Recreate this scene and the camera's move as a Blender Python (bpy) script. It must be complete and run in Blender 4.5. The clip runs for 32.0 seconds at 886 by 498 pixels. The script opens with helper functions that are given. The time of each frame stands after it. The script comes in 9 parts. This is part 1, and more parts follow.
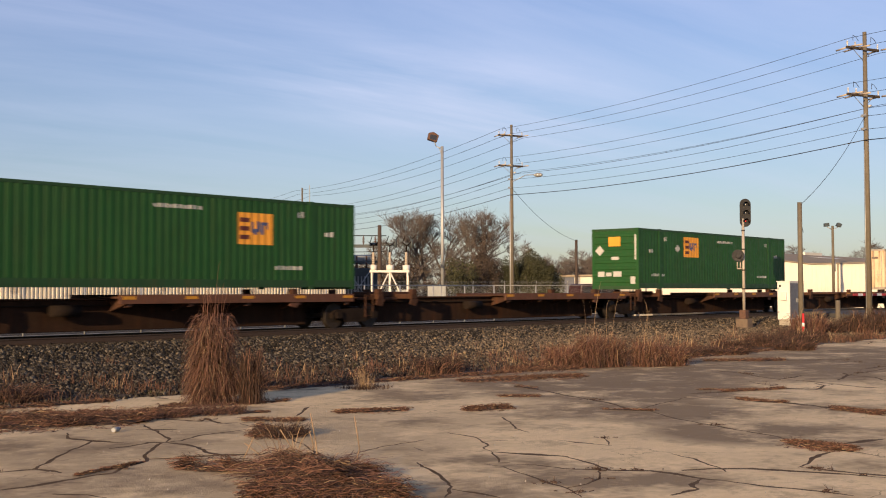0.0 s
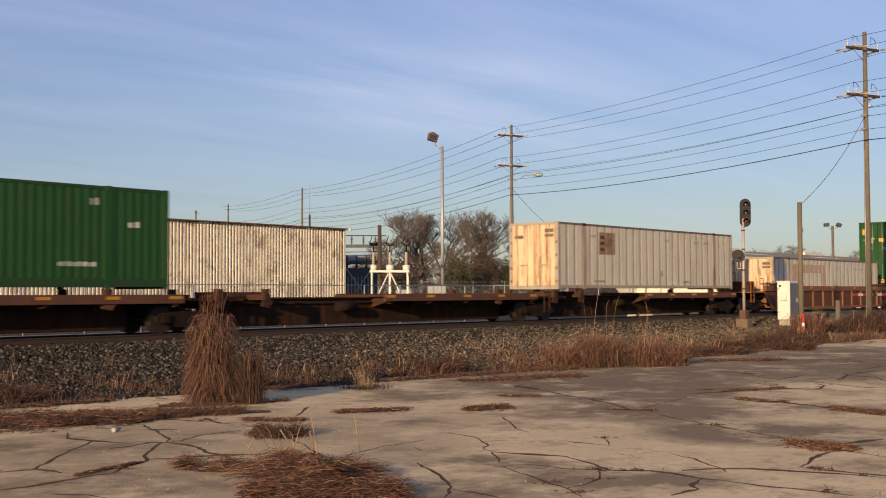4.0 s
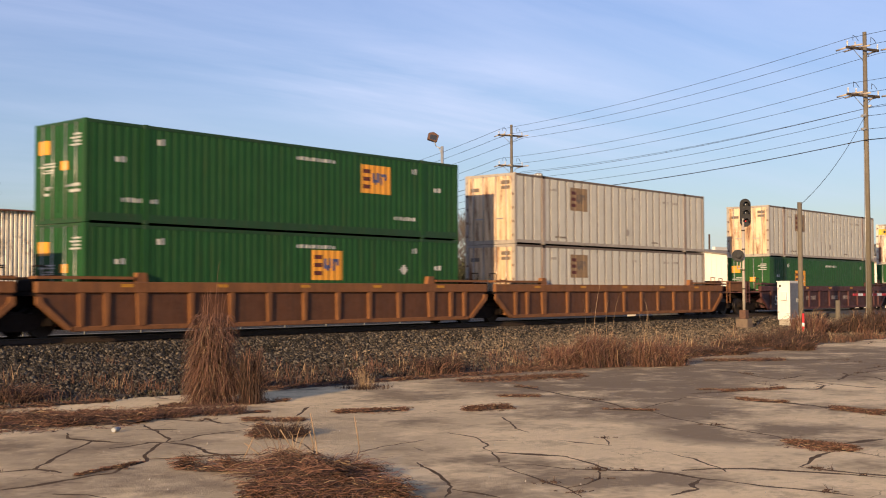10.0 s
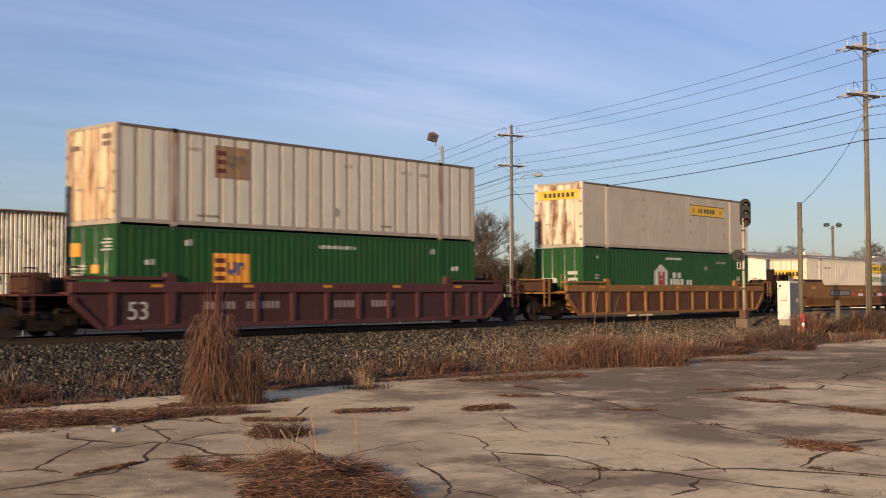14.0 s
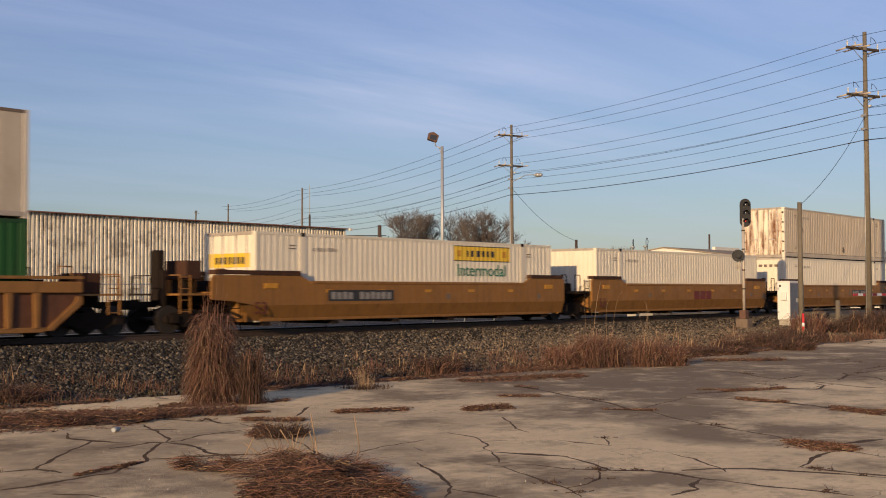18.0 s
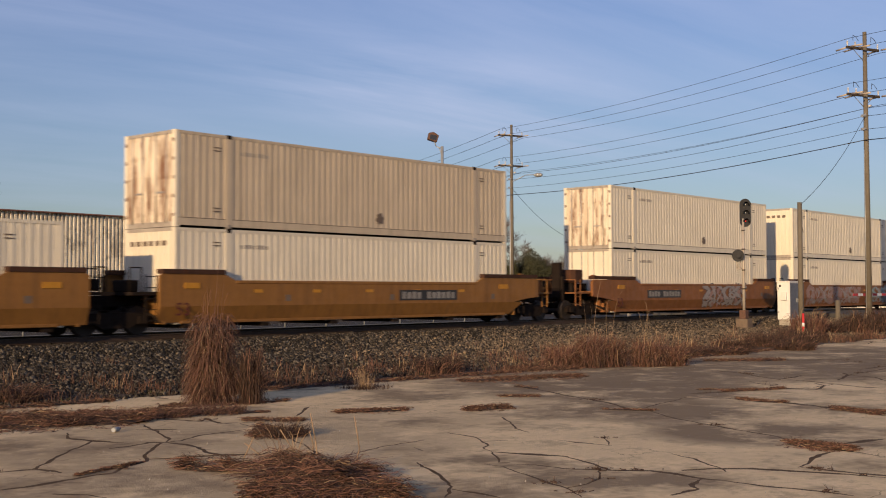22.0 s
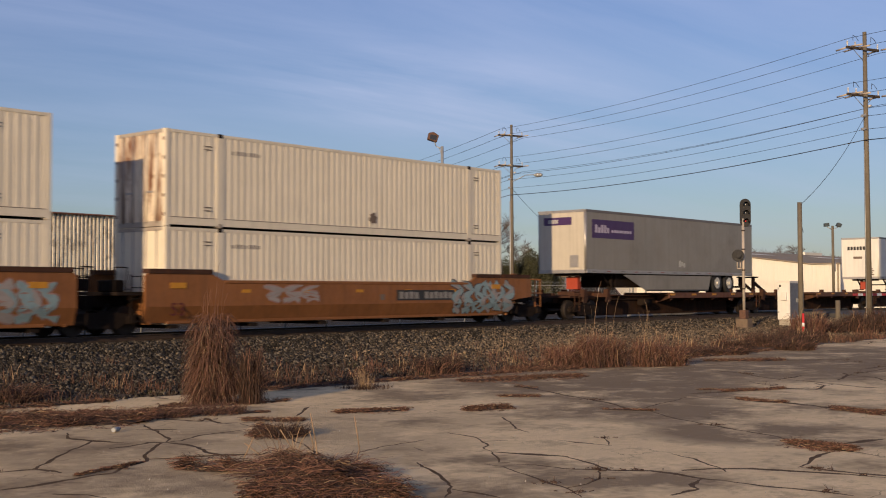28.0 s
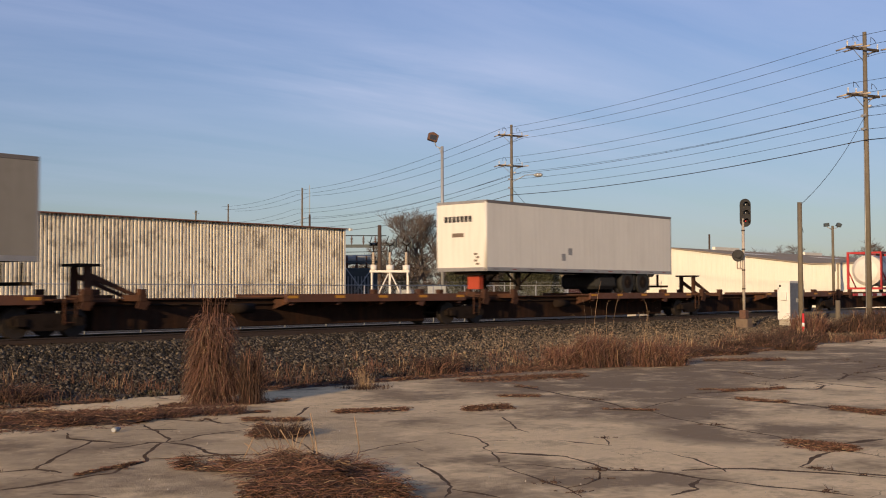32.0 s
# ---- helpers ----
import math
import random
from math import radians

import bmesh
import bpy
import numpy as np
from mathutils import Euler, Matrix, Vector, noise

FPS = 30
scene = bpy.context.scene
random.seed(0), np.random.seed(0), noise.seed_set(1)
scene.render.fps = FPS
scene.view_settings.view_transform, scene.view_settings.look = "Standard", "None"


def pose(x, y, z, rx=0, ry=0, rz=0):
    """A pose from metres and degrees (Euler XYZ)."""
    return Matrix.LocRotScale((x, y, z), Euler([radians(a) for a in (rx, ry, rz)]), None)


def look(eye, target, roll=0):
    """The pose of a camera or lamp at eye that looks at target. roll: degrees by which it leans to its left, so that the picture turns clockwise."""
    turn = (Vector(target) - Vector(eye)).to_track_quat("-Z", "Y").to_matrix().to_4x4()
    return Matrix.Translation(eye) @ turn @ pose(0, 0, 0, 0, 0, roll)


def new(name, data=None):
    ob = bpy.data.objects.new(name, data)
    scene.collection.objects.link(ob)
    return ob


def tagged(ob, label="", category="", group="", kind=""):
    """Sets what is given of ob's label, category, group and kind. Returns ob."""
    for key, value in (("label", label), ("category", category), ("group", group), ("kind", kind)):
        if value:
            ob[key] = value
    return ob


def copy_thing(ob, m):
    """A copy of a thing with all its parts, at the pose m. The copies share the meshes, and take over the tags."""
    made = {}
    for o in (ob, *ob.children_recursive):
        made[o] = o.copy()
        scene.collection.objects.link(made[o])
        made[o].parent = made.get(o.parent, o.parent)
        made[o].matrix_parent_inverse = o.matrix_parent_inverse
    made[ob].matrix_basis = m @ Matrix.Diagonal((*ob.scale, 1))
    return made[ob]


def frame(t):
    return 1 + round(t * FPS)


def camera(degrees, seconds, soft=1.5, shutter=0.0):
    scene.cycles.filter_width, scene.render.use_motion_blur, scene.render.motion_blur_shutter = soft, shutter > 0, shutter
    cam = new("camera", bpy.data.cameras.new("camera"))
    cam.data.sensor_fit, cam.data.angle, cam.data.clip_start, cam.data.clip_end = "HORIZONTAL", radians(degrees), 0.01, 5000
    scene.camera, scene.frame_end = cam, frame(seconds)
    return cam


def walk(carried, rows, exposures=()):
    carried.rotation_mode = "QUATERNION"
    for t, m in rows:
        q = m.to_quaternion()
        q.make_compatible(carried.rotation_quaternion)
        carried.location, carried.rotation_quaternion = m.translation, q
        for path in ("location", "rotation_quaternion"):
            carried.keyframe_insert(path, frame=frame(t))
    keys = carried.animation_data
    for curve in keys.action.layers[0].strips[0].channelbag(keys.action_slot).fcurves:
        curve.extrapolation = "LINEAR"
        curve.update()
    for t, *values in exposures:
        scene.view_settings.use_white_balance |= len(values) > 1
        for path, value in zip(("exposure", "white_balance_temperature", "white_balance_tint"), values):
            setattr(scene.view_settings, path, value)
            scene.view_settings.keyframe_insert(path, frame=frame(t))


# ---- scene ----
import collections

from mathutils.geometry import delaunay_2d_cdt

# ---- camera ----
EYE = (0.0, 0.0, 2.15)
YAW, PITCH, ROLL = radians(49.526), radians(2.165), -0.174
cam = camera(41.96, 32.0, soft=1.05, shutter=0.4)
AIM = (EYE[0] + math.sin(YAW) * math.cos(PITCH), EYE[1] + math.cos(YAW) * math.cos(PITCH), EYE[2] + math.sin(PITCH))
STAND = look(EYE, AIM, ROLL)
walk(cam, [(0.0, STAND), (32.0, STAND)], exposures=[(t, e, k, 16) for t, e, k in ((0.0, 0.33, 6650), (1.0, 0.19, 6600), (3.0, 0.22, 6580), (6.0, 0.0, 6560), (8.0, 0.05, 6530), (9.0, 0.31, 6540), (10.0, 0.44, 6500), (11.0, 0.42, 6500), (12.0, 0.23, 6370), (14.0, 0.18, 6300), (15.0, 0.18, 6400), (17.0, 0.22, 6330), (18.0, 0.02, 6400), (20.0, -0.02, 6370), (23.0, -0.06, 6310), (25.0, -0.06, 6310), (28.0, -0.11, 6160), (29.0, 0.02, 6200), (30.0, 0.12, 6150), (31.0, 0.28, 6250), (32.0, 0.0, 6350))])

# ---- plan: the track runs along x, the train rolls towards -x ----
YC = 29.49          # centre line of the track
RAIL = 0.95         # top of the rails above the parking lot


def run(t):
    """How far the train has rolled, 0 at 16 s."""
    q = t - 16.0
    return 10.6312 * q - 0.000258 * q * q / 2 + 0.000478 * q ** 3 / 6


# ---- world and sun ----
SUN_AZ, SUN_EL = 16.5, 12.0     # degrees from the track's line, and above the horizon
world = bpy.data.worlds.new("world")
scene.world = world
world.use_nodes = True
wn, wl = world.node_tree.nodes, world.node_tree.links
wn.clear()
w_out = wn.new("ShaderNodeOutputWorld")
w_bg = wn.new("ShaderNodeBackground")
w_sky = wn.new("ShaderNodeTexSky")
w_sky.sky_type = "NISHITA"
w_sky.sun_disc = False
w_sky.sun_elevation = radians(SUN_EL)
w_sky.sun_rotation = radians(270 - SUN_AZ)
w_sky.air_density, w_sky.dust_density, w_sky.ozone_density = 1.0, 0.6, 2.2
w_geo = wn.new("ShaderNodeTexCoord")
w_sep = wn.new("ShaderNodeSeparateXYZ")
wl.new(w_geo.outputs["Generated"], w_sep.inputs[0])
# thin cirrus, drawn on a high flat layer
w_add = wn.new("ShaderNodeMath")
w_add.operation = "ADD"
w_add.inputs[1].default_value = 0.16
wl.new(w_sep.outputs["Z"], w_add.inputs[0])
w_dx = wn.new("ShaderNodeMath")
w_dx.operation = "DIVIDE"
w_dy = wn.new("ShaderNodeMath")
w_dy.operation = "DIVIDE"
for w_d, w_axis in ((w_dx, "X"), (w_dy, "Y")):
    wl.new(w_sep.outputs[w_axis], w_d.inputs[0])
    wl.new(w_add.outputs[0], w_d.inputs[1])
w_com = wn.new("ShaderNodeCombineXYZ")
wl.new(w_dx.outputs[0], w_com.inputs["X"])
wl.new(w_dy.outputs[0], w_com.inputs["Y"])
w_map = wn.new("ShaderNodeMapping")
w_map.vector_type = "TEXTURE"
w_map.inputs["Location"].default_value = (2.05, 1.85, 0.0)
w_map.inputs["Rotation"].default_value = (0, 0, radians(-17.6))
w_map.inputs["Scale"].default_value = (1.9, 0.45, 1.0)
wl.new(w_com.outputs[0], w_map.inputs["Vector"])
w_noise = wn.new("ShaderNodeTexNoise")
w_noise.inputs["Scale"].default_value = 1.25
w_noise.inputs["Detail"].default_value = 8
w_noise.inputs["Roughness"].default_value = 0.58
w_noise.inputs["Distortion"].default_value = 0.35
wl.new(w_map.outputs[0], w_noise.inputs["Vector"])
w_ramp = wn.new("ShaderNodeValToRGB")
w_ramp.color_ramp.elements[0].position, w_ramp.color_ramp.elements[0].color = 0.32, (0, 0, 0, 1)
w_ramp.color_ramp.elements[1].position, w_ramp.color_ramp.elements[1].color = 0.74, (0.62, 0.62, 0.62, 1)
wl.new(w_noise.outputs["Fac"], w_ramp.inputs[0])
# the thickest bank of the cirrus: a long soft spindle
w_bank = wn.new("ShaderNodeMapping")
w_bank.inputs["Location"].default_value = (-0.34, -0.36, 0.0)
w_bank.inputs["Scale"].default_value = (1.9, 0.85, 1.0)
wl.new(w_map.outputs[0], w_bank.inputs["Vector"])
w_len = wn.new("ShaderNodeVectorMath")
w_len.operation = "LENGTH"
wl.new(w_bank.outputs[0], w_len.inputs[0])
w_soft = wn.new("ShaderNodeMapRange")
w_soft.interpolation_type = "SMOOTHSTEP"
w_soft.inputs["From Min"].default_value, w_soft.inputs["From Max"].default_value = 0.95, 0.1
w_soft.inputs["To Min"].default_value, w_soft.inputs["To Max"].default_value = 0.52, 1.7
wl.new(w_len.outputs["Value"], w_soft.inputs["Value"])
w_dense = wn.new("ShaderNodeMath")
w_dense.operation = "MULTIPLY"
wl.new(w_ramp.outputs["Color"], w_dense.inputs[0])
wl.new(w_soft.outputs[0], w_dense.inputs[1])
w_mix = wn.new("ShaderNodeMix")
w_mix.data_type = "RGBA"
w_mix.inputs["B"].default_value = (5.7, 6.7, 7.4, 1)
wl.new(w_dense.outputs[0], w_mix.inputs["Factor"])
wl.new(w_sky.outputs["Color"], w_mix.inputs["A"])
w_tone = wn.new("ShaderNodeMix")
w_tone.data_type, w_tone.blend_type = "RGBA", "MULTIPLY"
w_tone.inputs["Factor"].default_value = 1.0
w_grad = wn.new("ShaderNodeValToRGB")     # clear winter air: deeper low down, brighter aloft
w_grad.color_ramp.elements[0].position, w_grad.color_ramp.elements[0].color = 0.02, (0.78, 0.80, 0.89, 1)
w_grad.color_ramp.elements[1].position, w_grad.color_ramp.elements[1].color = 0.26, (1.05, 0.985, 1.16, 1)
wl.new(w_sep.outputs["Z"], w_grad.inputs[0])
wl.new(w_grad.outputs["Color"], w_tone.inputs["B"])
wl.new(w_mix.outputs["Result"], w_tone.inputs["A"])
wl.new(w_tone.outputs["Result"], w_bg.inputs["Color"])
w_bg.inputs["Strength"].default_value = 0.10
wl.new(w_bg.outputs[0], w_out.inputs[0])

sun = new("sun", bpy.data.lights.new("sun", "SUN"))
sun.data.energy, sun.data.angle, sun.data.color = 4.8, radians(0.55), (1.0, 0.715, 0.385)
sun.matrix_world = look((0, 0, 0), (math.cos(radians(SUN_AZ)) * math.cos(radians(SUN_EL)), math.sin(radians(SUN_AZ)) * math.cos(radians(SUN_EL)), -math.sin(radians(SUN_EL))))


# ---- materials ----
def surface(name, rgb, rough=0.7, metal=0.0, var=0.18, scale=3.0, bump=0.0, bscale=30.0, streak=0.0, rust=0.0, dirt=(0.06, 0.045, 0.03), patch=0.0, per=0.0, spec=0.4, hi=1.22, rust_lo=0.54, join=False, hair=0.0):
    """Painted, bare or mineral surface: base colour with coarse stains, fine grain, vertical streaks and rust."""
    m = bpy.data.materials.new(name)
    m.use_nodes = True
    n, l = m.node_tree.nodes, m.node_tree.links
    b = n["Principled BSDF"]
    b.inputs["Metallic"].default_value = metal
    b.inputs["Specular IOR Level"].default_value = spec
    tc = n.new("ShaderNodeTexCoord")
    info = n.new("ShaderNodeObjectInfo")
    shift = n.new("ShaderNodeVectorMath")
    shift.operation = "MULTIPLY_ADD"
    l.new(info.outputs["Random"], shift.inputs[0])
    shift.inputs[1].default_value = (37.0, 17.0, 23.0)
    l.new(tc.outputs["Object"], shift.inputs[2])
    if join:
        shift.inputs[1].default_value = (0.0, 0.0, 0.0)

    def mixed(a, bcol, fac, kind="MIX"):
        x = n.new("ShaderNodeMix")
        x.data_type, x.blend_type = "RGBA", kind
        for key, v in (("A", a), ("B", bcol), ("Factor", fac)):
            if isinstance(v, (int, float, tuple)):
                x.inputs[key].default_value = v
            else:
                l.new(v, x.inputs[key])
        return x.outputs["Result"]

    def noisy(sc, detail=5.0, vec=None, lo=0.35, hi=0.7, rough_=0.6):
        t = n.new("ShaderNodeTexNoise")
        t.inputs["Scale"].default_value, t.inputs["Detail"].default_value, t.inputs["Roughness"].default_value = sc, detail, rough_
        l.new(vec if vec else shift.outputs[0], t.inputs["Vector"])
        r = n.new("ShaderNodeMapRange")
        r.inputs["From Min"].default_value, r.inputs["From Max"].default_value = lo, hi
        l.new(t.outputs["Fac"], r.inputs["Value"])
        return r.outputs[0]

    def scaled(v, k):
        x = n.new("ShaderNodeMath")
        x.operation = "MULTIPLY"
        l.new(v, x.inputs[0])
        x.inputs[1].default_value = k
        return x.outputs[0]

    dark = tuple(c * 0.55 for c in rgb) + (1,)
    light = tuple(min(1, c * hi) for c in rgb) + (1,)
    col = mixed(rgb + (1,), dark, scaled(noisy(scale), min(1.0, var * 2.2)))
    col = mixed(col, light, scaled(noisy(scale * 9.0, 3.0), var * 1.3))
    if streak:
        mp = n.new("ShaderNodeMapping")
        mp.inputs["Scale"].default_value = (3.2, 3.2, 0.16)
        l.new(shift.outputs[0], mp.inputs["Vector"])
        col = mixed(col, dirt + (1,), scaled(noisy(1.6, 5.0, mp.outputs[0], 0.46, 0.8), streak))
    if rust:
        mp = n.new("ShaderNodeMapping")
        mp.inputs["Scale"].default_value = (1.7, 1.7, 0.22)
        l.new(shift.outputs[0], mp.inputs["Vector"])
        col = mixed(col, (0.16, 0.06, 0.022, 1), scaled(noisy(2.1, 8.0, mp.outputs[0], rust_lo, rust_lo + 0.14, 0.7), rust))
    if patch:
        col = mixed(col, dirt + (1,), scaled(noisy(scale * 0.33, 6.0, None, 0.50, 0.60, 0.74), patch))
    if hair:
        # finer blotches, washed-out lights and one wide damp stain by the verge
        old = tc.outputs["Object"]
        col = mixed(col, tuple(c * 1.3 for c in rgb) + (1,), scaled(noisy(0.75, 7.0, old, 0.52, 0.62, 0.7), 0.5))
        col = mixed(col, dirt + (1,), scaled(noisy(1.5, 8.0, old, 0.53, 0.62, 0.75), 0.5))
        for spot, reach in (((24.6, 16.4, 0.0), 5.6), ((22.0, 13.6, 0.0), 4.0), ((31.0, 15.2, 0.0), 6.5), ((38.0, 13.0, 0.0), 7.5), ((18.6, 11.0, 0.0), 2.6), ((16.6, 8.0, 0.0), 2.0), ((9.0, 16.5, 0.0), 4.2), ((7.6, 12.6, 0.0), 3.4), ((10.6, 12.4, 0.0), 3.6), ((13.6, 13.6, 0.0), 3.2), ((8.4, 9.0, 0.0), 2.4)):
            far = n.new("ShaderNodeVectorMath")
            far.operation = "DISTANCE"
            l.new(old, far.inputs[0])
            far.inputs[1].default_value = spot
            fade = n.new("ShaderNodeMapRange")
            fade.inputs["From Min"].default_value, fade.inputs["From Max"].default_value = reach, reach * 0.6
            l.new(far.outputs["Value"], fade.inputs["Value"])
            damp = n.new("ShaderNodeMath")
            damp.operation = "MULTIPLY"
            l.new(fade.outputs[0], damp.inputs[0])
            l.new(noisy(0.62, 8.0, old, 0.37, 0.51, 0.74), damp.inputs[1])
            col = mixed(col, dirt + (1,), scaled(damp.outputs[0], 0.95 if spot[0] > 16 else 0.3))
        vo = n.new("ShaderNodeTexVoronoi")
        vo.feature = "DISTANCE_TO_EDGE"
        vo.inputs["Scale"].default_value = hair
        wp = n.new("ShaderNodeTexNoise")
        wp.inputs["Scale"].default_value, wp.inputs["Detail"].default_value = 1.7, 6.0
        l.new(tc.outputs["Object"], wp.inputs["Vector"])
        wv = n.new("ShaderNodeVectorMath")
        wv.operation = "MULTIPLY_ADD"
        l.new(wp.outputs["Color"], wv.inputs[0])
        wv.inputs[1].default_value = (0.9, 0.9, 0.0)
        l.new(tc.outputs["Object"], wv.inputs[2])
        l.new(wv.outputs[0], vo.inputs["Vector"])
        hr = n.new("ShaderNodeMapRange")
        hr.inputs["From Min"].default_value, hr.inputs["From Max"].default_value = 0.004, 0.0
        l.new(vo.outputs["Distance"], hr.inputs["Value"])
        gate = n.new("ShaderNodeMath")
        gate.operation = "MULTIPLY"
        l.new(hr.outputs[0], gate.inputs[0])
        l.new(noisy(0.35, 3.0, tc.outputs["Object"], 0.5, 0.56), gate.inputs[1])
        col = mixed(col, (0.05, 0.037, 0.027, 1), scaled(gate.outputs[0], 0.8))
    if per:
        col = mixed(col, dark, scaled(info.outputs["Random"], per))
        geo = n.new("ShaderNodeNewGeometry")
        pw = n.new("ShaderNodeMath")
        pw.operation = "POWER"
        l.new(geo.outputs["Random Per Island"], pw.inputs[0])
        pw.inputs[1].default_value = 2.8 if hi > 2 else 1.0
        col = mixed(col, light, scaled(pw.outputs[0], per))
    l.new(col, b.inputs["Base Color"])
    rr = n.new("ShaderNodeMapRange")
    rr.inputs["To Min"].default_value, rr.inputs["To Max"].default_value = max(0.05, rough - 0.12), min(1.0, rough + 0.14)
    l.new(noisy(scale * 2.7), rr.inputs["Value"])
    l.new(rr.outputs[0], b.inputs["Roughness"])
    if bump:
        bp = n.new("ShaderNodeBump")
        bp.inputs["Strength"].default_value = bump
        bp.inputs["Distance"].default_value = 0.02
        l.new(noisy(bscale, 6.0), bp.inputs["Height"])
        l.new(bp.outputs[0], b.inputs["Normal"])
    return m


def glowing(name, rgb, power):
    m = bpy.data.materials.new(name)
    m.use_nodes = True
    b = m.node_tree.nodes["Principled BSDF"]
    b.inputs["Base Color"].default_value = rgb + (1,)
    b.inputs["Emission Color"].default_value = rgb + (1,)
    b.inputs["Emission Strength"].default_value = power
    return m


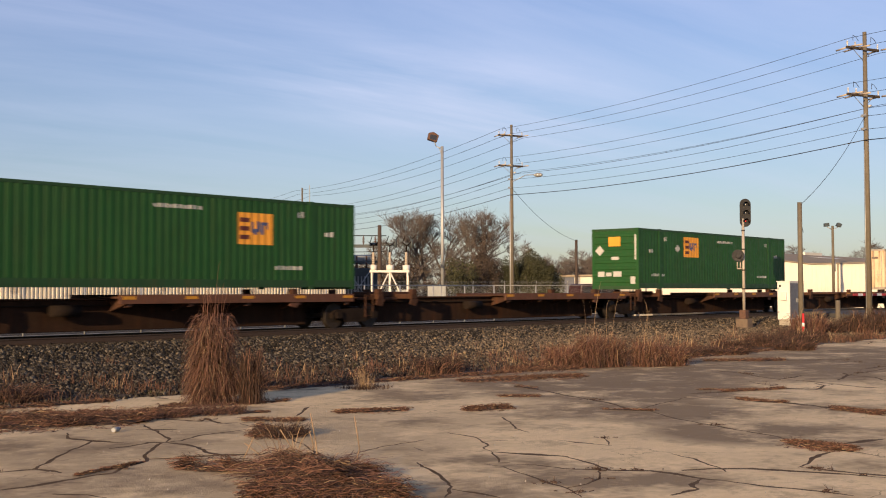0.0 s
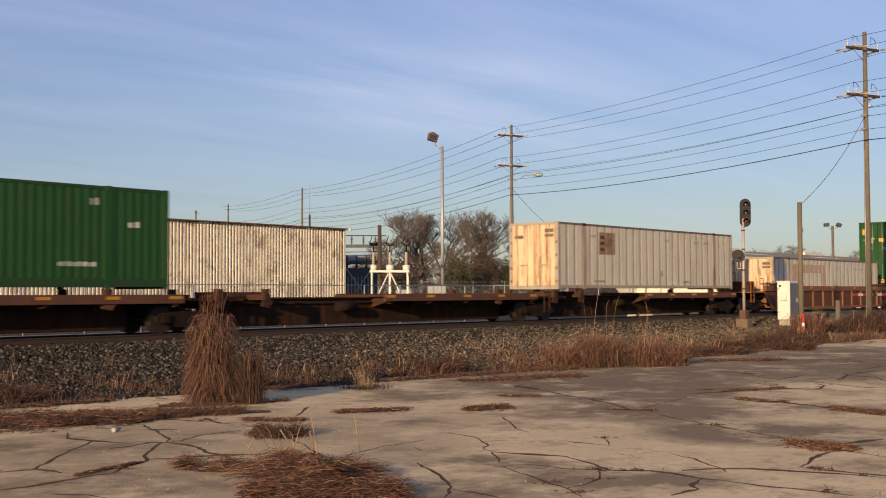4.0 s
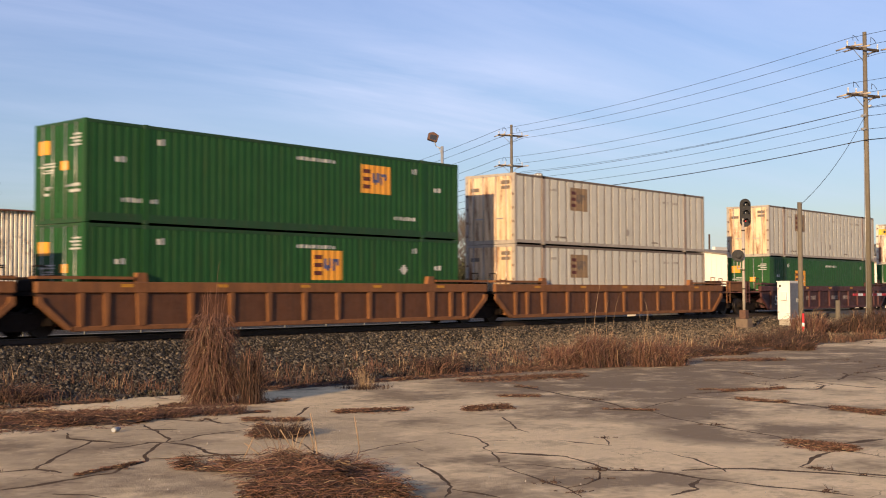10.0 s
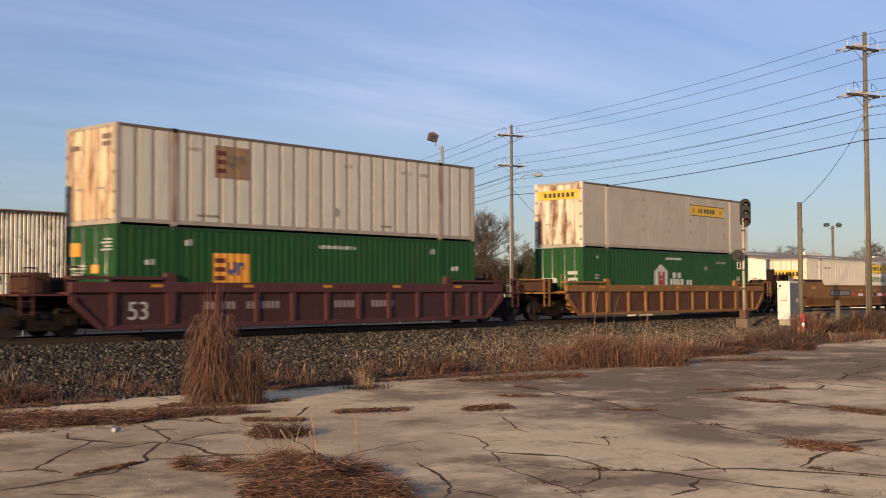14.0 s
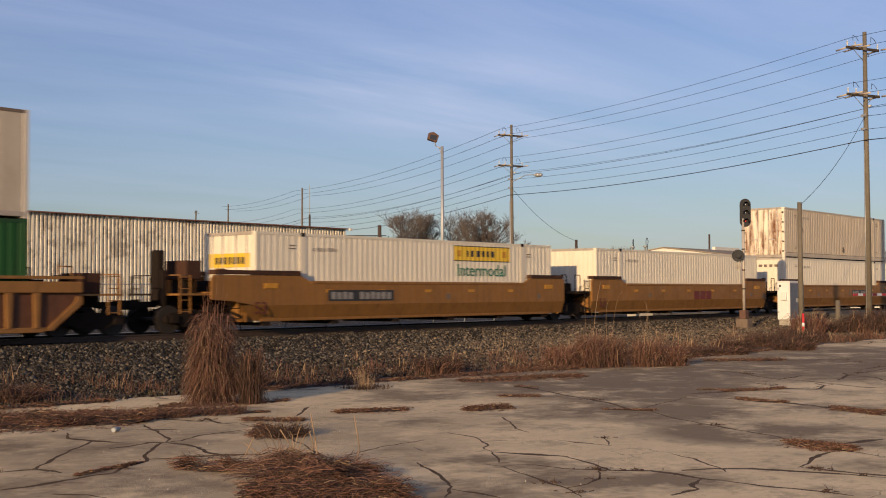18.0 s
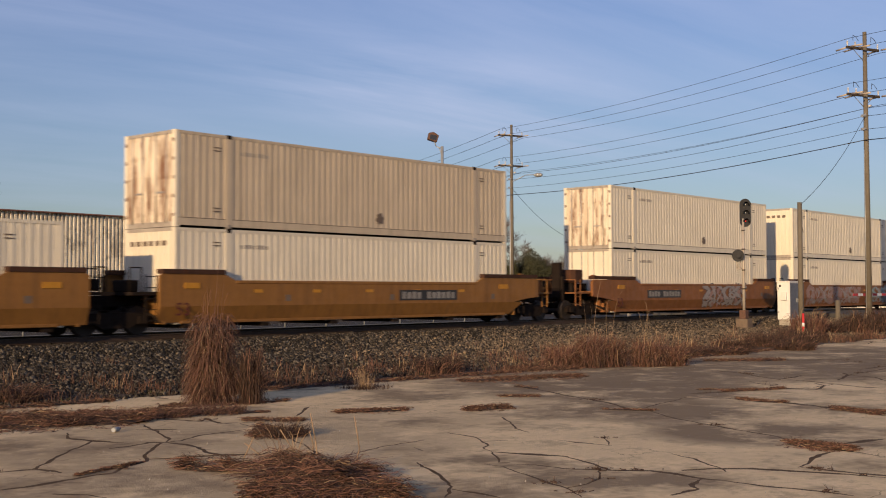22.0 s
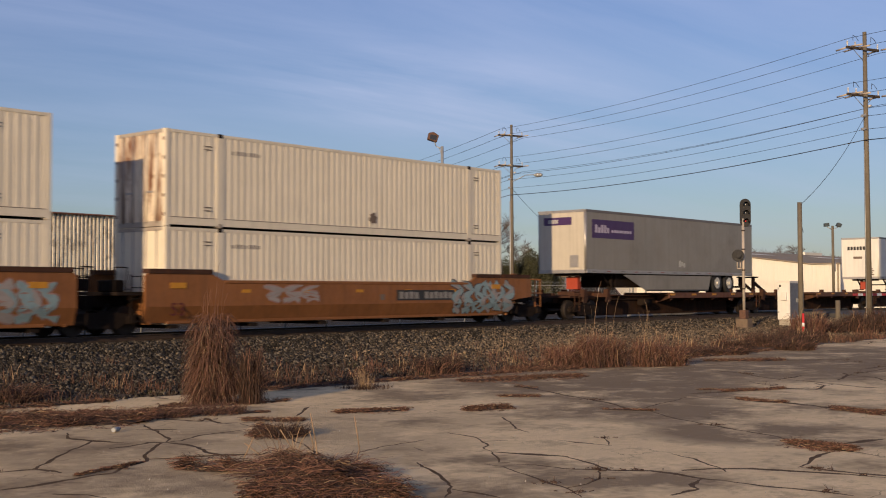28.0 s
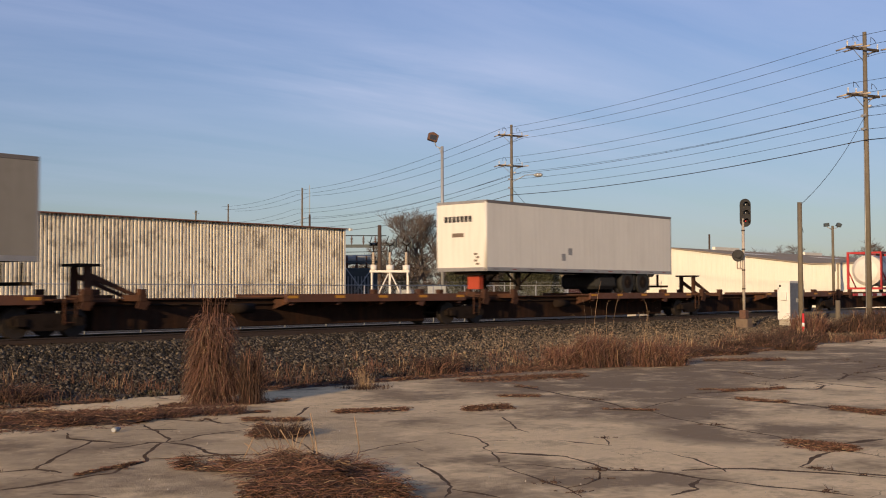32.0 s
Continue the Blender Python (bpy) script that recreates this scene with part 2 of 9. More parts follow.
M = dict(
    green=surface("green_container_paint", (0.016, 0.078, 0.021), 0.5, 0, 0.16, 1.2, 0.05, 8, streak=0.22, rust=0.08, spec=0.2),
    green_dark=surface("green_rail_paint", (0.014, 0.058, 0.017), 0.55, 0, 0.2, 1.5, 0.05, 8, streak=0.3, rust=0.15),
    cream=surface("cream_container_paint", (0.63, 0.60, 0.50), 0.5, 0, 0.10, 1.0, 0.05, 8, streak=0.22, rust=0.22),
    cream_post=surface("weathered_post_paint", (0.38, 0.335, 0.28), 0.6, 0, 0.16, 1.5, 0.05, 8, streak=0.3, rust=0.3),
    ghost=surface("tan_ghost_of_old_paint", (0.47, 0.355, 0.26), 0.6, 0, 0.14, 1.2, streak=0.2),
    white=surface("white_container_paint", (0.76, 0.69, 0.545), 0.5, 0, 0.08, 1.0, 0.04, 8, streak=0.16, rust=0.05),
    white_rusty=surface("rust_stained_white_paint", (0.80, 0.70, 0.54), 0.55, 0, 0.12, 1.0, 0.05, 8, streak=0.6, rust=1.0, rust_lo=0.465, dirt=(0.36, 0.20, 0.09)),
    cream_rusty=surface("orange_stained_cream_paint", (0.74, 0.57, 0.37), 0.55, 0, 0.12, 1.0, 0.05, 8, streak=1.0, rust=0.95, rust_lo=0.50, dirt=(0.36, 0.16, 0.05)),
    beige=surface("dirty_beige_container_paint", (0.57, 0.475, 0.345), 0.5, 0, 0.10, 1.0, 0.05, 8, streak=0.3, rust=0.1),
    # Blue-grey that puts shade into the colour of white walls turned from the sun.
    blue_grey=surface("blue_grey_shade_paint", (0.13, 0.14, 0.17), 0.5, 0, 0.08, 2.0),
    tan=surface("tan_grey_trailer_paint", (0.52, 0.455, 0.36), 0.5, 0, 0.16, 0.8, 0.03, 6, streak=0.45, rust=0.1, patch=0.35, dirt=(0.33, 0.27, 0.195)),
    fgrey=surface("grey_white_trailer_skin", (0.25, 0.235, 0.205), 0.42, 0, 0.14, 0.35, 0.02, 6, streak=0.3, patch=0.35, dirt=(0.11, 0.10, 0.085)),
    twhite=surface("white_trailer_skin", (0.72, 0.70, 0.64), 0.42, 0, 0.06, 0.6, 0.02, 6, streak=0.14),
    alu=surface("dull_aluminium", (0.42, 0.40, 0.38), 0.45, 0.6, 0.14, 2.0, 0.03, 20, streak=0.2),
    orange=surface("orange_logo_paint", (0.75, 0.33, 0.035), 0.5, 0, 0.12, 2.0),
    brown_ink=surface("dark_brown_logo_paint", (0.10, 0.022, 0.016), 0.5, 0, 0.1, 2.0),
    blue_ink=surface("blue_logo_paint", (0.07, 0.085, 0.19), 0.5, 0, 0.1, 2.0),
    faded_ink=surface("faded_brown_logo_paint", (0.16, 0.12, 0.09), 0.6, 0, 0.2, 4.0),
    logo_brown=surface("brown_orange_faded_logo", (0.29, 0.19, 0.10), 0.6, 0, 0.25, 3.0),
    yellow=surface("yellow_panel_paint", (0.72, 0.47, 0.03), 0.5, 0, 0.1, 2.0),
    ink=surface("black_lettering_paint", (0.03, 0.03, 0.03), 0.5, 0, 0.1, 2.0),
    gink=surface("green_lettering_paint", (0.03, 0.18, 0.10), 0.5, 0, 0.1, 2.0),
    wink=surface("white_lettering_paint", (0.46, 0.46, 0.43), 0.5, 0, 0.1, 2.0),
    rink=surface("red_lettering_paint", (0.27, 0.06, 0.05), 0.5, 0, 0.1, 2.0),
    purple=surface("purple_panel_paint", (0.062, 0.028, 0.105), 0.4, 0, 0.08, 1.0),
    lilac=surface("lilac_lettering_paint", (0.45, 0.40, 0.5), 0.5, 0, 0.1, 2.0),
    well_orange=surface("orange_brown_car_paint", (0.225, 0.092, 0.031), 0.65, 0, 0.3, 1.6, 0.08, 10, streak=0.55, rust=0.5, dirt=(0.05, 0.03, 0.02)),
    well_panel=surface("dark_rusty_well_panel", (0.112, 0.045, 0.020), 0.7, 0, 0.35, 1.6, 0.1, 10, streak=0.6, rust=0.4, dirt=(0.035, 0.022, 0.016)),
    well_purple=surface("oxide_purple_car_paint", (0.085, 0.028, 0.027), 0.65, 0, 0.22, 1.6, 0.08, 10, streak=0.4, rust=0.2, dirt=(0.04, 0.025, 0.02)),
    well_tan=surface("faded_yellow_car_paint", (0.27, 0.13, 0.035), 0.65, 0, 0.22, 1.6, 0.08, 10, streak=0.45, rust=0.4, dirt=(0.05, 0.03, 0.02)),
    well_gold=surface("golden_yellow_car_paint", (0.27, 0.125, 0.028), 0.6, 0, 0.22, 1.0, 0.05, 8, streak=0.45, rust=0.25, dirt=(0.07, 0.035, 0.015)),
    well_rust=surface("rusty_orange_car_paint", (0.25, 0.10, 0.03), 0.6, 0, 0.24, 1.0, 0.05, 8, streak=0.4, rust=0.4, dirt=(0.07, 0.035, 0.015)),
    spine=surface("grimy_rust_steel", (0.062, 0.031, 0.021), 0.85, 0, 0.3, 1.6, 0.12, 14, streak=0.3, rust=0.5, spec=0.12),
    # Rust a tone lighter than the deck, with the sunlight on its edge included.
    spine_edge=surface("rusty_deck_edge_paint", (0.115, 0.048, 0.027), 0.7, 0, 0.3, 1.6, 0.12, 14, streak=0.4, rust=0.5),
    grime=surface("black_brake_grime", (0.02, 0.014, 0.011), 0.9, 0, 0.3, 3.0, 0.15, 16, spec=0.1),
    wheel=surface("worn_wheel_steel", (0.035, 0.027, 0.022), 0.65, 0.3, 0.3, 4.0, 0.08, 20),
    marker=surface("yellow_marker_plate", (0.52, 0.24, 0.02), 0.45, 0, 0.25, 5.0),
    rubber=surface("black_tyre_rubber", (0.02, 0.02, 0.02), 0.85, 0, 0.2, 6.0, 0.1, 40),
    hub=surface("pale_wheel_hub", (0.6, 0.58, 0.52), 0.4, 0.3, 0.1, 5.0),
    red=surface("red_frame_paint", (0.42, 0.03, 0.03), 0.5, 0, 0.1, 3.0),
    hitch_red=surface("orange_red_hitch_paint", (0.36, 0.055, 0.025), 0.55, 0, 0.12, 3.0),
    rust_post=surface("rusty_post_paint", (0.40, 0.33, 0.27), 0.7, 0, 0.2, 1.5, 0.05, 8, streak=0.4, rust=0.8, rust_lo=0.5),
    dull_bar=surface("worn_plate_lettering", (0.16, 0.14, 0.12), 0.6, 0, 0.25, 4.0),
    oxide_ink=surface("worn_oxide_red_lettering", (0.15, 0.030, 0.022), 0.6, 0, 0.25, 3.0),
    plate_letter=surface("worn_white_plate_lettering", (0.25, 0.235, 0.215), 0.6, 0, 0.3, 4.0),
    tan_post=surface("pale_tan_post_paint", (0.63, 0.57, 0.47), 0.5, 0, 0.1, 1.5, streak=0.25, rust=0.1),
    # The trailer's skin again, lightened and warmed for the sun on its nose.
    nose_sunlit=surface("sunlit_trailer_nose_skin", (0.52, 0.48, 0.40), 0.45, 0, 0.1, 0.6, 0.02, 6, streak=0.2, rust=0.1),
    # Streaked cream for inner folds, darkened to carry the shade they would hold.
    cream_band=surface("dirty_shaded_fold_paint", (0.33, 0.285, 0.235), 0.6, 0, 0.16, 1.5, 0.05, 8, streak=0.3, rust=0.25),
    pale_letter=surface("worn_car_lettering", (0.26, 0.21, 0.19), 0.6, 0, 0.3, 4.0),
    purple_panel=surface("dark_rusty_purple_panel", (0.058, 0.021, 0.020), 0.7, 0, 0.3, 1.6, 0.1, 10, streak=0.5, rust=0.2, dirt=(0.03, 0.02, 0.016)),
    chip=surface("grey_stone_chip", (0.42, 0.38, 0.32), 0.8, 0, 0.2, 8.0),
    beam=surface("oily_black_beam", (0.034, 0.019, 0.013), 0.9, 0, 0.4, 1.2, 0.12, 14, streak=0.3, rust=0.25, spec=0.06),
    rail_grey=surface("dull_grey_rail_paint", (0.15, 0.14, 0.135), 0.5, 0, 0.15, 2.0),
    graf_a=surface("pale_blue_spray_paint", (0.23, 0.32, 0.34), 0.6, 0, 0.25, 3.0),
    graf_b=surface("grey_white_spray_paint", (0.31, 0.28, 0.265), 0.6, 0, 0.25, 3.0),
    graf_c=surface("dark_spray_paint", (0.06, 0.045, 0.05), 0.6, 0, 0.2, 3.0),
    graf_d=surface("faded_pink_spray_paint", (0.33, 0.20, 0.17), 0.6, 0, 0.3, 3.0),
    concrete=surface("old_lot_concrete", (0.752, 0.588, 0.358), 0.9, 0, 0.32, 0.6, 0.4, 26, patch=0.9, dirt=(0.15, 0.108, 0.072), per=0.10, join=True, hair=0.42, spec=0.1),
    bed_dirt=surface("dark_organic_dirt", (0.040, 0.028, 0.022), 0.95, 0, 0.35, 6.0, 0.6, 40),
    joint_dirt=surface("brown_joint_dirt", (0.12, 0.08, 0.05), 0.95, 0, 0.4, 9.0, 0.6, 40, spec=0.1),
    # Slab edges in the cracks: dirt and the crack's own shade in one colour.
    crack=surface("dirt_and_shade_joint", (0.065, 0.046, 0.032), 0.95, 0, 0.3, 8.0, 0.4, 30),
    base_conc=surface("cast_concrete", (0.36, 0.33, 0.28), 0.85, 0, 0.2, 3.0, 0.2, 30),
    stained_conc=surface("brown_stained_concrete", (0.17, 0.125, 0.09), 0.9, 0, 0.3, 4.0, 0.3, 30),
    soil=surface("dry_soil_and_litter", (0.105, 0.068, 0.042), 0.95, 0, 0.35, 1.2, 0.6, 18, patch=0.4, dirt=(0.05, 0.032, 0.022)),
    ballast=surface("ballast_stone", (0.021, 0.018, 0.014), 0.85, 0, 0.3, 5.0, 0.3, 22, per=1.0, hi=8.3, spec=0.15),
    tan_ballast=surface("light_tan_stone", (0.14, 0.107, 0.07), 0.9, 0, 0.3, 5.0, 0.3, 22, per=0.8, hi=2.9, spec=0.1),
    # Near-black bed: the shade in the gaps between stones is in its colour.
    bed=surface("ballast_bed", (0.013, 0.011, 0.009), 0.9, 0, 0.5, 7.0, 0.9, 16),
    # Dark brown ground of the far yard, soil with dead grass.
    yard_soil=surface("dark_brown_yard", (0.06, 0.042, 0.028), 0.95, 0, 0.3, 2.0, 0.3, 20, spec=0.1),
    asphalt=surface("worn_asphalt", (0.075, 0.072, 0.07), 0.85, 0, 0.2, 2.0, 0.2, 30),
    rail=surface("rail_steel", (0.05, 0.033, 0.024), 0.7, 0.0, 0.2, 5.0),
    rail_top=surface("polished_railhead", (0.15, 0.14, 0.135), 0.5, 0.8, 0.1, 5.0),
    tie=surface("creosoted_timber", (0.055, 0.042, 0.033), 0.9, 0, 0.3, 5.0, 0.3, 30),
    pole_wood=surface("weathered_pole_timber", (0.155, 0.132, 0.098), 0.85, 0, 0.25, 3.0, 0.25, 30, streak=0.4),
    dark_wood=surface("dark_pole_timber", (0.07, 0.05, 0.04), 0.9, 0, 0.25, 3.0, 0.2, 30),
    galv=surface("galvanised_steel", (0.42, 0.43, 0.43), 0.5, 0.5, 0.12, 4.0),
    wire=surface("dark_wire", (0.035, 0.035, 0.04), 0.6, 0.3, 0.05, 1.0),
    bush_glaze=surface("stained_porcelain_glaze", (0.46, 0.39, 0.31), 0.3, 0, 0.2, 6.0),
    porcelain=surface("pale_porcelain", (0.66, 0.64, 0.6), 0.25, 0, 0.08, 6.0),
    signal_black=surface("flat_black_signal_paint", (0.02, 0.02, 0.022), 0.7, 0, 0.15, 4.0),
    mast=surface("mast_aluminium_paint", (0.45, 0.40, 0.34), 0.55, 0.2, 0.2, 4.0, rust=0.4),
    box_white=surface("cabinet_white_paint", (0.74, 0.72, 0.68), 0.5, 0, 0.07, 2.0, streak=0.12),
    bldg=surface("ribbed_white_sheet", (0.88, 0.80, 0.63), 0.6, 0, 0.14, 2.6, 0.03, 8, streak=0.3, rust=0.6, rust_lo=0.56, patch=0.5, dirt=(0.13, 0.085, 0.05), join=True),
    bldg_clean=surface("cream_white_sheet", (0.74, 0.71, 0.62), 0.6, 0, 0.06, 0.4, 0.03, 8, streak=0.08),
    roof=surface("grey_brown_roof_sheet", (0.34, 0.28, 0.205), 0.95, 0, 0.15, 0.5, streak=0.2, spec=0.1),
    roof_red=surface("rusted_roof_edge", (0.20, 0.085, 0.055), 0.8, 0, 0.25, 1.0),
    straw=surface("pale_straw", (0.33, 0.225, 0.13), 0.8, 0, 0.2, 6.0, per=0.5),
    rustgrass=surface("red_brown_dry_grass", (0.145, 0.076, 0.054), 0.9, 0, 0.25, 6.0, per=0.7, hi=1.6, spec=0.15),
    browngrass=surface("brown_dead_weed", (0.058, 0.037, 0.028), 0.95, 0, 0.25, 6.0, per=0.7, hi=1.6, spec=0.15),
    greenweed=surface("dull_green_weed", (0.08, 0.085, 0.035), 0.85, 0, 0.25, 6.0, per=0.5),
    bark=surface("grey_brown_bark", (0.115, 0.095, 0.082), 0.9, 0, 0.25, 4.0, 0.3, 20),
    twig=surface("winter_twigs", (0.135, 0.112, 0.096), 0.9, 0, 0.2, 4.0, per=0.4),
    leaf=surface("evergreen_leaf", (0.068, 0.070, 0.034), 0.9, 0, 0.25, 2.0, per=0.6),
    leaf_brown=surface("dead_brown_leaf", (0.075, 0.055, 0.042), 0.85, 0, 0.25, 2.0, per=0.6),
    equip=surface("substation_grey_paint", (0.30, 0.32, 0.33), 0.55, 0.1, 0.15, 2.0),
    equip_dark=surface("dark_transformer_paint", (0.07, 0.085, 0.09), 0.6, 0.1, 0.2, 2.0),
    equip_white=surface("white_steel_paint", (0.72, 0.70, 0.66), 0.5, 0, 0.08, 3.0),
    rustlamp=surface("rusted_lamp_housing", (0.125, 0.066, 0.045), 0.8, 0, 0.3, 6.0),
    glass=surface("dark_lens_glass", (0.03, 0.03, 0.035), 0.12, 0, 0.05, 3.0, spec=0.6),
    maroon=surface("maroon_car_paint", (0.04, 0.012, 0.013), 0.45, 0, 0.12, 1.0, spec=0.2),
    stripe_red=surface("gate_red_stripe", (0.5, 0.03, 0.03), 0.5, 0, 0.1, 3.0),
    stripe_white=surface("gate_white_stripe", (0.75, 0.75, 0.72), 0.5, 0, 0.1, 3.0),
)
M["lamp_red"] = glowing("lit_red_lens", (0.7, 0.02, 0.02), 0.3)


# ---- mesh helpers ----
def box(bm, x0, x1, y0, y1, z0, z1):
    v = [bm.verts.new((x, y, z)) for x in (x0, x1) for y in (y0, y1) for z in (z0, z1)]
    for f in ((0, 1, 3, 2), (4, 6, 7, 5), (0, 4, 5, 1), (2, 3, 7, 6), (0, 2, 6, 4), (1, 5, 7, 3)):
        bm.faces.new([v[i] for i in f])


def tube(bm, a, b, ra, rb=None, n=8, caps=True):
    a, b = Vector(a), Vector(b)
    rb = ra if rb is None else rb
    d = (b - a).normalized()
    u = d.cross(Vector((0, 0, 1)) if abs(d.z) < 0.9 else Vector((1, 0, 0))).normalized()
    w = d.cross(u)
    rings = []
    for p, r in ((a, ra), (b, rb)):
        rings.append([bm.verts.new(p + (u * math.cos(k * 2 * math.pi / n) + w * math.sin(k * 2 * math.pi / n)) * r) for k in range(n)])
    for k in range(n):
        f = bm.faces.new((rings[0][k], rings[0][(k + 1) % n], rings[1][(k + 1) % n], rings[1][k]))
        f.smooth = n > 5
    if caps:
        bm.faces.new(rings[0][::-1])
        bm.faces.new(rings[1])


def prism(bm, pts, y0, y1, axis="y"):
    """A flat outline (pairs) given depth along one axis."""
    def at(p, d):
        return (p[0], d, p[1]) if axis == "y" else ((d, p[0], p[1]) if axis == "x" else (p[0], p[1], d))
    lo = [bm.verts.new(at(p, y0)) for p in pts]
    hi = [bm.verts.new(at(p, y1)) for p in pts]
    n = len(pts)
    bm.faces.new(lo)
    bm.faces.new(hi[::-1])
    for k in range(n):
        bm.faces.new((lo[k], hi[k], hi[(k + 1) % n], lo[(k + 1) % n]))


def finish(bm, name, material, bevel=0.0):
    if bevel:
        bmesh.ops.bevel(bm, geom=bm.edges[:], offset=bevel, segments=1, affect="EDGES", clamp_overlap=True)
    bmesh.ops.recalc_face_normals(bm, faces=bm.faces[:])
    me = bpy.data.meshes.new(name)
    bm.to_mesh(me)
    bm.free()
    for mt in (material if isinstance(material, (list, tuple)) else [material]):
        me.materials.append(mt)
    return me


def pipe(bm, pts, r, n=6):
    """One continuous round strand through the points."""
    rings = []
    pts = [Vector(p) for p in pts]
    for k, p in enumerate(pts):
        d = (pts[min(k + 1, len(pts) - 1)] - pts[max(k - 1, 0)]).normalized()
        u = d.cross(Vector((0, 0, 1)) if abs(d.z) < 0.9 else Vector((1, 0, 0))).normalized()
        w = d.cross(u)
        rings.append([bm.verts.new(p + (u * math.cos(j * 2 * math.pi / n) + w * math.sin(j * 2 * math.pi / n)) * r) for j in range(n)])
    for a, b in zip(rings, rings[1:]):
        for j in range(n):
            bm.faces.new((a[j], a[(j + 1) % n], b[(j + 1) % n], b[j])).smooth = True
    bm.faces.new(rings[0][::-1])
    bm.faces.new(rings[-1])


def part(name, bm, material, parent, label="", bevel=0.0):
    ob = new(name, finish(bm, name, material, bevel) if isinstance(bm, bmesh.types.BMesh) else bm)
    ob.parent = parent
    if label:
        tagged(ob, label)
    return ob


def boxes(*rows):
    bm = bmesh.new()
    for r in rows:
        box(bm, *r)
    return bm


def tubes(*rows, n=8):
    bm = bmesh.new()
    for r in rows:
        tube(bm, *r, n=n)
    return bm


def thing(name, label, category, group="", at=(0, 0, 0), rz=0.0):
    ob = new(name)
    ob.empty_display_size = 0.3
    ob.matrix_basis = pose(*at, 0, 0, rz)
    return tagged(ob, label, category, group)


def solid(name, bm, material, label, category, group="", kind="", bevel=0.0):
    return tagged(new(name, finish(bm, name, material, bevel)), label, category, group, kind)


def letters(text, size, material, name="lettering"):
    """Characters as a flat mesh, 4 mm thick, facing -y, from their lower left corner."""
    cu = bpy.data.curves.new("type", "FONT")
    cu.body, cu.size, cu.extrude = text, size, 0.004
    ob = bpy.data.objects.new("type", cu)
    me = bpy.data.meshes.new_from_object(ob)
    me.transform(Matrix.Rotation(radians(90), 4, "X"))
    bpy.data.objects.remove(ob)
    me.name = name
    me.materials.clear()
    me.materials.append(material)
    return me


MOVING = []      # (thing, place along the train, height over the rail)
WHEELS = []


# ---- the train: boxes ----
L53, HB, WB = 16.154, 2.896, 1.295      # length, height, half width of a box


def folds(x0, x1, style):
    """Steps of a wall sheet seen from above: x and depth inwards."""
    pts = []
    if style == "fine":
        pitch, shape = 0.28, ((0.0, 0.0), (0.175, 0.0), (0.198, 0.017), (0.257, 0.017))
    elif style == "wide":
        pitch, shape = 0.26, ((0.0, 0.0), (0.178, 0.0), (0.192, 0.016), (0.246, 0.016))
    elif style == "post":
        pitch, shape = 0.61, ((0.0, 0.0), (0.45, 0.0), (0.457, 0.010), (0.602, 0.010))
    else:
        pitch, shape = 1.22, ((0.0, 0.0), (1.19, 0.0), (1.196, 0.004), (1.214, 0.004))
    k = math.floor(x0 / pitch) - 1
    while k * pitch < x1 + pitch:
        pts += [(k * pitch + a, d) for a, d in shape]
        k += 1
    out = []
    for (a, da), (b, db) in zip(pts, pts[1:]):
        if b <= x0 or a >= x1:
            continue
        if a < x0:
            da, a = da + (db - da) * (x0 - a) / (b - a), x0
        if not out:
            out.append((a, da))
        if b > x1:
            db, b = da + (db - da) * (x1 - a) / (b - a), x1
        out.append((b, db))
    return out


def sheet(bm, x0, x1, z0, z1, style, side, proud=0.0, y=WB, banded=False):
    """A folded wall sheet; side -1 is the near wall."""
    prev = None
    for x, d in folds(x0, x1, style):
        yy = side * (y - 0.012 - d + proud)
        cur = (bm.verts.new((x, yy, z0)), bm.verts.new((x, yy, z1)))
        if prev:
            f = bm.faces.new((prev[0], cur[0], cur[1], prev[1]))
            # inner fold faces take the second paint, with their shade in its colour
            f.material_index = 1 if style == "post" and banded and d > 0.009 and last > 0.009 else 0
        prev, last = cur, d


def logo_square(parent, cx, cz, size, style, bg="orange", a="brown_ink", b="blue_ink", h=None):
    """The lessor's square mark as plain coloured shapes."""
    h = h or size
    x0, z0 = cx - size / 2, cz - h / 2
    bm = bmesh.new()
    sheet(bm, x0, x0 + size, z0, z0 + h, style, -1, 0.005)
    mark = part("logo_panel", bm, M[bg], parent, "square orange logo panel with dark shapes" if bg == "orange" else "faded dark logo panel")
    bm = bmesh.new()
    for u0, u1, v0, v1 in ((0.07, 0.33, 0.70, 0.84), (0.07, 0.33, 0.43, 0.57), (0.07, 0.33, 0.16, 0.30)):
        sheet(bm, x0 + u0 * size, x0 + u1 * size, z0 + v0 * h, z0 + v1 * h, style, -1, 0.009)
    part("logo_shape", bm, M[a], mark)
    bm = bmesh.new()
    for u0, u1, v0, v1 in ((0.38, 0.46, 0.38, 0.72), (0.46, 0.54, 0.32, 0.5), (0.54, 0.62, 0.40, 0.74), (0.66, 0.73, 0.32, 0.72), (0.73, 0.84, 0.62, 0.72), (0.80, 0.86, 0.5, 0.72)):
        sheet(bm, x0 + u0 * size, x0 + u1 * size, z0 + v0 * h, z0 + v1 * h, style, -1, 0.009)
    part("logo_shape", bm, M[b], mark)


def bars(parent, x0, z0, width, height, count, style, ink, name="marking", label=""):
    """A line of unreadable lettering as plain bars."""
    bm = bmesh.new()
    step = width / count
    for k in range(count):
        sheet(bm, x0 + k * step, x0 + (k + 0.72) * step, z0, z0 + height * (1.0 if k % 3 else 0.85), style, -1, 0.006)
    return part(name, bm, M[ink], parent, label)


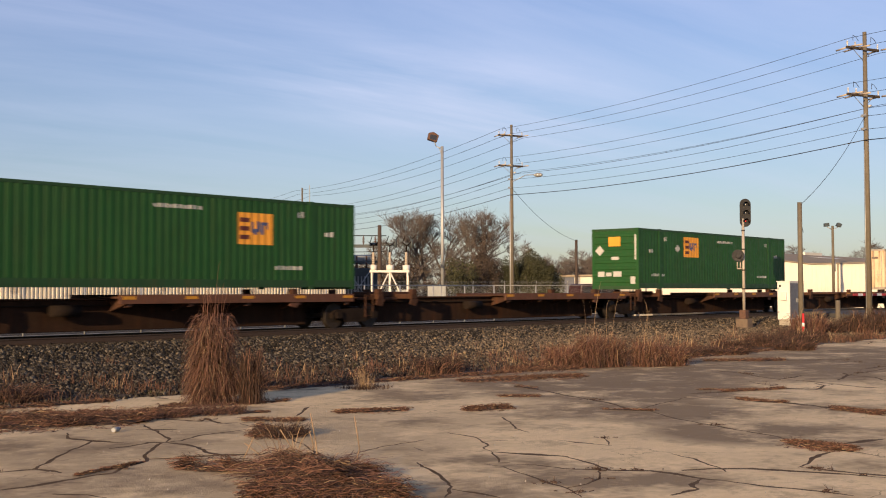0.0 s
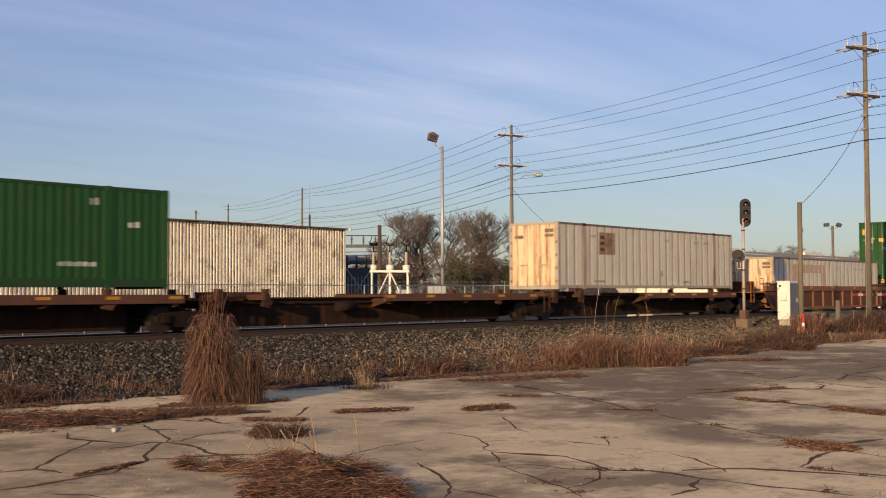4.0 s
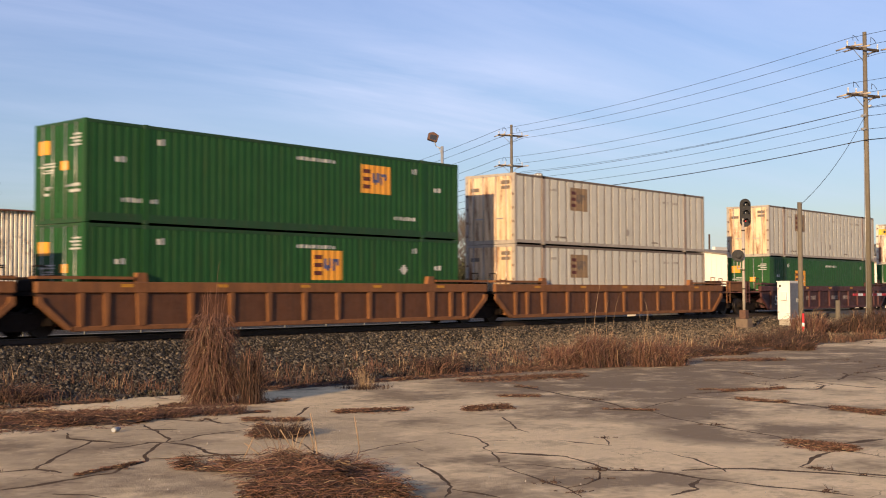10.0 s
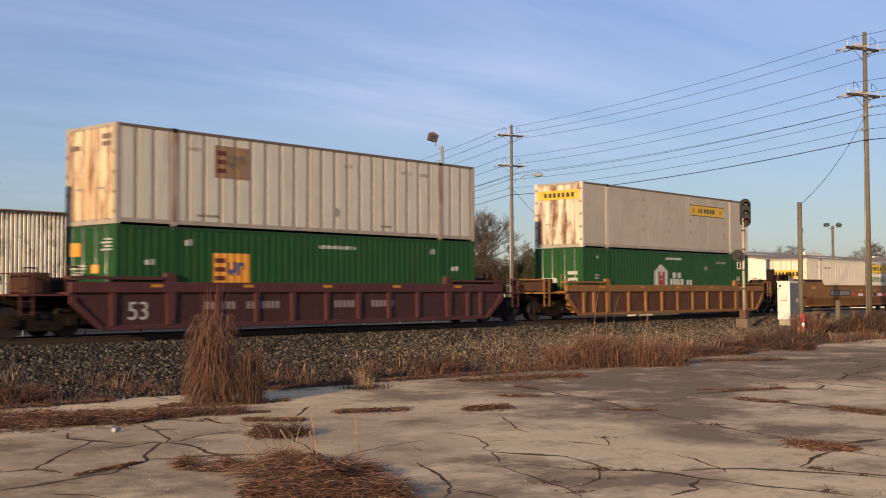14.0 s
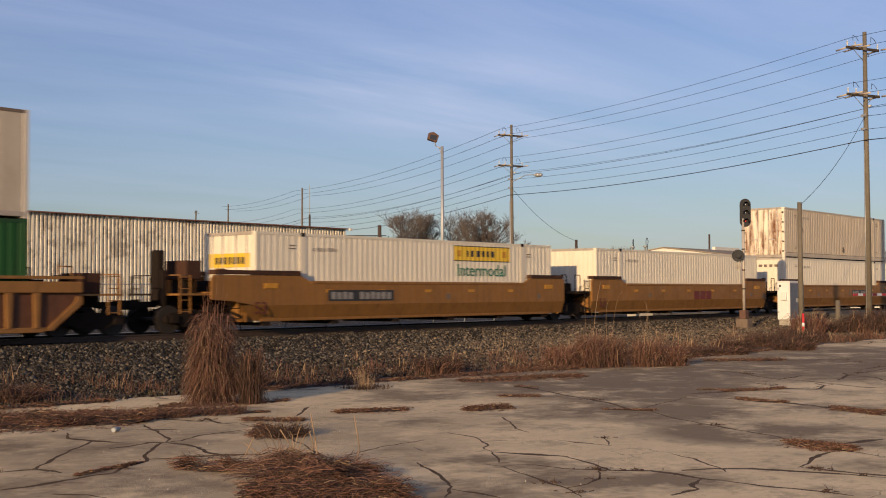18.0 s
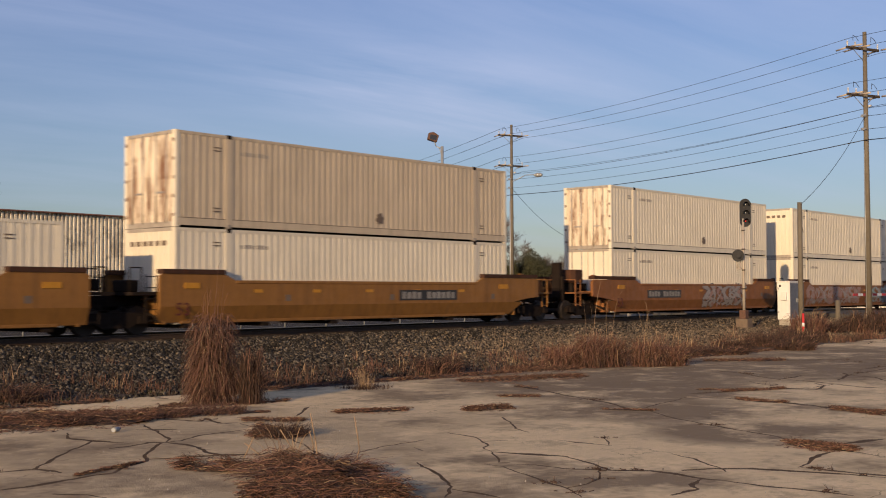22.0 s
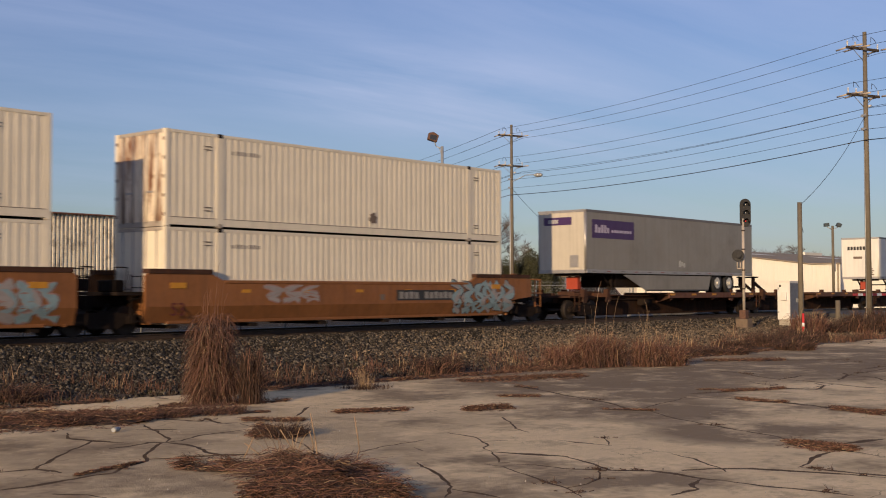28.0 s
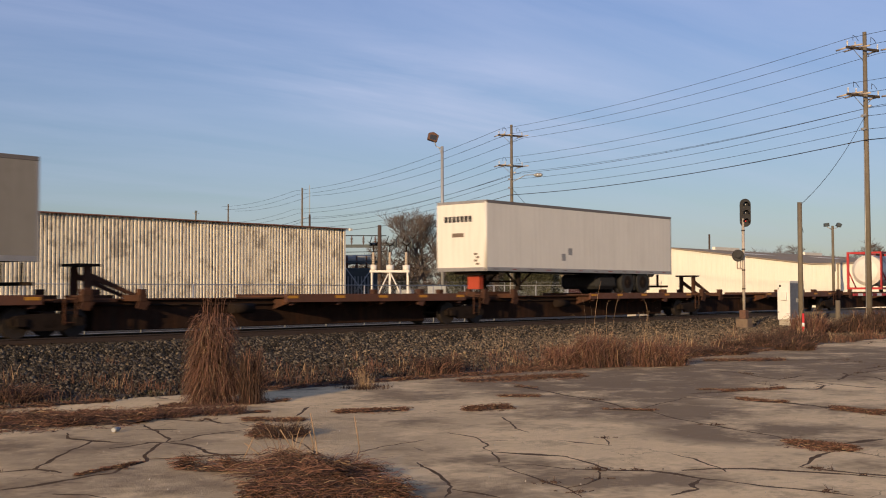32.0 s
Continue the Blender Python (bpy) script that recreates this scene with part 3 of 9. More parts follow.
def diamond(parent, cx, cz, r, style, ink):
    bm = bmesh.new()
    for k in range(6):
        a, b = -r + k * r / 3, -r + (k + 1) * r / 3
        m = r - max(abs(a), abs(b)) * 0.9
        sheet(bm, cx + a, cx + b, cz - m, cz + m, style, -1, 0.006)
    part("placard", bm, M[ink], parent, "diamond placard")


def end_doors(parent, skin, rust, side=-1, frame_mat=None):
    """Two door leaves with lock rods at the end x = side * L53 / 2."""
    ex = side * L53 / 2
    for k in (-1, 1):
        bm = bmesh.new()
        y0, y1 = sorted((k * 0.012, k * 1.2))
        xo = ex - side * 0.03
        box(bm, min(xo, xo - side * 0.05), max(xo, xo - side * 0.05), y0, y1, 0.16, 2.78)
        for j in range(4):     # shallow pressed panels
            z = 0.32 + j * 0.61
            box(bm, min(ex - side * 0.03, ex - side * 0.015), max(ex - side * 0.03, ex - side * 0.015), y0 + 0.09, y1 - 0.09, z, z + 0.5)
        leaf = part("door", bm, M[rust], parent, "container door with pressed panels")
        for r in (0.33, 0.86):
            part("lock_rod", tubes((((ex - side * 0.002), k * r, 0.1), ((ex - side * 0.002), k * r, 2.82), 0.02), n=6), M["alu"], leaf)
        part("door_handle", boxes((min(ex, ex - side * 0.02), max(ex, ex - side * 0.02), k * 0.33 - 0.02, k * 0.33 + 0.36 * k + 0.04 * (k > 0), 1.02, 1.07) if k > 0 else
                                  (min(ex, ex - side * 0.02), max(ex, ex - side * 0.02), -0.7, -0.31, 1.02, 1.07)), M["alu"], leaf)
        for j in range(5):
            z = 0.3 + j * 0.56
            part("hinge", boxes((min(ex, ex - side * 0.03), max(ex, ex - side * 0.03), k * 1.2 - 0.06, k * 1.2 + 0.06, z, z + 0.1)), frame_mat or M["rustlamp" if rust in ("cream_rusty", "white_rusty") else rust], leaf)


def end_wall(parent, skin, side, ribs=True, upright=False):
    ex = side * L53 / 2
    bm = bmesh.new()
    box(bm, min(ex - side * 0.03, ex - side * 0.08), max(ex - side * 0.03, ex - side * 0.08), -1.2, 1.2, 0.15, 2.8)
    if upright:
        for j in range(9):
            yy = -1.1 + j * 0.255
            part("end_rib", boxes((min(ex - side * 0.03, ex - side * 0.004), max(ex - side * 0.03, ex - side * 0.004), yy, yy + 0.13, 0.16, 2.78)), M[skin], parent)
    elif ribs:
        for j in range(8):
            z = 0.3 + j * 0.31
            rb = bmesh.new()
            prism(rb, [(ex - side * 0.03, z), (ex - side * 0.002, z + 0.04), (ex - side * 0.002, z + 0.15), (ex - side * 0.03, z + 0.19)], -1.15, 1.15)
            part("end_rib", rb, M[skin], parent)
    return part("end_wall", bm, M[skin], parent)


def freight_box(label, style, skin, rail, post, door="doors", doormat=None, low=True, group="containers on the train", top=None, base=None):
    """A 53 ft container, its floor centre at the origin."""
    ob = thing("shipping_container", label, "container", group)
    h = L53 / 2
    for side in (-1, 1):
        bm = bmesh.new()
        sheet(bm, -h + 0.15, h - 0.15, 0.16 if not low else 0.28, HB - 0.09, style, side, banded=True)
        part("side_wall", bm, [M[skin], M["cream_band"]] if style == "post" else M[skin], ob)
        bm = boxes((-h + 0.1, h - 0.1, min(side * WB, side * (WB - 0.07)), max(side * WB, side * (WB - 0.07)), HB - 0.10, HB - 0.012))
        part("top_rail", bm, M[top or rail], ob)
        bm = boxes((-h + 0.1, h - 0.1, min(side * WB, side * (WB - 0.08)), max(side * WB, side * (WB - 0.08)), 0.055, 0.29 if low else 0.18))
        part("bottom_rail", bm, M[base or rail], ob)
        # the shadow line above the bottom rail, laid on as a dark strip
        if style == "wide":
            part("rail_seam", boxes((-h + 0.16, h - 0.16, min(side * (WB + 0.003), side * (WB - 0.01)), max(side * (WB + 0.003), side * (WB - 0.01)), 0.27, 0.292)), M["faded_ink"], ob)
        for x in (-h, h - 0.16):
            part("corner_post", boxes((x, x + 0.16, min(side * WB, side * (WB - 0.16)), max(side * WB, side * (WB - 0.16)), 0.0, HB)), M[post], ob, bevel=0.008)
        for x in (-6.05, 6.05):
            bm = boxes((x - 0.13, x + 0.13, min(side * (WB + 0.006), side * (WB - 0.06)), max(side * (WB + 0.006), side * (WB - 0.06)), 0.1, HB - 0.1))
            sp = part("stacking_post", bm, M["rust_post" if style == "post" else (skin if style == "wide" else post)], ob)
            for z in (-0.004, HB - 0.13):
                part("corner_casting", boxes((x - 0.09, x + 0.09, min(side * (WB + 0.012), side * (WB - 0.15)), max(side * (WB + 0.012), side * (WB - 0.15)), z + 0.004, z + 0.135)), M["grime" if style != "fine" and z > 1 else rail], sp, bevel=0.01)
    bm = boxes((-h + 0.1, h - 0.1, -WB + 0.05, WB - 0.05, HB - 0.05, HB - 0.02))
    for k in range(26):
        box(bm, -h + 0.4 + k * 0.6, -h + 0.72 + k * 0.6, -WB + 0.1, WB - 0.1, HB - 0.02, HB - 0.004)
    part("roof", bm, M[skin], ob)
    part("floor", boxes((-h + 0.1, h - 0.1, -WB + 0.08, WB - 0.08, 0.10, 0.2)), M["grime"], ob)
    if door == "doors":
        end_doors(ob, skin, doormat or skin)
        end_wall(ob, skin, 1)
    else:
        end_wall(ob, doormat or skin, -1, upright=style == "wide")
        end_doors(ob, skin, skin, 1)
    for x in (-h, h - 0.12):
        part("end_sill", boxes((x + 0.012, x + 0.11, -WB + 0.16, WB - 0.16, 0.0, 0.155)), M[rail], ob)
        part("end_header", boxes((x + 0.012, x + 0.11, -WB + 0.16, WB - 0.16, HB - 0.115, HB - 0.006)), M[rail], ob)
    return ob


def place(ob, s, z):
    MOVING.append((ob, s, z))
    ob.matrix_basis = pose(s - run(0.0), YC, RAIL + z)
    return ob


SPINE_Z, WELL_Z = 1.335, 0.285           # container floors over the rail
UP_Z = WELL_Z + HB + 0.012


def green_box(s, z, label, logo_x, logo_z=2.05, door="doors", extras=()):
    ob = freight_box(label, "fine", "green", "green_dark", "green", door)
    logo_square(ob, logo_x, logo_z, 1.5 if logo_z > 1.9 else 1.45, "fine", h=1.0)
    bars(ob, -h53 + 1.2, 0.62, 1.3, 0.13, 8, "fine", "wink")
    bars(ob, h53 - 3.6, 0.62, 1.2, 0.13, 8, "fine", "wink")
    bars(ob, -0.2, 2.4, 1.8, 0.12, 10, "fine", "wink")
    for x in (-6.9, 6.9):
        bars(ob, x - 0.2, 1.75, 0.42, 0.17, 2, "fine", "wink")
    for x in (-5.5, 5.6):
        bars(ob, x - 0.15, 2.34, 0.3, 0.2, 2, "fine", "wink")
    for e in extras:
        diamond(ob, e[0], e[1], 0.24, "fine", "wink")
    ex = -h53
    if door == "doors":
        part("door_sign", boxes((ex - 0.004, ex + 0.02, 0.5, 1.05, 2.0, 2.4)), M["orange"], ob, "small orange door sign")
        part("door_sign", boxes((ex - 0.004, ex + 0.02, -0.45, -0.1, 1.5, 1.75)), M["orange"], ob, "small orange door sign")
        for y0, y1, z0, z1 in ((-1.1, -0.6, 2.35, 2.5), (-1.1, -0.6, 2.15, 2.3), (-1.05, -0.55, 0.85, 1.1), (0.2, 1.0, 1.62, 1.74), (0.3, 0.9, 1.45, 1.55), (0.55, 0.75, 0.8, 1.05)):
            zs = (z1 - z0) / 3
            part("door_marking", boxes((ex - 0.003, ex + 0.02, y0, y1, z0, z0 + zs), (ex - 0.003, ex + 0.02, y0, y1 - 0.3 * (y1 - y0), z1 - zs, z1)), M["wink"], ob, "white door lettering as bars")
    else:
        part("end_sign", boxes((ex - 0.004, ex + 0.02, -0.3, 0.35, 2.05, 2.5)), M["orange"], ob, "small orange end sign")
        bm = bmesh.new()
        prism(bm, [(0.85, 1.6), (1.1, 1.85), (0.85, 2.1), (0.6, 1.85)], ex - 0.004, ex + 0.02, axis="x")
        part("placard", bm, M["wink"], ob, "white diamond placard")
        for y0, y1, z0, z1 in ((-0.2, 0.2, 1.4, 1.55), (0.6, 0.95, 0.6, 0.85), (0.2, 0.5, 0.62, 0.8), (-0.35, 0.1, 0.6, 0.85), (-1.1, -0.85, 0.25, 0.6), (-1.17, -1.08, 1.4, 2.6)):
            part("end_marking", boxes((ex - 0.004, ex + 0.02, y0, y1, z0, z1)), M["wink"], ob, "white end lettering as bars")
    return place(ob, s, z)


h53 = L53 / 2
GHOST = 2.3 - WELL_Z


def cream_box(s, z, label, logo_x, faded=False, rusty="cream_rusty"):
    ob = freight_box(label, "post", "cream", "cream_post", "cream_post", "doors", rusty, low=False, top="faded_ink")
    if faded:
        for x0, x1, z0, z1 in ((-5.55, -0.65, GHOST, GHOST + 0.5), (-5.55, -4.6, 1.0, GHOST), (-1.4, -0.65, 1.0, GHOST)):
            bm = bmesh.new()
            sheet(bm, x0, x1, z0, z1, "post", -1, 0.004)
            part("faded_lettering", bm, M["ghost"], ob, "tan ghost of a removed emblem")
    else:
        logo_square(ob, logo_x, 2.05, 1.35, "post", bg="logo_brown", a="brown_ink", b="faded_ink", h=1.0)
    for x in (3.9, 4.8):
        bars(ob, x, 2.28, 0.55, 0.12, 4, "post", "cream_post")
    for x in (-5.5, 1.0):
        bars(ob, x, 2.3, 0.4, 0.11, 3, "post", "cream_post")
    bars(ob, -5.2, 0.32, 0.8, 0.08, 5, "post", "faded_ink")
    bars(ob, 2.8, 0.32, 0.6, 0.08, 4, "post", "faded_ink")
    bm = bmesh.new()
    for a in range(10):
        t0, t1 = a * math.pi / 5, (a + 1) * math.pi / 5
        bm.faces.new([bm.verts.new((0.6 + 0.16 * c, -WB - 0.006, 0.75 + 0.16 * d)) for c, d in ((0, 0), (math.cos(t0), math.sin(t0)), (math.cos(t1), math.sin(t1)))])
    part("round_emblem", bm, M["cream_post"], ob)
    bars_end = ((-1.05, -0.6, 2.45, 2.6), (-1.05, -0.6, 2.25, 2.38), (0.55, 1.0, 2.2, 2.35))
    for y0, y1, z0, z1 in bars_end:
        part("door_marking", boxes((-h53 - 0.003, -h53 + 0.02, y0, y1, z0, z1)), M["faded_ink"], ob, "dark door lettering as bars")
    return place(ob, s, z)


def white_box(s, z, label, door="doors", sign=False, hatch=True, rusty="white", front_text=False, skin="white"):
    ob = freight_box(label, "wide", skin, "cream_post", "white", door, rusty, base=skin, top=skin)
    for x in (-6.5, 6.5):
        for zz in (0.5, 2.36):
            part("placard_holder", boxes((x - 0.16, x + 0.12, -WB - 0.008, -WB + 0.004, zz, zz + 0.03), (x - 0.16, x + 0.12, -WB - 0.008, -WB + 0.004, zz + 0.1, zz + 0.13)), M["faded_ink"], ob, "thin dark placard holder")
    bars(ob, -5.6, 2.3, 1.2, 0.13, 7, "wide", "cream_post")
    if hatch:
        bm = bmesh.new()
        rim = [0.19 * (1 + 0.22 * math.sin(k * 2.4) + 0.1 * math.sin(k * 5.1)) for k in range(16)]
        prism(bm, [(0.7 + q * math.cos(k * math.pi / 8), 0.62 + q * math.sin(k * math.pi / 8)) for k, q in enumerate(rim)], -WB - 0.008, -WB + 0.004)
        part("round_emblem", bm, M["faded_ink"], ob, "round dark emblem")
    if sign:
        sign_panel(ob, 1.7, 2.12, 3.5, 0.6, "wide")
        part("door_sign", boxes((-h53 - 0.004, -h53 + 0.02, -1.0, 1.0, 1.75, 2.2)), M["yellow"], ob, "yellow door sign with dark bars")
        part("sign_letter", boxes(*[(-h53 - 0.008, -h53 + 0.016, 0.7 - k * 0.22 - 0.14, 0.7 - k * 0.22, 1.85, 2.08) for k in range(7)]), M["ink"], ob)
        word = letters("Intermodal", 0.66, M["gink"])
        wide = max(v.co.x for v in word.vertices)
        word.transform(Matrix.Diagonal((3.05 / wide, 1.0, 1.0, 1.0)))
        part("green_lettering", word, None, ob, "green painted word").location = (1.85, -WB - 0.004, 1.56)
    if front_text:
        for k in range(6):
            part("end_marking", boxes((-h53 - 0.004, -h53 + 0.02, 0.95 - k * 0.32 - 0.2, 0.95 - k * 0.32, 2.35, 2.5)), M["faded_ink"], ob, "dark end lettering as bars")
    return place(ob, s, z)


def sign_panel(ob, x0, z0, width, height, style):
    bm = bmesh.new()
    sheet(bm, x0, x0 + width, z0, z0 + height, style, -1, 0.006)
    pn = part("sign_panel", bm, M["yellow"], ob, "yellow sign panel with dark letter bars")
    for u, wd in ((0.22, 0.035), (0.29, 0.05), (0.40, 0.055), (0.485, 0.055), (0.57, 0.055), (0.65, 0.06), (0.06, 0.06), (0.86, 0.07)):
        bm = bmesh.new()
        sheet(bm, x0 + u * width, x0 + (u + wd) * width, z0 + 0.3 * height, z0 + 0.7 * height, style, -1, 0.010)
        part("letter_bar", bm, M["ink" if 0.1 < u < 0.8 else "marker"], pn)
    for za, zb in ((0.0, 0.06), (0.94, 1.0)):
        bm = bmesh.new()
        sheet(bm, x0, x0 + width, z0 + za * height, z0 + zb * height, style, -1, 0.010)
        part("sign_border", bm, M["ink"], pn)


def tan_box(s, z, label):
    ob = freight_box(label, "smooth", "tan", "cream_post", "tan_post", "doors", "white_rusty", low=False, top="faded_ink")
    sign_panel(ob, 1.67, 1.86, 3.6, 0.55, "smooth")
    part("door_sign", boxes((-h53 - 0.004, -h53 + 0.02, -1.1, 1.1, 2.15, 2.55)), M["yellow"], ob, "yellow door sign with dark bars")
    for k in range(7):
        y = 0.75 - k * 0.24
        part("sign_letter", boxes((-h53 - 0.008, -h53 + 0.016, y - 0.15, y, 2.24, 2.44)), M["ink"], ob)
    for x in (-3.0, -0.6, 1.6, 5.2):
        for zz in (0.9, 1.5, 2.3):
            part("side_patch", boxes((x, x + 0.18, -WB + 0.005, -WB + 0.017, zz, zz + 0.16)), M["cream_post"], ob, "small patch plate")
    for k in range(12):
        part("side_marker", boxes((-7.3 + k * 1.3, -7.0 + k * 1.3, -WB - 0.008, -WB + 0.002, 0.08, 0.12)), M["wink"], ob)
    return place(ob, s, z)


def house_box(s, z, label):
    """Green container with a white house mark and letter bars."""
    ob = freight_box(label, "fine", "green", "green_dark", "green")
    bm = bmesh.new()
    for k in range(8):      # stepped gable
        x = -1.96 + k * 0.168
        sheet(bm, x, x + 0.168, 0.5, 1.95 + 0.32 * (1 - abs(k - 3.5) / 3.5), "fine", -1, 0.006)
    hm = part("house_mark", bm, M["wink"], ob, "white house-shaped mark with red bars")
    for x0, x1, z0, z1 in ((-1.56, -1.36, 0.55, 1.9), (-1.16, -0.96, 0.55, 1.9), (-1.36, -1.16, 1.2, 1.5), (-1.36, -1.16, 1.56, 1.7)):
        bm = bmesh.new()
        sheet(bm, x0, x1, z0, z1, "fine", -1, 0.010)
        part("house_bar", bm, M["rink"], hm)
    for x, low, w, tall in ((-0.2, 1.6, 0.36, 0.27), (0.3, 1.6, 0.34, 0.27), (-0.45, 1.27, 0.3, 0.29), (-0.1, 1.27, 0.3, 0.29), (0.25, 1.27, 0.3, 0.29), (0.6, 1.27, 0.3, 0.29), (1.2, 1.27, 0.24, 0.25), (1.5, 1.27, 0.26, 0.25)):
        bm = bmesh.new()
        sheet(bm, x, x + w, low, low + tall, "fine", -1, 0.006)
        part("white_lettering", bm, M["wink"], ob)
    bars(ob, -0.85, 2.48, 1.6, 0.12, 12, "fine", "wink")
    bars(ob, 4.4, 2.36, 1.1, 0.13, 8, "fine", "pale_letter")
    for x in (-6.9, 6.9):
        bars(ob, x - 0.2, 1.52, 0.36, 0.08, 3, "fine", "wink")
        bars(ob, x - 0.2, 1.64, 0.36, 0.08, 3, "fine", "wink")
        bars(ob, x - 0.1, 2.42, 0.22, 0.14, 2, "fine", "wink")
    diamond(ob, 3.25, 2.12, 0.2, "fine", "pale_letter")
    bars_e = ((0.1, 0.9, 1.35, 1.55), (0.1, 0.8, 1.05, 1.2), (-1.0, -0.5, 1.7, 1.85), (-1.0, -0.5, 1.4, 1.55))
    for y0, y1, z0, z1 in bars_e:
        part("door_marking", boxes((-h53 - 0.003, -h53 + 0.02, y0, y1, z0, z1)), M["wink"], ob, "white door lettering as bars")
    return place(ob, s, z)


# ---- the train: running gear ----
def wheelset(parent, x):
    bm = bmesh.new()
    tube(bm, (0, -0.9, 0), (0, 0.9, 0), 0.075, n=8)
    for k in (-1, 1):
        tube(bm, (0, k * 0.69, 0), (0, k * 0.82, 0), 0.42, n=20)
        tube(bm, (0, k * 0.655, 0), (0, k * 0.69, 0), 0.45, n=20)
        tube(bm, (0, k * 0.82, 0), (0, k * 0.835, 0), 0.17, n=10)
        for j in range(3):
            a = j * 2 * math.pi / 3
            tube(bm, (0.1 * math.cos(a), k * 0.835, 0.1 * math.sin(a)), (0.1 * math.cos(a), k * 0.85, 0.1 * math.sin(a)), 0.025, n=5)
    ob = part("wheelset", bm, M["wheel"], parent)
    ob.matrix_parent_inverse = Matrix.Translation((x, 0, 0.42))
    WHEELS.append(ob)
    return ob


WHEEL_MESH = {}


def truck(parent, x):
    """A two-axle bogie centred at x."""
    if "frame" not in WHEEL_MESH:
        bm = bmesh.new()
        for k in (-1, 1):
            y0, y1 = sorted((k * 0.92, k * 1.06))
            prism(bm, [(-1.15, 0.50), (-0.95, 0.62), (-0.45, 0.66), (0.45, 0.66), (0.95, 0.62), (1.15, 0.50), (1.12, 0.36), (0.72, 0.36), (0.46, 0.2), (-0.46, 0.2), (-0.72, 0.36), (-1.12, 0.36)], y0, y1)
            for j in (-1, 1):
                y2, y3 = sorted((k * 1.06, k * 1.13))
                box(bm, j * 0.86 - 0.13, j * 0.86 + 0.13, y2, y3, 0.33, 0.55)
                for i in (-0.12, 0.0, 0.12):
                    tube(bm, (j * 0.0 + i, k * 1.0, 0.28), (j * 0.0 + i, k * 1.0, 0.5), 0.07, n=6)
        box(bm, -0.2, 0.2, -1.0, 1.0, 0.46, 0.72)
        tube(bm, (0, 0, 0.72), (0, 0, 0.86), 0.24, n=12)
        WHEEL_MESH["frame"] = finish(bm, "truck", M["grime"])
    ob = new("truck", WHEEL_MESH["frame"])
    ob.parent = parent
    ob.location = (x, 0, 0)
    for dx in (-0.86, 0.86):
        if "set" not in WHEEL_MESH:
            w = wheelset(ob, dx)
            WHEEL_MESH["set"] = w.data
        else:
            w = new("wheelset", WHEEL_MESH["set"])
            w.parent = ob
            w.matrix_parent_inverse = Matrix.Translation((dx, 0, 0.42))
            WHEELS.append(w)
    return ob


def coupler(parent, x, way):
    bm = bmesh.new()
    box(bm, min(x, x + way * 0.75), max(x, x + way * 0.75), -0.08, 0.08, 0.78, 0.96)
    box(bm, min(x + way * 0.7, x + way * 1.0), max(x + way * 0.7, x + way * 1.0), -0.17, 0.17, 0.72, 1.0)
    tube(bm, (x + way * 0.3, 0.25, 0.8), (x + way * 0.95, 0.1, 0.45), 0.035, n=6)
    part("coupler", bm, M["grime"], parent)


def ladder(parent, x, y, z0, z1, mat):
    side = part("ladder", boxes((x - 0.2, x - 0.17, y - 0.02, y + 0.02, z0, z1), (x + 0.17, x + 0.2, y - 0.02, y + 0.02, z0, z1)), mat, parent)
    n = int((z1 - z0) / 0.33)
    for k in range(n + 1):
        z = z0 + 0.06 + k * (z1 - z0 - 0.12) / max(1, n)
        part("rung", boxes((x - 0.17, x + 0.17, y - 0.015, y + 0.015, z - 0.013, z + 0.013)), mat, side)


YW = 1.50      # outside half width of a well car


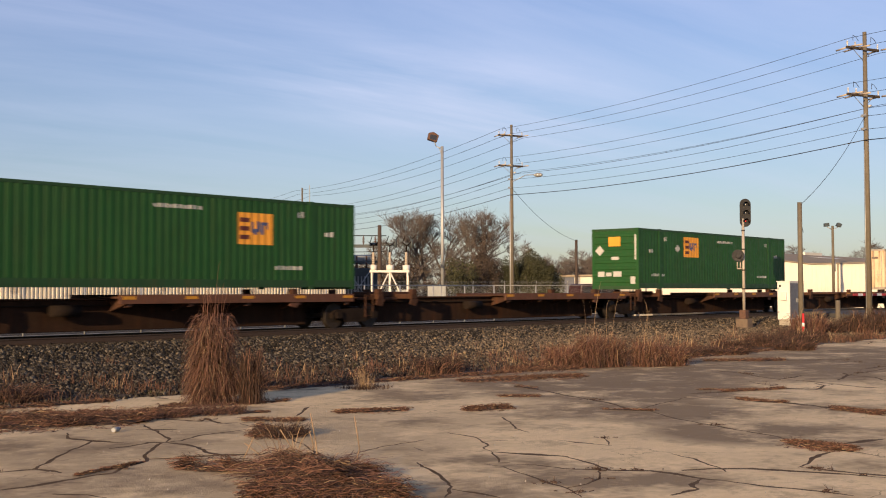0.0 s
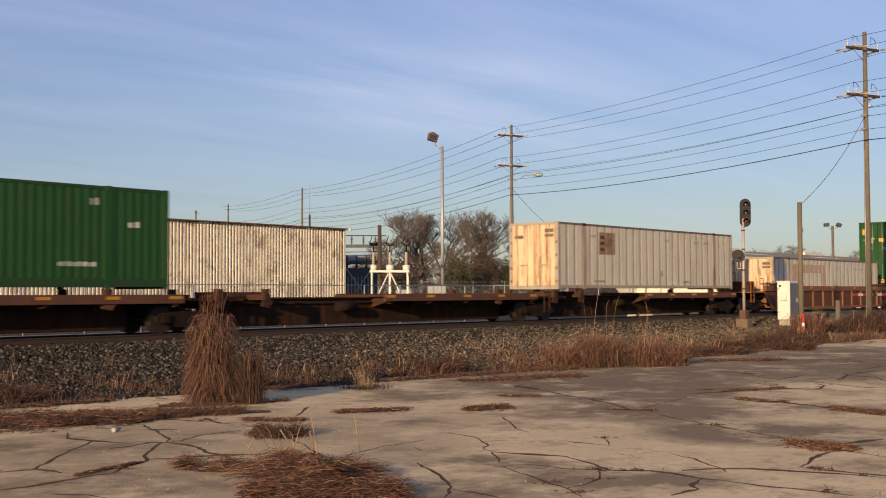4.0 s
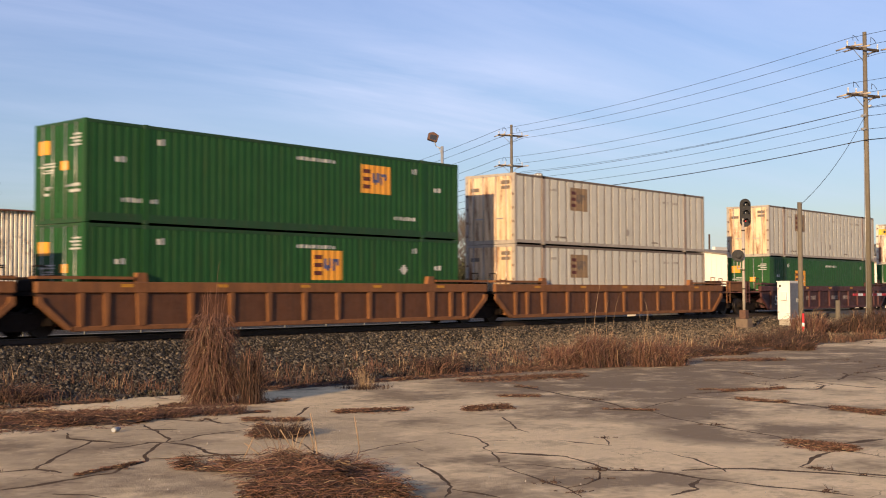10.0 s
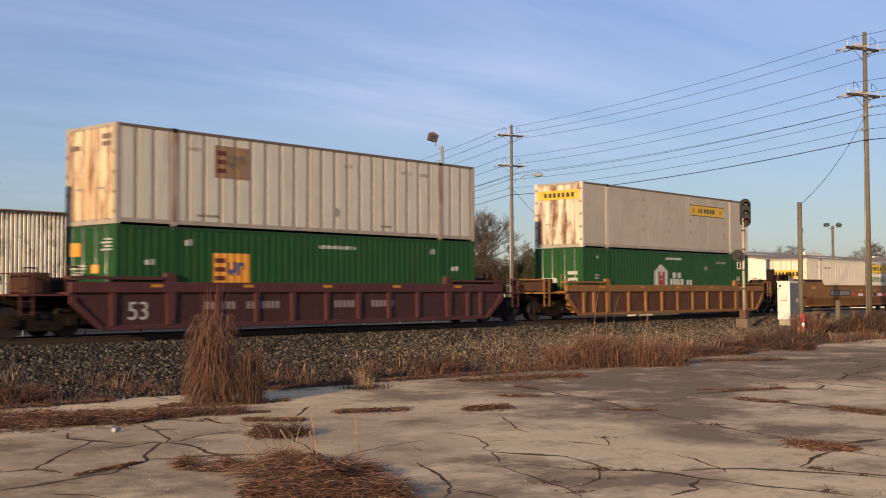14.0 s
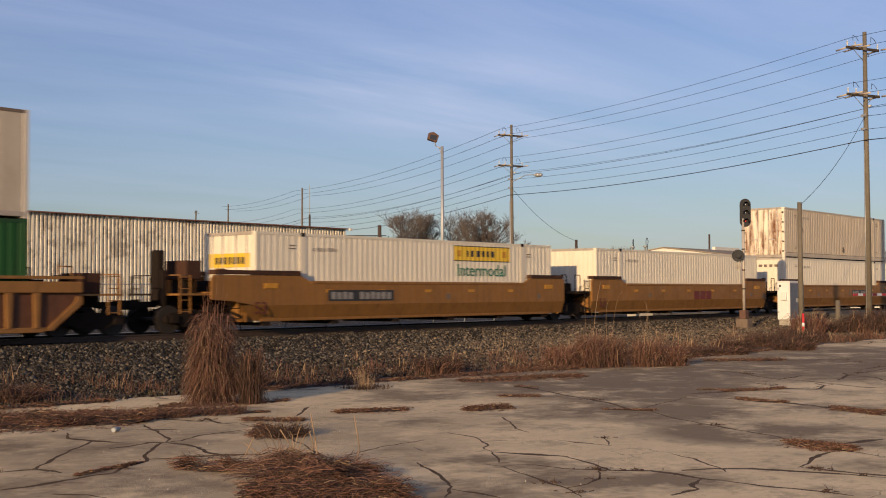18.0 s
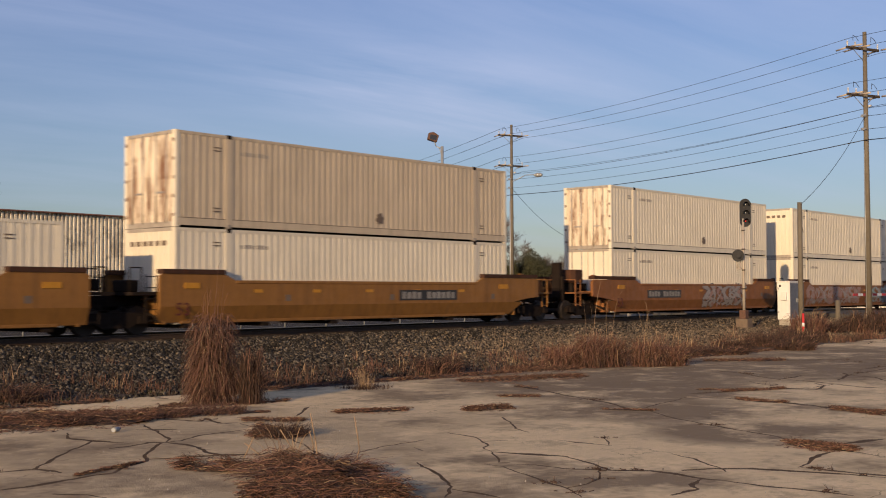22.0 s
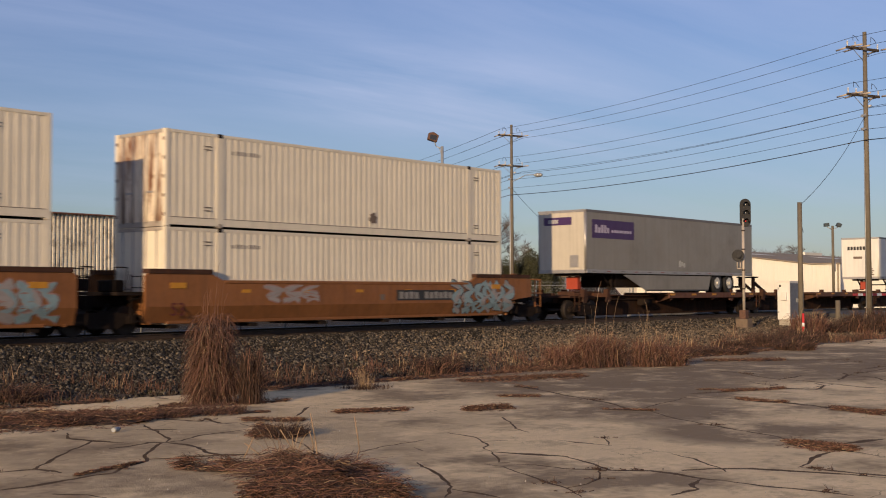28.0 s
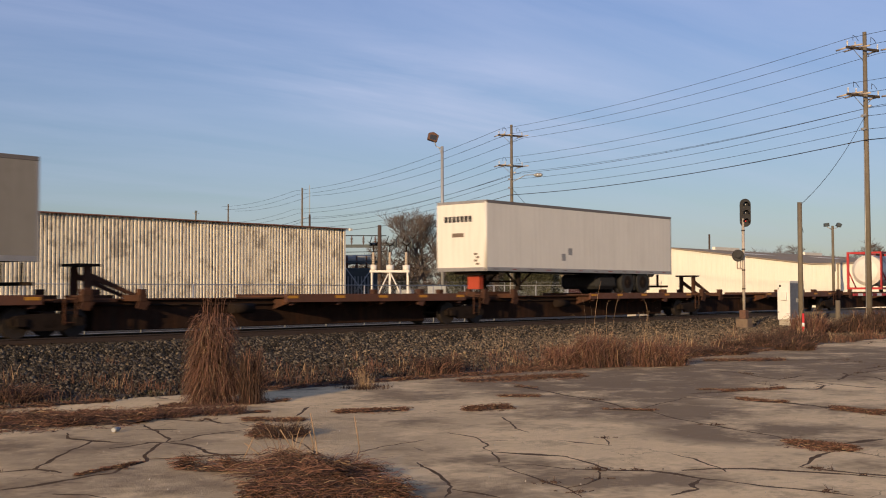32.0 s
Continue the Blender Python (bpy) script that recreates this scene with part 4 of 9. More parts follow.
def ribbed_well(s, label, paint, outer=(False, False), number="", plate=False):
    """A ribbed double-stack well; outer ends carry a whole bogie and a coupler."""
    ob = thing("well_car", label, "rail car", "well cars of the train")
    p = M[paint]
    for k in (-1, 1):
        def ys(a, b):
            return sorted((k * a, k * b))
        y0, y1 = ys(YW - 0.10, YW - 0.085)
        bm = bmesh.new()
        prism(bm, [(-8.45, 0.2), (8.45, 0.2), (9.55, 0.95), (9.55, 1.45), (-9.55, 1.45), (-9.55, 0.95)], y0, y1)
        # plates between the ribs are darker than the ribs and chords
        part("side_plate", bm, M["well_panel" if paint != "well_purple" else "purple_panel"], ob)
        y0, y1 = ys(YW - 0.17, YW)
        part("top_chord", boxes((-9.6, 9.6, y0, y1, 1.22, 1.53)), p, ob, bevel=0.02)
        y0, y1 = ys(YW - 0.2, YW - 0.03)
        part("bottom_chord", boxes((-8.5, 8.5, y0, y1, 0.17, 0.31)), p, ob, bevel=0.015)
        rx = [-8.25, -7.45, -6.3] + [-4.55 + 1.52 * j for j in range(7)] + [6.3, 7.45, 8.25]
        for j, x in enumerate(rx):
            if number and abs(x + 7.45) < 0.1:
                continue
            wdt = 0.13 if abs(abs(x) - 6.3) > 0.1 else 0.24
            y0, y1 = ys(YW - 0.09, YW - 0.004)
            bm = bmesh.new()
            prism(bm, [(x - wdt / 2, 0.3), (x + wdt / 2, 0.3), (x + wdt * 0.7, 1.23), (x - wdt * 0.7, 1.23)], y0, y1)
            part("rib", bm, p, ob)
        for x in (-1, 1):      # sloped end braces and guides
            y0, y1 = ys(YW - 0.09, YW - 0.006)
            bm = bmesh.new()
            prism(bm, [(x * 8.5, 0.22), (x * 8.7, 0.22), (x * 9.6, 0.92), (x * 9.6, 1.13), (x * 9.45, 1.13), (x * 9.4, 0.98)], y0, y1)
            part("end_brace", bm, p, ob)
            y0, y1 = ys(YW - 0.2, YW - 0.02)
            bm = bmesh.new()
            prism(bm, [(x * 6.3 - 0.2, 1.53), (x * 6.3 + 0.2, 1.53), (x * 6.3 + 0.14, 1.8), (x * 6.3 - 0.14, 1.8)], y0, y1)
            part("guide_block", bm, p, ob)
            y0, y1 = ys(YW - 0.35, YW + 0.01)
            part("walkway", boxes((min(x * 6.55, x * 9.62), max(x * 6.55, x * 9.62), y0, y1, 1.6, 1.68)), p, ob)
        for j in range(5):
            x = -7.0 + 3.4 * j
            y0, y1 = ys(YW, YW + 0.006)
            part("marker_plate", boxes((x, x + 0.4, y0, y1, 1.38, 1.47)), M["marker"], ob, "yellow reflective marker plate")
    well_common(ob, p, outer)
    if number:
        part("car_number", letters(number, 0.74, M["wink"]), None, ob, "white painted number").location = (-7.75, -YW + 0.078, 0.46)
    if plate:
        for x0, n in ((-5.0, 6), (-3.4, 7), (0.4, 5), (2.2, 6)):
            bm = boxes(*[(x0 + i * 0.2, x0 + i * 0.2 + 0.13, -YW + 0.07, -YW + 0.08, 0.72, 0.95) for i in range(n)])
            part("car_lettering", bm, M["pale_letter"], ob, "grey lettering as bars")
    ob2 = place(ob, s, 0)
    return ob2


def well_common(ob, p, outer, tall=False):
    """Ends, floor, bogies and couplers that all the wells share."""
    for j in range(6):
        x = -7.6 + j * 3.04
        part("cross_member", boxes((x - 0.15, x + 0.15, -YW + 0.2, YW - 0.2, 0.17, 0.275)), M["grime"], ob)
    for side in (-1, 1):
        out = outer[0] if side < 0 else outer[1]
        bm = bmesh.new()
        box(bm, min(side * 8.45, side * 8.53), max(side * 8.45, side * 8.53), -YW + 0.15, YW - 0.15, 0.3, 1.2)
        part("bulkhead", bm, p, ob)
        part("end_deck", boxes((min(side * 8.53, side * 9.6), max(side * 8.53, side * 9.6), -YW + 0.12, YW - 0.12, 1.15, 1.25)), p if out else M["grime"], ob)
        part("end_sill", boxes((min(side * 8.53, side * (10.9 if out else 9.75)), max(side * 8.53, side * (10.9 if out else 9.75)), -0.3, 0.3, 0.82, 1.14)), M["grime"], ob)
        if out:
            truck(ob, side * 10.15)
            if side < 0 and tall:
                part("control_box", boxes((-10.5, -9.9, -0.95, 0.1, 1.62, 2.2)), M["spine"], ob, "rust-brown brake control box", bevel=0.03)
                part("box_stand", boxes((-10.4, -10.0, -0.7, -0.1, 1.2, 1.62)), M["grime"], ob)
                part("brake_stand", boxes((-11.28, -11.0, -0.62, -0.2, 0.95, 2.5)), M["grime"], ob, "tall black hand brake stand", bevel=0.05)
                part("chain_guard", boxes((-11.2, -11.05, -0.75, -0.62, 0.6, 1.9)), M["grime"], ob, bevel=0.02)
            else:
                part("control_box", boxes((min(side * 9.85, side * 10.55), max(side * 9.85, side * 10.55), -0.95, 0.1, 1.2, 1.78)), M["spine"], ob, "rust-brown brake control box", bevel=0.03)
            part("end_platform", boxes((min(side * 9.6, side * 11.0), max(side * 9.6, side * 11.0), -1.3, 1.3, 1.14, 1.2)), p, ob)
            for y in (-1.25, 1.25):
                ladder(ob, side * 10.75, y, 0.6, 1.75, p)
            part("hand_rail", tubes(((side * 10.9, -1.2, 1.75), (side * 10.9, 1.2, 1.75), 0.02), ((side * 10.9, -1.2, 1.14), (side * 10.9, -1.2, 1.75), 0.02), ((side * 10.9, 1.2, 1.14), (side * 10.9, 1.2, 1.75), 0.02), n=6), p, ob)
            coupler(ob, side * 10.9, side)
            bm = tubes(((side * 10.5, 0.7, 1.2), (side * 10.5, 0.7, 1.7), 0.03), n=6)
            tube(bm, (side * 10.47, 0.7, 1.6), (side * 10.53, 0.7, 1.6), 0.16, n=14)
            part("brake_wheel", bm, M["grime"], ob)
        elif side > 0:
            truck(ob, side * 9.9)
            part("link_tank", boxes((8.7, 9.5, -0.9, -0.4, 1.28, 1.62)), M["grime"], ob, bevel=0.04)
        part("cross_brace", tubes(((side * 8.6, -1.25, 1.2), (side * 8.6, 1.25, 0.45), 0.045), ((side * 8.6, 1.25, 1.2), (side * 8.6, -1.25, 0.45), 0.045), n=6), M["grime"], ob)
        part("brake_rigging", boxes((min(side * 8.7, side * 9.4), max(side * 8.7, side * 9.4), -0.75, -0.45, 0.55, 0.82), (min(side * 8.65, side * 9.2), max(side * 8.65, side * 9.2), 0.4, 0.95, 0.5, 0.85)), M["grime"], ob, bevel=0.03)
        part("air_hose", tubes(((side * 9.3, -0.5, 0.9), (side * 9.8, -0.62, 0.45), 0.035), ((side * 9.8, -0.62, 0.45), (side * 10.1, -0.5, 0.55), 0.035), n=6), M["rubber"], ob)
        for y in (-1.36, 1.36):
            ladder(ob, side * 8.95, y, 0.35, 1.75, M["grime"])
        part("valve_box", boxes((min(side * 8.65, side * 9.15), max(side * 8.65, side * 9.15), -0.35, 0.35, 1.25, 1.6)), M["grime"], ob, bevel=0.03)
        for y in (-1.1, 1.1):
            part("grab_iron", tubes(((side * 9.5, y, 1.25), (side * 9.5, y, 1.95), 0.022), ((side * 9.1, y, 1.25), (side * 9.1, y, 1.95), 0.022), ((side * 9.5, y, 1.95), (side * 9.1, y, 1.95), 0.022), n=6), p if out else M["grime"], ob)


def smooth_well(s, label, paint, outer=(False, False), number_at=None, plate_at=None, graffiti=()):
    """A smooth-sided well with raised ends."""
    ob = thing("well_car", label, "rail car", "well cars of the train")
    p = M[paint]
    for k in (-1, 1):
        y0, y1 = sorted((k * (YW - 0.09), k * YW))
        el = 9.95 if outer[0] else 8.75
        er = 9.95 if outer[1] else 8.75
        outline = [(-7.95, 0.34), (7.95, 0.34)]
        outline += [(8.25, 0.38), (9.1, 0.95), (er, 1.02), (er, 1.66), (er - 0.12, 1.76)] if outer[1] else [(8.5, 0.38), (er, 0.6), (er, 1.70), (er - 0.1, 1.78)]
        outline += [(6.35, 1.78), (5.95, 1.60), (-5.95, 1.60), (-6.35, 1.78)]
        outline += [(-el + 0.12, 1.76), (-el, 1.66), (-el, 1.02), (-9.1, 0.95), (-8.25, 0.38)] if outer[0] else [(-el + 0.1, 1.78), (-el, 1.70), (-el, 0.6), (-8.5, 0.38)]
        bm = bmesh.new()
        prism(bm, [q if q[1] > 0.7 else (q[0], 0.82) for q in outline], y0, y1)
        part("side_plate", bm, p, ob)
        # lower plate, leaning inwards under the bend
        le, re = (-8.9 if outer[0] else -el), (8.9 if outer[1] else er)
        bm = bmesh.new()
        a, b = k * YW, k * (YW - 0.17)
        v = [bm.verts.new(q) for q in ((le, a, 0.82), (re, a, 0.82), (8.15 if outer[1] else re, b, 0.34), (-8.15 if outer[0] else le, b, 0.34))]
        w = [bm.verts.new((q.co.x, q.co.y - k * 0.05, q.co.z)) for q in v]
        bm.faces.new(v)
        bm.faces.new(w[::-1])
        for i in range(4):
            bm.faces.new((v[i], w[i], w[(i + 1) % 4], v[(i + 1) % 4]))
        part("lower_plate", bm, p, ob)
        y0, y1 = sorted((k * (YW - 0.06), k * (YW + 0.02)))
        part("top_chord", boxes((-5.9, 5.9, y0, y1, 1.50, 1.595)), p, ob, bevel=0.015)
        y2, y3 = sorted((k * (YW - 0.25), k * (YW - 0.14)))
        part("bottom_chord", boxes((-7.9, 7.9, y2, y3, 0.30, 0.40)), p, ob, bevel=0.015)
        # caps in dark steel instead of car paint: their recessed shade as colour
        for x0, x1 in ((-el + 0.1, -6.35), (6.35, er - 0.1)):
            part("end_cap", boxes((x0, x1, *sorted((k * (YW - 0.3), k * (YW + 0.03))), 1.782, 1.92)), M["spine"], ob, "raised end cap coloured dark for its shade")
        for x in (-7.6, 7.6):
            part("lift_pad", boxes((x - 0.28, x + 0.28, y0, y1, 1.35, 1.52)), M["marker"], ob, "faded orange reflective pad")
        for j in range(5):
            part("marker_plate", boxes((-5.2 + 2.5 * j, -4.85 + 2.5 * j, *sorted((k * YW, k * (YW + 0.006))), 1.22, 1.32)), M["marker"], ob, "small yellow marker plate")
        for x in (-3.9, 1.0, 6.8):
            part("stencil", boxes((x, x + 0.22, *sorted((k * YW, k * (YW + 0.005))), 0.95, 1.15)), M["faded_ink"], ob)
    well_common(ob, p, outer, True)
    if number_at is not None:
        part("car_number", letters("53", 0.55, M["brown_ink"]), None, ob, "dark painted number").location = (number_at, -YW - 0.006, 0.55)
    if plate_at is not None:
        x = plate_at
        pl = part("reporting_plate", boxes((x, x + 3.2, -YW - 0.008, -YW + 0.002, 0.93, 1.3)), M["ink"], ob, "black number plate with pale bars")
        for a, n in ((0.14, 4), (1.5, 6)):
            part("plate_bars", boxes(*[(x + a + i * 0.27, x + a + i * 0.27 + 0.21, -YW - 0.013, -YW - 0.004, 0.99, 1.24 - 0.02 * (i % 2)) for i in range(n)]), M["plate_letter"], pl)
    rg = random.Random(int(s * 7) + 5)
    for x0, wdt, z0, hgt, cols in graffiti:
        n = max(3, int(wdt / 0.62))
        g = None
        for i in range(n):
            cx, wd = x0 + (i + 0.5) * wdt / n, wdt / n
            for j in range(2 + i % 2):
                # a swung stroke through a few random turning points
                pts, m = [], rg.choice((3, 4, 5))
                for q in range(m):
                    pts.append((cx + (0.5 if (q + j) % 2 else -0.5) * wd * rg.uniform(0.4, 1.15), z0 + hgt * min(1, max(0, (q + rg.uniform(-0.3, 0.3)) / (m - 1)))))
                line = []
                for q in range(m - 1):
                    p0, p1, p2, p3 = pts[max(0, q - 1)], pts[q], pts[q + 1], pts[min(m - 1, q + 2)]
                    for r in range(6):
                        t = r / 6
                        line.append(tuple(0.5 * (2 * p1[c] + (p2[c] - p0[c]) * t + (2 * p0[c] - 5 * p1[c] + 4 * p2[c] - p3[c]) * t * t + (3 * p1[c] - p0[c] - 3 * p2[c] + p3[c]) * t ** 3) for c in (0, 1)))
                line = [(u, min(z0 + hgt * 1.06, max(z0 - 0.06, v))) for u, v in line + [pts[-1]]]
                fat = hgt * rg.uniform(0.07, 0.13)
                ink = cols[(i + j) % (len(cols) - 1) + 1]
                for key, extra, deep in ((cols[0], 0.045, 0.004 + 0.002 * j), (ink, 0.0, 0.010 + 0.002 * j)):
                    bm = bmesh.new()
                    prev = None
                    for k in range(len(line)):
                        u0, u1 = line[max(0, k - 1)], line[min(len(line) - 1, k + 1)]
                        dx, dz = u1[0] - u0[0], u1[1] - u0[1]
                        ln = math.hypot(dx, dz) or 1.0
                        ww = (fat + extra) * (0.65 + 0.35 * math.sin(k * 0.9 + i))
                        lean = 0.17 / 0.48
                        cur = []
                        for side in (-1, 1):
                            px, pz = line[k][0] - side * dz / ln * ww, line[k][1] + side * dx / ln * ww
                            cur.append(bm.verts.new((px, -YW + max(0.0, 0.82 - pz) * lean - deep, max(pz, 0.36))))
                        if prev:
                            bm.faces.new((prev[0], cur[0], cur[1], prev[1]))
                        prev = cur
                    st = part("spray_paint" if g is None else "spray_stroke", bm, M[key], g or ob, "sprayed lettering as plain shapes" if g is None else "")
                    g = g or st
    return place(ob, s, 0)


def spine_platform(s0, s1, label, first=False, last=False, hitch="down"):
    """One platform of an articulated spine car between the joints s0 and s1."""
    ob = thing("spine_car_platform", label, "rail car", "spine platforms of the train")
    ln = s1 - s0
    h = ln / 2
    p = M["spine"]
    part("centre_beam", boxes((-h + 1.75, h - 1.75, -0.38, 0.38, 0.13, 1.02), (-h + 0.2, -h + 1.75, -0.3, 0.3, 0.72, 1.02), (h - 1.75, h - 0.2, -0.3, 0.3, 0.72, 1.02)), M["beam"], ob, bevel=0.02)
    part("beam_flange", boxes((-h + 0.3, h - 0.3, -0.5, 0.5, 1.02, 1.06)), p, ob)
    # trailer wheel deck over the rear half
    d0, d1 = -0.6, h - 0.35
    part("wheel_deck", boxes((d0, d1, -1.22, 1.22, 1.06, 1.12)), p, ob)
    for k in (-1, 1):
        y0, y1 = sorted((k * 1.22, k * 1.30))
        part("deck_edge", boxes((d0, d1, y0, y1, 0.90, 1.17)), M["spine_edge"], ob, "rusty deck edge toned lighter as sunlit", bevel=0.01)
        for j, x in enumerate([d0 + 0.3 + i * (d1 - d0 - 0.6) / 4 for i in range(5)]):
            y0, y1 = sorted((k * 0.33, k * 1.22))
            bm = bmesh.new()
            prism(bm, [(k * 0.33, 0.66), (k * 1.2, 0.90), (k * 1.2, 1.06), (k * 0.33, 1.06)], x - 0.05, x + 0.05, axis="x")
            part("outrigger", bm, p, ob)
            y0, y1 = sorted((k * 1.30, k * 1.308))
            part("marker_plate", boxes((x - 0.22, x + 0.22, y0, y1, 1.03, 1.12)), M["marker"], ob, "yellow reflective marker plate")
            bm = bmesh.new()
            y0, y1 = sorted((k * 1.16, k * 1.2))
            prism(bm, [(x - 0.06, 0.80), (x + 0.12, 0.82), (x + 0.22, 0.91), (x + 0.05, 0.95)], y0, y1)
            part("gusset", bm, M["spine_edge"], ob, "rust-brown gusset plate")
    for x in (-h + 1.0, -6.05, 6.05):
        for k in (-1, 1):
            y0, y1 = sorted((k * 0.4, k * 1.28))
            part("container_arm", boxes((x - 0.14, x + 0.14, y0, y1, 0.98, 1.16)), p, ob, bevel=0.01)
            part("pedestal", boxes((x - 0.12, x + 0.12, *sorted((k * 1.06, k * 1.28)), 1.16, 1.332)), p, ob, bevel=0.01)
            bm = bmesh.new()
            prism(bm, [(x - 0.22, 0.78), (x + 0.08, 0.72), (x + 0.26, 0.97), (x - 0.14, 0.98)], *sorted((k * 1.2, k * 1.26)))
            part("arm_gusset", bm, M["spine_edge"] if x > 0 else p, ob)
    part("end_frame", boxes((-h + 0.1, -h + 2.1, -1.05, 1.05, 0.96, 1.04)), p, ob)
    part("brake_cylinder", tubes(((-2.4, -0.7, 0.72), (-1.5, -0.7, 0.72), 0.16), n=12), M["grime"], ob)
    part("air_reservoir", tubes(((1.0, 0.7, 0.7), (2.4, 0.7, 0.7), 0.2), n=12), M["grime"], ob)
    part("brake_pipe", tubes(((-h + 0.6, -0.45, 0.86), (h - 0.6, -0.45, 0.86), 0.025), n=6), M["grime"], ob)
    hx = -h + 1.6
    if hitch == "up":
        hs = part("hitch", boxes((hx - 0.35, hx + 0.35, -0.5, 0.5, 1.98, 2.06)), M["grime"], ob, "raised trailer hitch")
        bm = bmesh.new()
        for k in (-0.35, 0.35):
            box(bm, hx - 0.12, hx + 0.12, k - 0.06, k + 0.06, 1.04, 1.98)
            prism(bm, [(hx + 0.1, 1.8), (hx + 0.1, 1.62), (hx + 1.7, 1.06), (hx + 1.95, 1.06)], k - 0.05, k + 0.05)
        part("hitch_leg", bm, p, hs)
    else:
        part("hitch", boxes((hx - 0.3, hx + 2.0, -0.45, 0.45, 1.06, 1.24)), p, ob, "folded trailer hitch", bevel=0.03)
    truck(ob, -h if not first else -h + 1.3)
    if last:
        truck(ob, h - 1.3)
        coupler(ob, h - 0.2, 1)
    if first:
        coupler(ob, -h + 0.2, -1)
    for k in (-1, 1):
        ladder(ob, -h + 0.6, k * 1.1, 0.35, 1.15, p)
    return place(ob, (s0 + s1) / 2, 0)


def road_trailer(s, length, label, skin, purple=False, skirt=False, marks=False):
    """A van trailer; its nose is at the low end; floor at 1.08 over the deck."""
    ob = thing("semi_trailer", label, "trailer", "trailers on the train")
    h = length / 2
    y = 1.295
    z0, z1 = 2.05, 4.87
    part("side_wall", boxes((-h + 0.06, h - 0.06, -y, -y + 0.03, z0 + 0.12, z1 - 0.1)), M[skin], ob)
    part("side_wall", boxes((-h + 0.06, h - 0.06, y - 0.03, y, z0 + 0.12, z1 - 0.1)), M[skin], ob)
    part("nose_wall", boxes((-h, -h + 0.04, -y + 0.08, y - 0.08, z0 + 0.12, z1 - 0.1)), M["nose_sunlit" if purple else skin], ob)
    part("roof", boxes((-h + 0.05, h - 0.05, -y + 0.03, y - 0.03, z1 - 0.06, z1 - 0.01)), M["alu"], ob)
    for k in (-1, 1):
        tube_b = bmesh.new()
        tube(tube_b, (-h + 0.07, k * (y - 0.07), z0 + 0.1), (-h + 0.07, k * (y - 0.07), z1 - 0.08), 0.075, n=10)
        part("nose_corner", tube_b, M["alu" if skin == "fgrey" else skin], ob)
        part("top_rail", boxes((-h + 0.05, h, *sorted((k * (y - 0.05), k * (y + 0.012))), z1 - 0.12, z1)), M["rail_grey"], ob, bevel=0.008)
        part("bottom_rail", boxes((-h + 0.05, h, *sorted((k * (y - 0.05), k * (y + 0.012))), z0, z0 + 0.16)), M["alu"], ob, bevel=0.008)
        for i in range(int(length / 1.2)):
            x = -h + 0.5 + i * 1.2
            part("side_marker", boxes((x, x + 0.3, *sorted((k * (y + 0.012), k * (y + 0.018))), z0 + 0.07, z0 + 0.1)), M["rink"] if i % 2 else M["dull_bar"], ob)
        for i in range(1, int(length / 1.22)):
            x = -h + i * 1.22
            part("panel_seam", boxes((x - 0.012, x + 0.012, *sorted((k * y, k * (y + 0.0015))), z0 + 0.16, z1 - 0.12)), M[skin], ob)
    part("nose_header", boxes((-h - 0.01, -h + 0.05, -y + 0.06, y - 0.06, z1 - 0.12, z1 - 0.005)), M["alu"], ob)
    part("nose_sill", boxes((-h - 0.01, -h + 0.05, -y + 0.06, y - 0.06, z0, z0 + 0.15)), M["alu"], ob)
    part("floor", boxes((-h + 0.06, h - 0.06, -y + 0.05, y - 0.05, z0 + 0.02, z0 + 0.14)), M["grime"], ob)
    for k in (-1, 1):
        dr = part("rear_door", boxes((h - 0.06, h - 0.01, *sorted((k * 0.01, k * (y - 0.1))), z0 + 0.14, z1 - 0.12)), M[skin], ob)
        part("lock_rod", tubes(((h + 0.005, k * 0.3, z0 + 0.1), (h + 0.005, k * 0.3, z1 - 0.1), 0.02), n=6), M["alu"], dr)
        part("rear_post", boxes((h - 0.1, h, *sorted((k * (y - 0.1), k * y)), z0, z1)), M["alu"], ob)
    # landing legs, tandem, underride guard
    lx = -h + 2.6
    for k in (-0.9, 0.9):
        lg = part("landing_leg", boxes((lx - 0.07, lx + 0.07, k - 0.09, k + 0.09, 1.35, 2.05)), M["grime"], ob)
        part("foot", boxes((lx - 0.14, lx + 0.14, k - 0.13, k + 0.13, 1.3, 1.36)), M["grime"], lg)
        part("brace", tubes(((lx, k, 1.45), (lx + 0.95, k, 2.05), 0.05), ((lx, k, 1.45), (lx - 0.8, k, 2.05), 0.05), n=6), M["grime"], ob)
    part("leg_crossbar", boxes((lx - 0.03, lx + 0.03, -0.9, 0.9, 1.62, 1.7)), M["grime"], ob)
    part("tandem_frame", boxes((h - 4.6, h - 1.6, -0.55, -0.42, 1.75, 2.05), (h - 4.6, h - 1.6, 0.42, 0.55, 1.75, 2.05)), M["grime"], ob)
